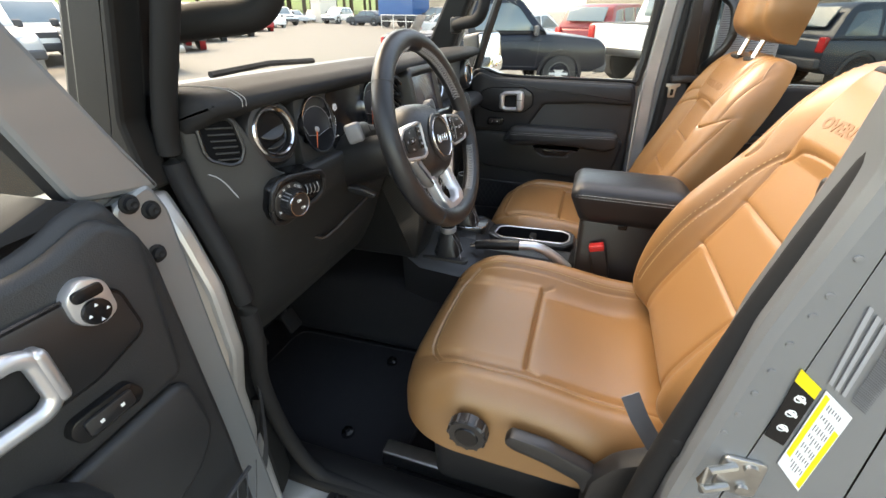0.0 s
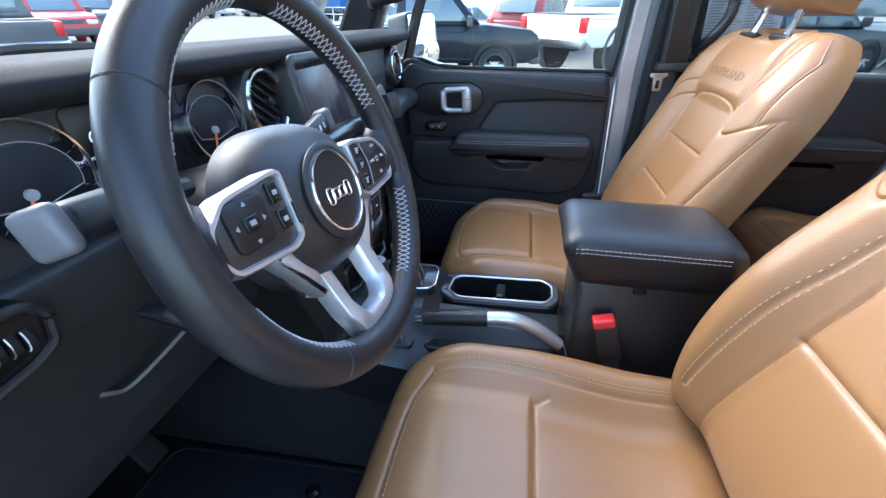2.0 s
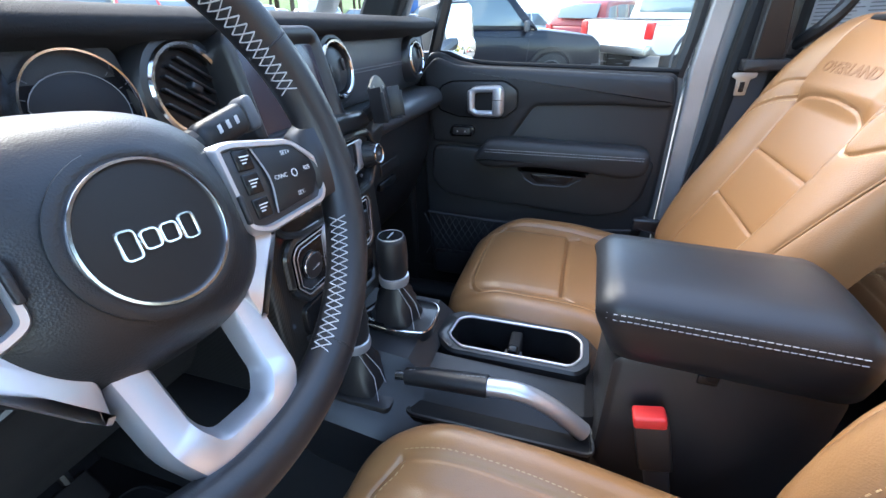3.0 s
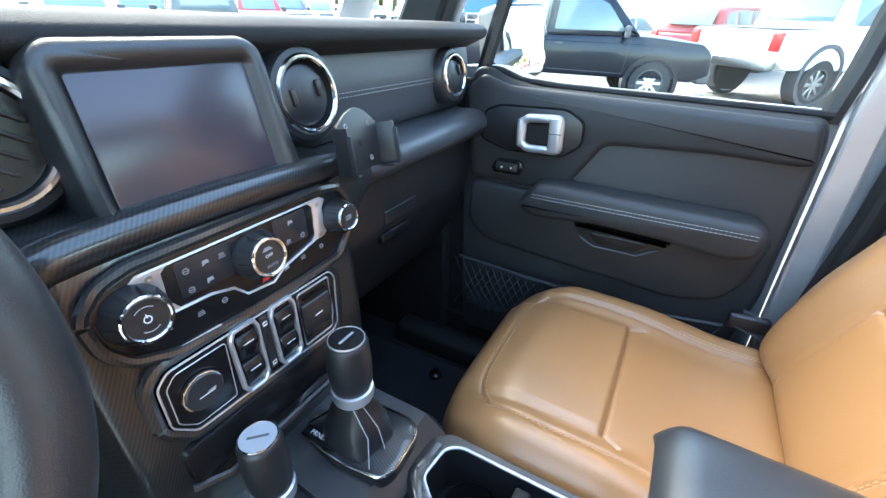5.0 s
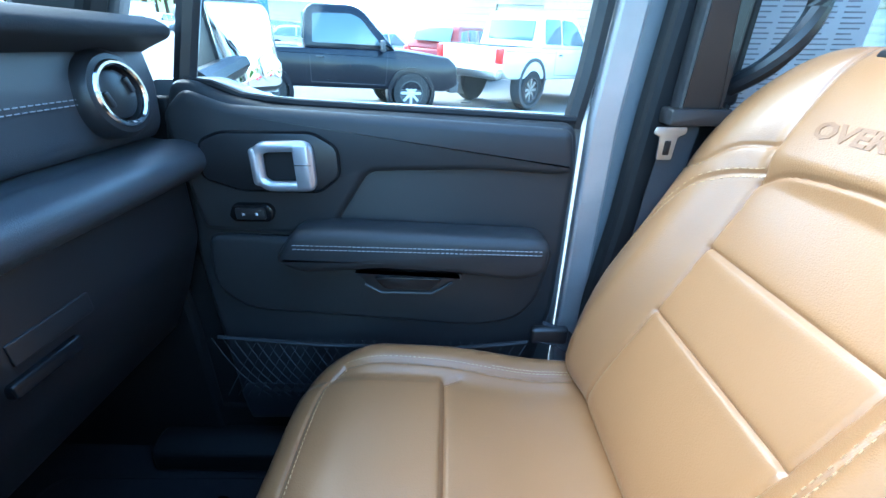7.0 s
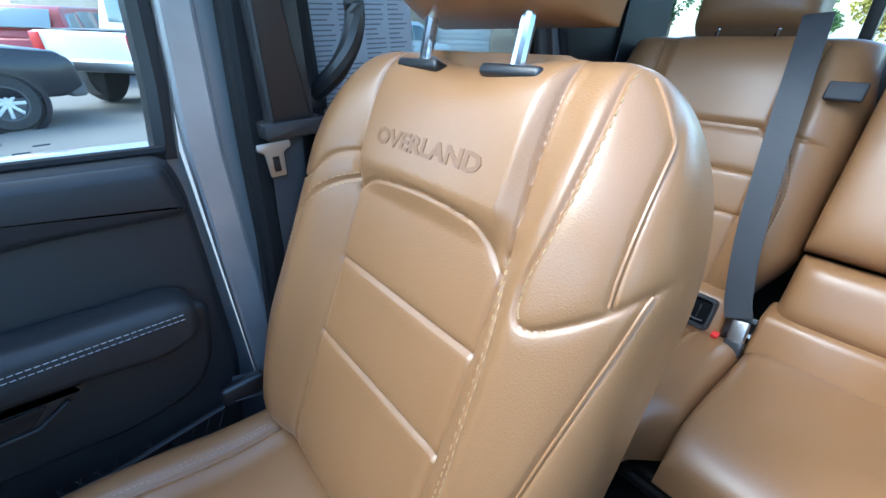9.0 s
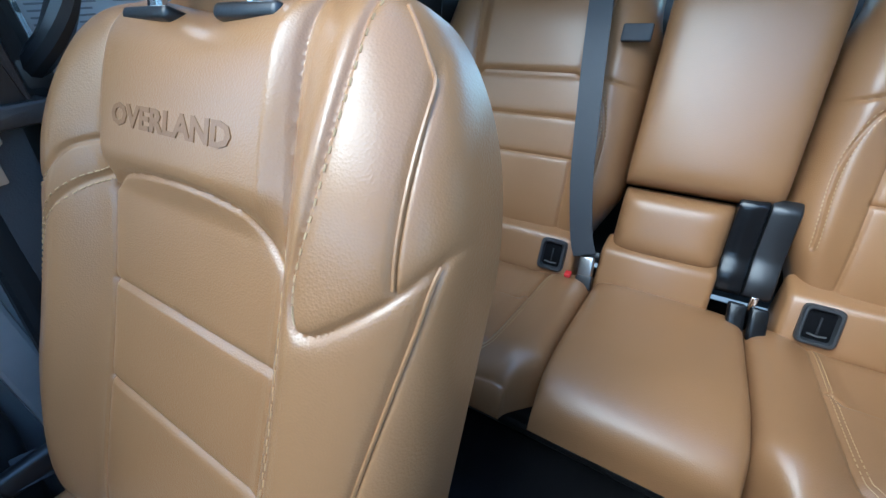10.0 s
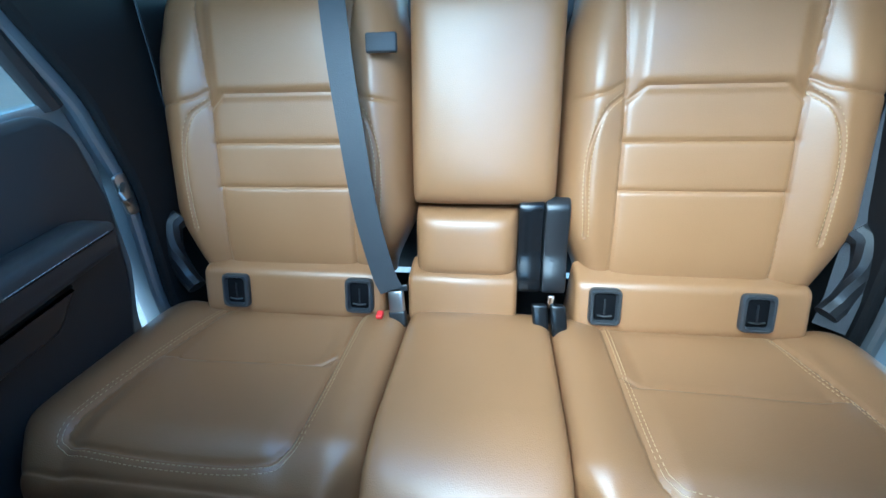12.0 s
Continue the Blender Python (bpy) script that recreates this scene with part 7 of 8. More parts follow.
part("plate", prism(rounded([(1.592, 1.095), (1.60, 1.175), (1.628, 1.175), (1.622, 1.09)], 0.01), "y", 1.478, 1.486, 0.002), STEEL, rs)
part("loop", tube([(1.612, 1.478, 1.155), (1.585, 1.462, 1.150), (1.580, 1.460, 1.138), (1.585, 1.462, 1.126), (1.612, 1.478, 1.122)], 0.005, 8), STEEL, rs)
ob = thing("rear_seat_belt", "grey outer belt beside rear backrest", "seat belt", (1.66, 0.12, 0.9))
part("webbing", ribbon([(1.82, 0.085, 1.50), (1.76, 0.092, 1.28), (1.68, 0.105, 1.08), (1.61, 0.125, 0.93), (1.59, 0.135, 0.88)], 0.05, (0.8, 0.5, 0)), GREY_BELT, ob)
part("tongue", rbox((1.775, 0.085, 1.31), (0.03, 0.012, 0.045), 0.004), PLASTIC, ob)
pb = thing("rear_seat_belt", "black outer belt beside passenger-side backrest", "seat belt", (1.75, 1.46, 0.9))
part("webbing", ribbon([(1.86, 1.468, 1.60), (1.80, 1.464, 1.32), (1.74, 1.458, 1.10), (1.69, 1.452, 0.94)], 0.05, (0.8, 0.5, 0)), BELT, pb)

# ---- outside mirror on the passenger side ----
mi = thing("door_mirror", "black square door mirror with round blind-spot mirror", "mirror", (0.11, 1.72, 1.45))
MO = basis((0.112, 1.75, 1.452), (0.49, 0.87, 0.0), (-0.10, 0.05, 1))
outl = rounded([(-0.082, -0.090), (-0.085, 0.085), (0.060, 0.090), (0.078, 0.070), (0.074, -0.080), (0.055, -0.092)], 0.02)
part("housing", prism(outl, "z", -0.09, 0.010, 0.012, MO), PLASTIC, mi)
part("mirror_glass", prism(inset(outl, 0.010), "z", 0.006, 0.0115, 0.001, MO), MIRROR, mi, "silvered mirror glass")
part("blind_spot_mirror", lathe([(0.030, 0.011), (0.030, 0.0145), (0.026, 0.0155), (0.0, 0.0175)], MO @ Matrix.Translation((0.040, -0.045, 0)), 30), MIRROR, mi, "small round convex mirror")
part("arm", tube([(0.10, 1.56, 1.39), (0.085, 1.66, 1.40), (0.10, 1.74, 1.42)], 0.024, 10), PLASTIC, mi)
# sticker inside the windscreen corner and wiper
ws = thing("windscreen_sticker", "white windscreen sticker with red unreadable bars", "sticker", (0.0, 1.30, 1.52))
wm = basis((-0.092, 1.365, 1.545), (0, -1, 0), (0.55, 0, 0.835))
part("sheet", rbox((0, 0, 0.012), (0.10, 0.13, 0.001), 0.0003, wm), SHEET, ws)
for k in range(4):
    part("red_bar", rbox((0.036 - 0.023 * k, -0.046, 0.0132), (0.017, 0.022, 0.0008), 0.0002, wm), RED, ws)
wp = thing("wiper", "black wiper arm below windscreen", "wiper", (-0.2, 0.6, 1.47))
part("arm", tube([(-0.20, 0.42, 1.482), (-0.19, 0.60, 1.492), (-0.185, 0.78, 1.486)], 0.008, 6), RUBBER, wp)
single("wall_cowl", rbox((-0.30, CY, 1.43), (0.28, 1.40, 0.06), 0.02), PLASTIC, "black cowl ahead of windscreen", "body", "structure")

# ---- outside: the lot, which slopes a little under the car ----
gx, gy = Vector((1, 0, -0.053)).normalized(), Vector((0, 1, 0.025))
gz = gx.cross(gy).normalized()
gy = gz.cross(gx)
G = Matrix(((gx.x, gy.x, gz.x, 0.6), (gx.y, gy.y, gz.y, 0.8), (gx.z, gy.z, gz.z, 0.0), (0, 0, 0, 1)))
ASPHALT = mat("worn_asphalt", (0.15, 0.138, 0.118), 0.9, vary=0.25, scale=0.6, bump=0.4, grain=90, detail=8)
grd = solid("ground", (lambda q: (q[0], q[1]))(sheet(lambda u, v: ((u - 0.5) * 900, (v - 0.5) * 900, 0.0), 6, 6)), ASPHALT)
grd.matrix_basis = G
tagged(grd, "pale worn asphalt car lot", "ground", kind="structure")
TYRE = mat("tyre_rubber", (0.02, 0.02, 0.021), 0.75)
ALLOY = mat("alloy_wheel", (0.62, 0.62, 0.63), 0.4, 0.3)
# opaque panes: daylight seen through them is put into the blue-grey base
CARGLASS = mat("opaque_daylit_car_glass", (0.11, 0.15, 0.17), 0.08, vary=0.3, scale=0.8, spec=0.8)
CLADDING = mat("grey_bumper", (0.07, 0.07, 0.075), 0.55)
TAIL = mat("red_tail_lamp", (0.55, 0.02, 0.02), 0.2)
LAMP = mat("clear_lamp", (0.7, 0.7, 0.7), 0.15, 0.3)
PAINTS = {}


def paint(name, c):
    if name not in PAINTS:
        PAINTS[name] = mat("paint_" + name, c, 0.30, 0.1, vary=0.06, coat=0.25, scale=1.5, spec=0.35)
    return PAINTS[name]


def taper(vf, z0, k):
    """Side walls leaning inwards above z0."""
    return [(p[0], p[1] * (1 - k * max(0, p[2] - z0)), p[2]) for p in vf[0]], vf[1]


LOWER = {
    "pickup": [(-2.70, 0.62), (-2.72, 1.10), (-0.75, 1.12), (1.00, 1.14), (1.25, 1.15), (2.35, 1.06), (2.55, 0.92), (2.60, 0.55), (2.30, 0.42), (-2.45, 0.48)],
    "suv": [(-2.30, 0.50), (-2.36, 0.80), (-2.30, 1.06), (0.95, 1.06), (1.10, 1.05), (2.15, 0.96), (2.32, 0.82), (2.36, 0.50), (2.10, 0.36), (-2.10, 0.38)],
    "car": [(-2.20, 0.42), (-2.26, 0.70), (-2.15, 0.95), (0.95, 0.90), (1.95, 0.80), (2.20, 0.66), (2.22, 0.40), (2.0, 0.26), (-2.0, 0.28)],
}
CAB = {
    "pickup": [(-0.72, 1.10), (-0.66, 1.70), (-0.52, 1.81), (0.28, 1.83), (0.50, 1.76), (1.18, 1.12)],
    "crew": [(-1.25, 1.10), (-1.18, 1.74), (-1.02, 1.85), (0.28, 1.86), (0.50, 1.80), (1.20, 1.12)],
    "suv": [(-2.26, 1.04), (-1.98, 1.62), (-1.75, 1.73), (0.10, 1.76), (0.34, 1.70), (1.12, 1.04)],
    "car": [(-1.90, 0.92), (-1.25, 1.36), (-0.9, 1.43), (0.0, 1.45), (0.25, 1.40), (1.05, 0.88)],
}
SIDE = {
    "pickup": [[(-0.55, 1.20), (-0.50, 1.66), (0.25, 1.69), (0.45, 1.62), (0.86, 1.20)]],
    "crew": [[(-1.08, 1.20), (-1.02, 1.70), (-0.35, 1.73), (-0.35, 1.20)], [(-0.27, 1.20), (-0.27, 1.73), (0.22, 1.72), (0.44, 1.64), (0.88, 1.20)]],
    "suv": [[(-2.02, 1.12), (-1.82, 1.55), (-1.30, 1.62), (-1.28, 1.12)], [(-1.20, 1.12), (-1.20, 1.63), (-0.38, 1.65), (-0.38, 1.12)], [(-0.30, 1.12), (-0.30, 1.65), (0.12, 1.64), (0.84, 1.12)]],
    "car": [[(-1.55, 0.96), (-1.20, 1.28), (-0.42, 1.36), (-0.42, 0.96)], [(-0.34, 0.96), (-0.34, 1.36), (0.05, 1.36), (0.78, 0.94)]],
}


def wheel_meshes(r, w):
    ty = [(r * 0.62, -w / 2), (r * 0.93, -w / 2), (r, -w * 0.36), (r, w * 0.36), (r * 0.93, w / 2), (r * 0.62, w / 2)]
    rim = [(r * 0.64, w * 0.30), (r * 0.64, w * 0.50), (r * 0.58, w * 0.50), (r * 0.54, w * 0.24), (0.0, w * 0.28)]
    return lathe(ty, None, 28, False), lathe(rim, None, 28), join(*[rbox((r * 0.34 * math.cos(a), r * 0.34 * math.sin(a), w * 0.36), (r * 0.48, r * 0.13, w * 0.12), 0.01, None, 1) if False else shift(rbox((r * 0.32, 0, w * 0.36), (r * 0.46, r * 0.13, w * 0.14), 0.012, None, 1), Matrix.Rotation(a, 4, "Z")) for a in np.linspace(0, 2 * math.pi, 8, endpoint=False)], lathe([(r * 0.13, w * 0.3), (r * 0.12, w * 0.46), (0, w * 0.47)], None, 14))


def vehicle(name, label, category, kind, colour, x, y, turn, lift=0.0, r=0.38, length=1.0, crew=False, group="parked vehicles"):
    v = thing(name, label, category, group=group, m=G @ pose(x, y, 0, 0, 0, turn))
    W = 1.95 if kind == "pickup" else 1.88 if kind == "suv" else 1.78
    cab = "crew" if crew else kind
    up = Matrix.Translation((0, 0, lift)) @ Matrix.Diagonal((length, 1, 1, 1))
    add = lambda n, vf, m, p, lab="", sharp=35: part(n, shift(vf, up), m, p, lab, local=True, sharp=sharp)
    belt = 1.06 if kind != "car" else 0.85
    body = add("body", taper(prism(rounded(LOWER[kind], 0.07), "y", -W / 2, W / 2, 0.07), 0.75, 0.08), colour, v)
    add("cabin", taper(prism(rounded(CAB[cab], 0.10), "y", -W / 2 + 0.04, W / 2 - 0.04, 0.05), belt, 0.28), colour, v)
    for s_ in (-1, 1):
        for poly in SIDE[cab]:
            vf = prism(rounded(poly, 0.05), "y", W / 2 - 0.050, W / 2 - 0.030, 0.004)
            vf = taper(vf, belt, 0.275)
            if s_ < 0:
                vf = flip_y(vf, 0.0)
            add("side_window", vf, CARGLASS, v)
        seam = [(-0.62, 1.12), (-0.62, 0.55), (0.92, 0.52), (0.98, 1.12)] if kind == "pickup" else [(-0.34, 1.02), (-0.34, 0.50), (0.80, 0.48), (0.92, 1.0)]
        add("door_gap", tube([(a, s_ * (W / 2 + 0.001 - 0.08 * max(0, b - 0.75) * W / 2), b) for a, b in seam], 0.006, 4), CLADDING, body)
        add("door_mirror", rbox((0.85, s_ * (W / 2 + 0.09), belt + 0.14), (0.10, 0.20, 0.20), 0.04), CLADDING, v)
        add("door_handle", rbox((-0.42, s_ * (W / 2 - 0.008), belt - 0.08), (0.16, 0.04, 0.035), 0.012), CLADDING, v)
        back = LOWER[kind][1][0]
        add("tail_lamp", rbox((back + 0.03, s_ * (W / 2 - 0.13), 0.93 if kind == "pickup" else 0.95 if kind == "suv" else 0.75), (0.10, 0.19, 0.30), 0.03), TAIL, v, "red tail lamp")
        nose = LOWER[kind][-4][0] if kind == "pickup" else LOWER[kind][-5][0]
        add("headlamp", rbox((nose - 0.06, s_ * (W / 2 - 0.24), 0.82 if kind != "car" else 0.62), (0.16, 0.36, 0.17), 0.04), LAMP, v, "clear headlamp")
    x0 = CAB[cab][0][0]
    add("rear_window", rbox((0, 0, 0), (0.03, W * 0.66, 0.42), 0.012, Matrix.Translation((CAB[cab][0][0] + (0.02 if kind == "pickup" else 0.10), 0, belt + 0.40)) @ Matrix.Rotation(math.atan2(CAB[cab][1][0] - x0, CAB[cab][1][1] - CAB[cab][0][1]), 4, "Y")), CARGLASS, v)
    c5, c4 = CAB[cab][-1], CAB[cab][-2]
    add("windscreen", rbox((0, 0, 0), (0.03, W * 0.68, math.hypot(c5[0] - c4[0], c5[1] - c4[1]) * 0.86), 0.012, Matrix.Translation(((c5[0] + c4[0]) / 2 + 0.005, 0, (c5[1] + c4[1]) / 2 + 0.008)) @ Matrix.Rotation(math.atan2(c4[0] - c5[0], c4[1] - c5[1]), 4, "Y")), CARGLASS, v)
    add("front_bumper", rbox((2.50 if kind == "pickup" else 2.26 if kind == "suv" else 2.12, 0, 0.52 if kind != "car" else 0.38), (0.26, W * 0.97, 0.24), 0.06), CLADDING if kind != "car" else colour, v)
    add("grille", rbox((2.54 if kind == "pickup" else 2.28 if kind == "suv" else 2.14, 0, 0.82 if kind != "car" else 0.58), (0.06, W * 0.48, 0.22), 0.02), CLADDING, v)
    add("rear_bumper", rbox((LOWER[kind][0][0] - 0.04, 0, 0.58 if kind != "car" else 0.42), (0.22, W * 0.97, 0.20), 0.05), STEEL if kind == "pickup" else CLADDING, v)
    if kind == "pickup":
        bed0, bed1 = -2.62, CAB[cab][0][0] - 0.10
        add("bed_well", rbox(((bed0 + bed1) / 2, 0, 1.125), (bed1 - bed0, W * 0.80, 0.012), 0.004), CLADDING, v, "dark open bed")
    ty, rim, spk = wheel_meshes(r, 0.27)
    for wx in ((-1.52, 1.50) if kind == "pickup" else (-1.42, 1.42) if kind == "suv" else (-1.34, 1.36)):
        for s_ in (-1, 1):
            wm_ = Matrix.Translation((wx * length, s_ * (W / 2 - 0.13), r)) @ Matrix.Rotation(radians(-90 * s_), 4, "X")
            arch = lathe([(r + 0.10, -0.10), (r + 0.10, 0.145), (r + 0.03, 0.150), (r + 0.02, -0.1)], Matrix.Translation((wx * length, s_ * (W / 2 - 0.13), r + lift * 0.7)) @ Matrix.Rotation(radians(-90 * s_), 4, "X"), 28, False)
            part("wheel_arch", arch, CLADDING if lift or kind == "suv" else colour, v, local=True)
            part("arch_well", lathe([(r + 0.06, -0.10), (r + 0.06, 0.06), (0, 0.06)], Matrix.Translation((wx * length, s_ * (W / 2 - 0.13), r + lift * 0.7)) @ Matrix.Rotation(radians(-90 * s_), 4, "X"), 28), TYRE, v, local=True)
            wh = part("wheel", shift(ty, wm_), TYRE, v, "black tyre", local=True)
            part("rim", shift(rim, wm_), CLADDING, wh, local=True)
            part("spoke_star", shift(spk, wm_), ALLOY if not lift else STEEL, wh, local=True)
    return v


NAVY, WHITE, MAROON, SLATE, SILVER, CRIMSON, CHAR = (paint(*q) for q in (("navy", (0.002, 0.004, 0.011)), ("white", (0.75, 0.75, 0.74)), ("maroon", (0.20, 0.012, 0.02)), ("slate", (0.05, 0.06, 0.075)), ("silver", (0.42, 0.43, 0.44)), ("red", (0.35, 0.02, 0.025)), ("charcoal", (0.09, 0.095, 0.10))))
vehicle("pickup_truck", "dark navy regular-cab pickup truck with alloy wheels", "truck", "pickup", NAVY, -2.40, 9.15, 19, length=0.89)
vehicle("pickup_truck", "white lifted crew-cab pickup truck with black fender flares", "truck", "pickup", WHITE, 2.15, 11.9, 47, lift=0.20, r=0.44, crew=True)
vehicle("suv", "maroon sport utility vehicle seen from behind", "car", "suv", MAROON, 0.25, 16.0, 66)
vehicle("hatchback_car", "white parked car behind the trucks", "car", "car", WHITE, -3.0, 19.0, 60)
vehicle("suv", "slate grey sport utility vehicle", "car", "suv", SLATE, 6.2, 12.2, 22)
vehicle("pickup_truck", "white crew-cab pickup truck parked by building", "truck", "pickup", WHITE, 10.6, 15.5, 20, crew=True)


def polar(h, r):
    return -r * math.sin(radians(h)), -0.9 + r * math.cos(radians(h))


row = [(55.5, 17, "pickup", CHAR, 158, "charcoal grey pickup truck"), (50.2, 24, "pickup", CRIMSON, -32, "red pickup truck facing the lane"), (47.2, 30, "pickup", SLATE, -34, "dark pickup truck with chrome grille"), (44.0, 34, "suv", SILVER, -32, "silver sport utility vehicle"), (41.3, 41, "car", CRIMSON, -34, "red parked sedan car in row"), (39.6, 48, "car", WHITE, -34, "white parked sedan car in row"), (38.2, 55, "suv", WHITE, -30, "white parked utility vehicle"), (36.8, 62, "car", SILVER, -30, "silver parked sedan car in row"), (28.4, 52, "car", SLATE, 175, "dark parked sedan across lot"), (31.8, 60, "suv", WHITE, -90, "white van parked far off"), (34.6, 66, "car", WHITE, -60, "white parked car far off"), (61.0, 21, "pickup", WHITE, -20, "white pickup truck in row"), (66.0, 18, "pickup", SILVER, -15, "silver pickup truck in row"), (20.0, 44, "suv", CHAR, 170, "dark parked utility vehicle"), (17.0, 27, "car", SILVER, 10, "silver parked car beyond pickup")]
for h_, r_, kd, col_, tn, lab in row:
    vehicle({"pickup": "pickup_truck", "suv": "suv", "car": "sedan_car"}[kd], lab, "truck" if kd == "pickup" else "car", kd, col_, *polar(h_, r_), tn, crew=(kd == "pickup"))
for h_, r_, kd, col_ in ((-62, 30, "suv", WHITE), (-66, 34, "car", SILVER), (-70, 31, "suv", CHAR), (-76, 36, "car", WHITE), (-82, 33, "pickup", CRIMSON)):
    vehicle({"pickup": "pickup_truck", "suv": "suv", "car": "sedan_car"}[kd], "parked vehicle far behind the rear window", "truck" if kd == "pickup" else "car", kd, col_, *polar(h_, r_), 80)

# ---- buildings ----
def block_mat(name, c):
    m = mat(name, c, 0.85, vary=0.1, scale=0.5)
    n, l = m.node_tree.nodes, m.node_tree.links
    br, tc = n.new("ShaderNodeTexBrick"), n.new("ShaderNodeTexCoord")
    mp = n.new("ShaderNodeMapping")
    mp.inputs["Rotation"].default_value = (radians(90), 0, 0)
    br.inputs["Scale"].default_value = 1.0
    br.inputs["Brick Width"].default_value, br.inputs["Row Height"].default_value, br.inputs["Mortar Size"].default_value = 0.8, 0.4, 0.012
    br.inputs["Color1"].default_value, br.inputs["Color2"].default_value, br.inputs["Mortar"].default_value = (*c, 1), (*[v * 0.86 for v in c], 1), (*[v * 0.55 for v in c], 1)
    l.new(tc.outputs["Object"], mp.inputs[0]), l.new(mp.outputs[0], br.inputs["Vector"]), l.new(br.outputs["Color"], n["Principled BSDF"].inputs["Base Color"])
    return m


BLOCK = block_mat("tan_block_wall", (0.42, 0.35, 0.27))
BAND = mat("pale_wall_band", (0.62, 0.58, 0.52), 0.8)
ROLL = mat("white_roller_door", (0.6, 0.6, 0.58), 0.6)
bd = thing("service_building", "tan block service building with roller doors", "building", m=G @ pose(-1.5, 33.0, 0, 0, 0, -32))
openings = [(5.0, 8.2, 3.4), (14.0, 17.4, 3.6), (22, 25.4, 3.6)]
xs = [0.0] + [e for o in openings for e in o[:2]] + [34.0]
for i in range(0, len(xs), 2):
    part("wall", rbox(((xs[i] + xs[i + 1]) / 2, 0.15, 2.0), (xs[i + 1] - xs[i], 0.3, 4.0), 0.02), BLOCK, bd, local=True)
part("wall", rbox((17, 0.15, 5.1), (34, 0.3, 2.2), 0.02), BLOCK, bd, local=True)
part("wall_band", rbox((17, -0.02, 4.3), (34, 0.06, 0.5), 0.01), BAND, bd, "pale band course", local=True)
part("roof", rbox((17, 6, 6.3), (34.4, 12.6, 0.25), 0.03), BAND, bd, "flat roof edge", local=True)
part("end_wall", rbox((0.15, 6, 3.1), (0.3, 11.7, 6.2), 0.02), BLOCK, bd, local=True)
part("end_wall", rbox((33.85, 6, 3.1), (0.3, 11.7, 6.2), 0.02), BLOCK, bd, local=True)
for a, b, hgt in openings:
    dr = part("roller_door", rbox(((a + b) / 2, 0.24, hgt / 2), (b - a, 0.06, hgt), 0.01), ROLL, bd, "white roller door", local=True)
    for k in range(12):
        part("door_slat", rbox(((a + b) / 2, 0.20, 0.15 + 0.29 * k), (b - a - 0.1, 0.03, 0.22), 0.01, None, 1), ROLL, dr, local=True)
    part("lintel", rbox(((a + b) / 2, 0.15, (hgt + 4) / 2), (b - a, 0.3, 4 - hgt), 0.01), BLOCK, bd, local=True)
fb2 = thing("storage_building", "low tan storage building far across lot", "building", m=G @ pose(*polar(18.5, 62), 0, 0, 0, -18))
part("wall", rbox((0, 0, 1.9), (9, 6, 3.8), 0.05), BLOCK, fb2, local=True)
part("roof", rbox((0, 0, 3.9), (9.4, 6.4, 0.2), 0.04), BAND, fb2, local=True)
BLUE = mat("blue_sheet", (0.02, 0.10, 0.28), 0.5)
tent = thing("blue_trailer", "blue box trailer parked across lot", "trailer", m=G @ pose(*polar(24.0, 46), 0, 0, 0, -20))
part("box", rbox((0, 0, 2.4), (4.6, 2.4, 2.8), 0.08), BLUE, tent, local=True)
part("frame", rbox((0, 0, 0.85), (4.8, 2.2, 0.25), 0.03), CLADDING, tent, local=True)
for wx in (-1.4, 1.4):
    for s_ in (-1, 1):
        part("wheel", lathe([(0.3, -0.12), (0.42, -0.12), (0.45, 0), (0.42, 0.12), (0, 0.12)], Matrix.Translation((wx, s_ * 1.0, 0.45)) @ Matrix.Rotation(radians(90), 4, "X"), 20), TYRE, tent, local=True)
fence = thing("rail_fence", "white pipe rail fence far across lot", "fence", m=G @ pose(*polar(23, 42), 0, 0, 0, -20))
for zz in (0.6, 1.1):
    part("rail", tube([(-4, 0, zz), (4, 0, zz)], 0.04, 6), ROLL, fence, local=True)
for k in range(6):
    part("post", tube([(-4 + 1.6 * k, 0, 0), (-4 + 1.6 * k, 0, 1.15)], 0.04, 6), ROLL, fence, local=True)
gb_ = thing("grey_shed", "pale shed box far across lot", "building", m=G @ pose(*polar(33.3, 64), 0, 0, 0, -30))
part("wall", rbox((0, 0, 1.3), (2.6, 2.4, 2.6), 0.05), BAND, gb_, local=True)
part("roof", rbox((0, 0, 2.65), (2.8, 2.6, 0.1), 0.02), ROLL, gb_, local=True)

# ---- trees ----
def leaf_mat(name, c):
    m = mat(name, c, 0.7, vary=0.35, scale=3.0)
    return m


LEAVES = [leaf_mat("green_leaves", (0.07, 0.14, 0.025)), leaf_mat("yellow_leaves", (0.26, 0.22, 0.03)), leaf_mat("olive_leaves", (0.13, 0.16, 0.03)), leaf_mat("deep_green_leaves", (0.035, 0.085, 0.03))]
BARK = mat("bark", (0.10, 0.075, 0.05), 0.9, bump=0.6, grain=12, scale=3)


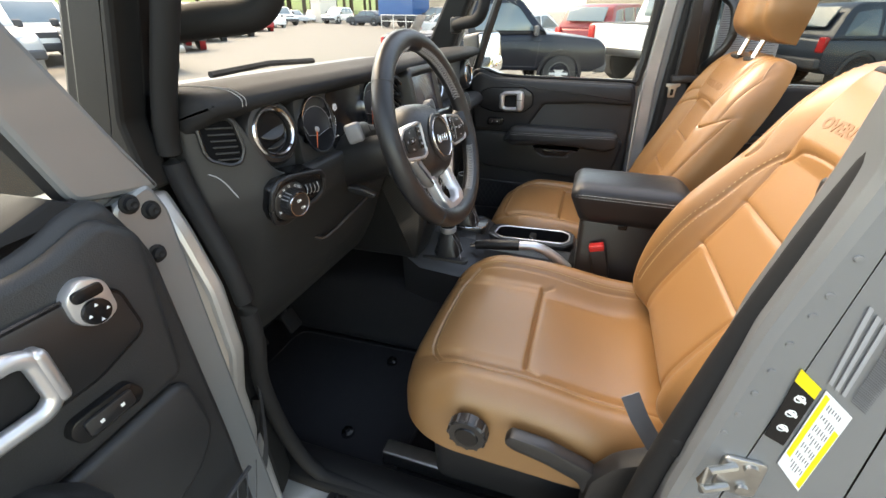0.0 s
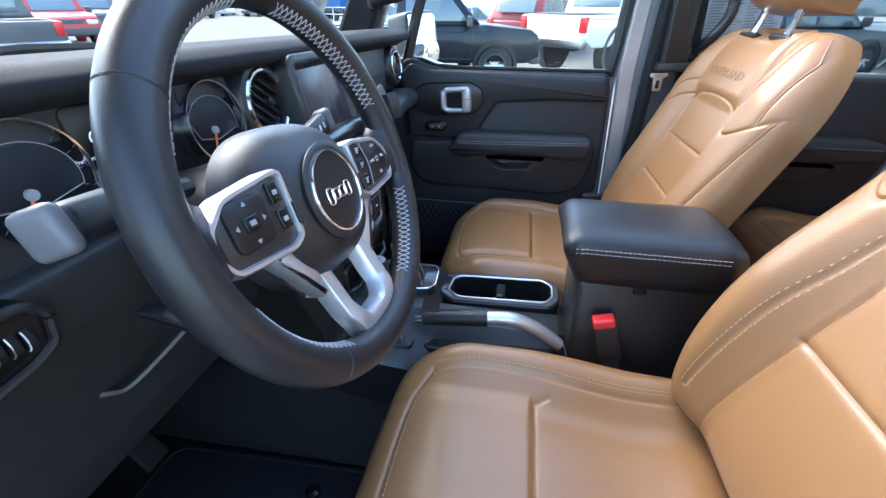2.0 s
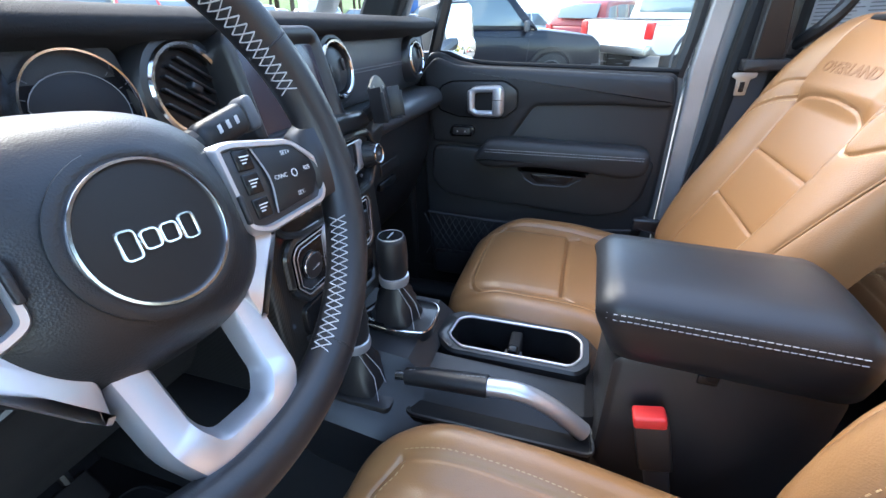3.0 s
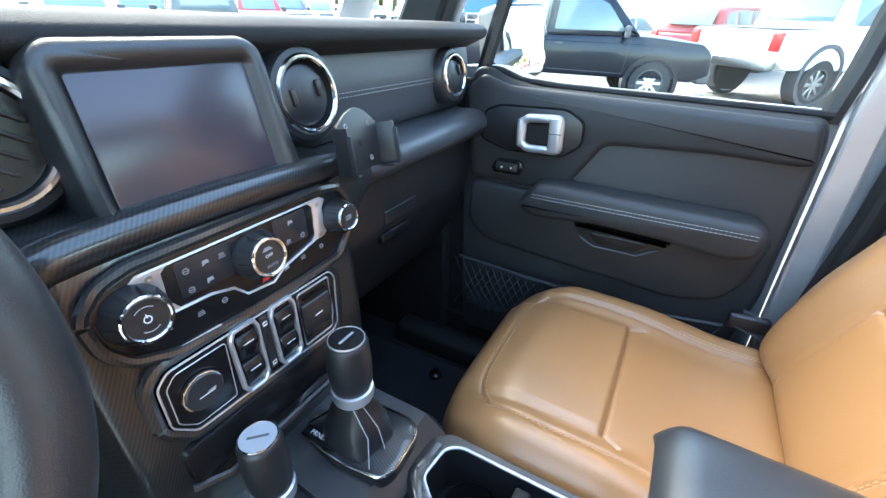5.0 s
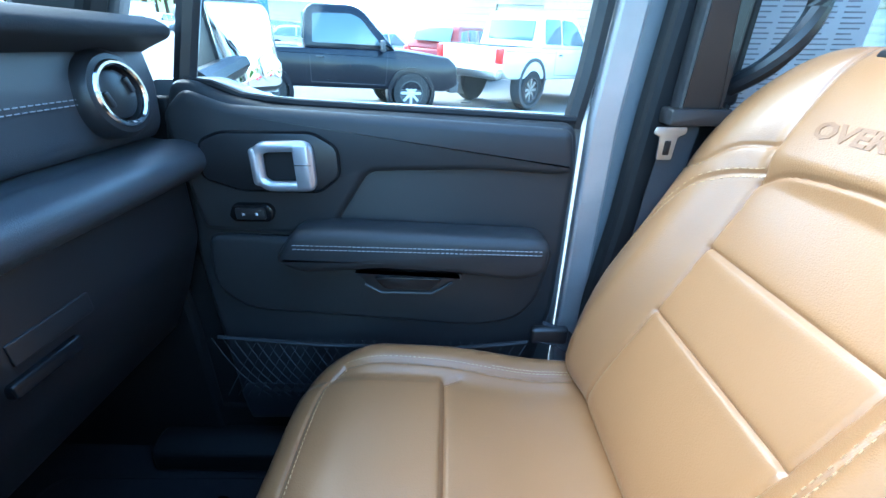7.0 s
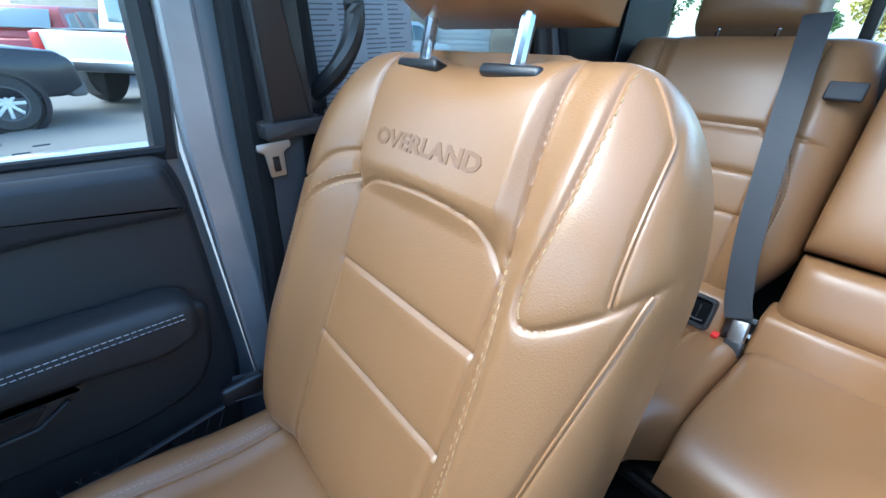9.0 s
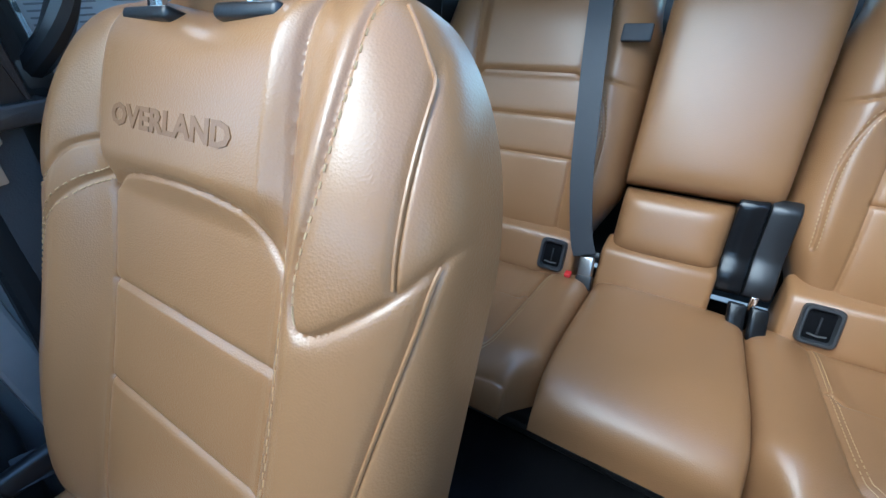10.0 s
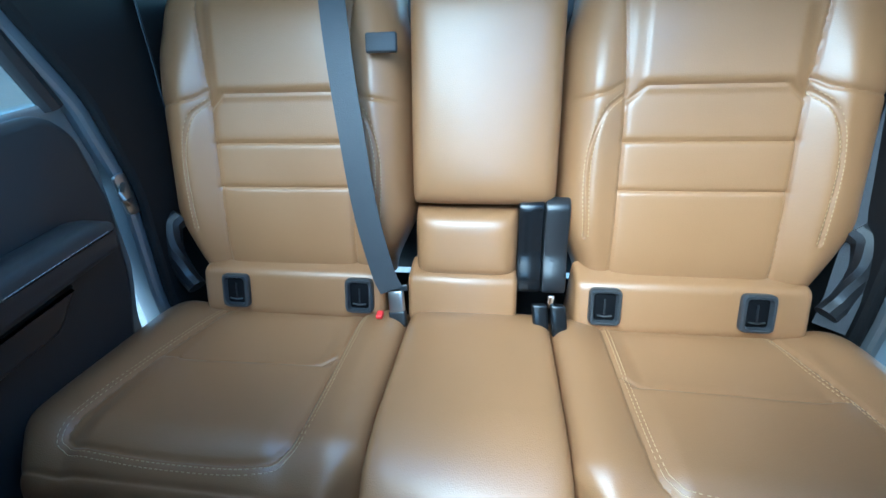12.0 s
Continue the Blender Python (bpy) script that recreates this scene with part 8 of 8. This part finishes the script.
def tree(seed, leaf, x, y, h):
    rg = random.Random(seed)
    t = thing("tree", {0: "green leafy tree at edge of lot", 1: "yellowing autumn tree at edge of lot", 2: "olive green tree at edge of lot", 3: "dark green tree at edge of lot"}[leaf], "tree", group="trees beyond the lot", m=G @ pose(x, y, 0))
    trunk = [tube([(0, 0, -0.2), (0.1, 0.05, h * 0.35), (0.0, 0.1, h * 0.75)], [h * 0.022, h * 0.016, h * 0.006], 7)]
    tips = []
    for k in range(9):
        a, z0 = rg.uniform(0, 6.28), h * rg.uniform(0.25, 0.62)
        q = Vector((math.cos(a) * h * rg.uniform(0.14, 0.26), math.sin(a) * h * rg.uniform(0.14, 0.26), z0 + h * rg.uniform(0.12, 0.30)))
        trunk.append(tube([(0.05, 0.05, z0), q * 0.5 + Vector((0, 0, z0 * 0.55)), q], [h * 0.008, h * 0.005, h * 0.002], 5))
        tips += [q, q * 0.6 + Vector((0, 0, z0 * 0.45))]
    tips.append(Vector((0, 0, h * 0.86)))
    part("trunk", join(*trunk), BARK, t, local=True)
    v, f = [], []
    for q in tips:
        rad = h * rg.uniform(0.07, 0.13)
        for _ in range(70):
            d = Vector((rg.gauss(0, 1), rg.gauss(0, 1), rg.gauss(0, 0.8))).normalized() * rad * rg.uniform(0.5, 1.05)
            c = q + d
            s1 = Vector((rg.gauss(0, 1), rg.gauss(0, 1), rg.gauss(0, 1))).normalized() * h * 0.020
            s2 = s1.orthogonal().normalized() * h * 0.018
            o = len(v)
            v += [c - s1, c + s2, c + s1, c - s2 * 0.9]
            f.append([o, o + 1, o + 2, o + 3])
    tagged(part("crown", (v, f), LEAVES[leaf], t, "many small leaves", local=True, sharp=180), kind="stuff")
    return t


models = [tree(10 + k, k, *polar(30 + 7 * k, 88), 11 + k) for k in range(4)]
rg = random.Random(77)
for k in range(58):
    h_ = 22 + 44 * k / 57 + rg.uniform(-0.6, 0.6)
    if h_ < 26 and k % 2:
        continue
    src = models[rg.choice((0, 0, 1, 1, 2, 2, 3))]
    px, py = polar(h_, rg.uniform(80, 112))
    copy_thing(src, G @ pose(px, py, 0, 0, 0, rg.uniform(0, 360)) @ Matrix.Scale(rg.uniform(0.8, 1.35), 4))
for k in range(14):
    px, py = polar(-58 - 2.6 * k + rg.uniform(-1, 1), rg.uniform(60, 85))
    copy_thing(models[k % 4], G @ pose(px, py, 0, 0, 0, rg.uniform(0, 360)) @ Matrix.Scale(rg.uniform(0.6, 0.9), 4))
GRASS = mat("rough_grass", (0.10, 0.16, 0.035), 0.95, vary=0.4, scale=0.3, bump=0.6, grain=5)
hill = sheet(lambda u, v: (lambda p: (p[0], p[1], 0.02 + 9.0 * math.sin(v * math.pi / 2) ** 2 * min(1, u * 8) + 0.8 * math.sin(u * 37) * v))(polar(24 + 60 * u, 84 + 90 * v)), 60, 12)
hl = solid("backdrop_hill", hill, GRASS)
hl.matrix_basis = G
tagged(hl, "grassy wooded bank beyond lot", "hill", kind="structure")
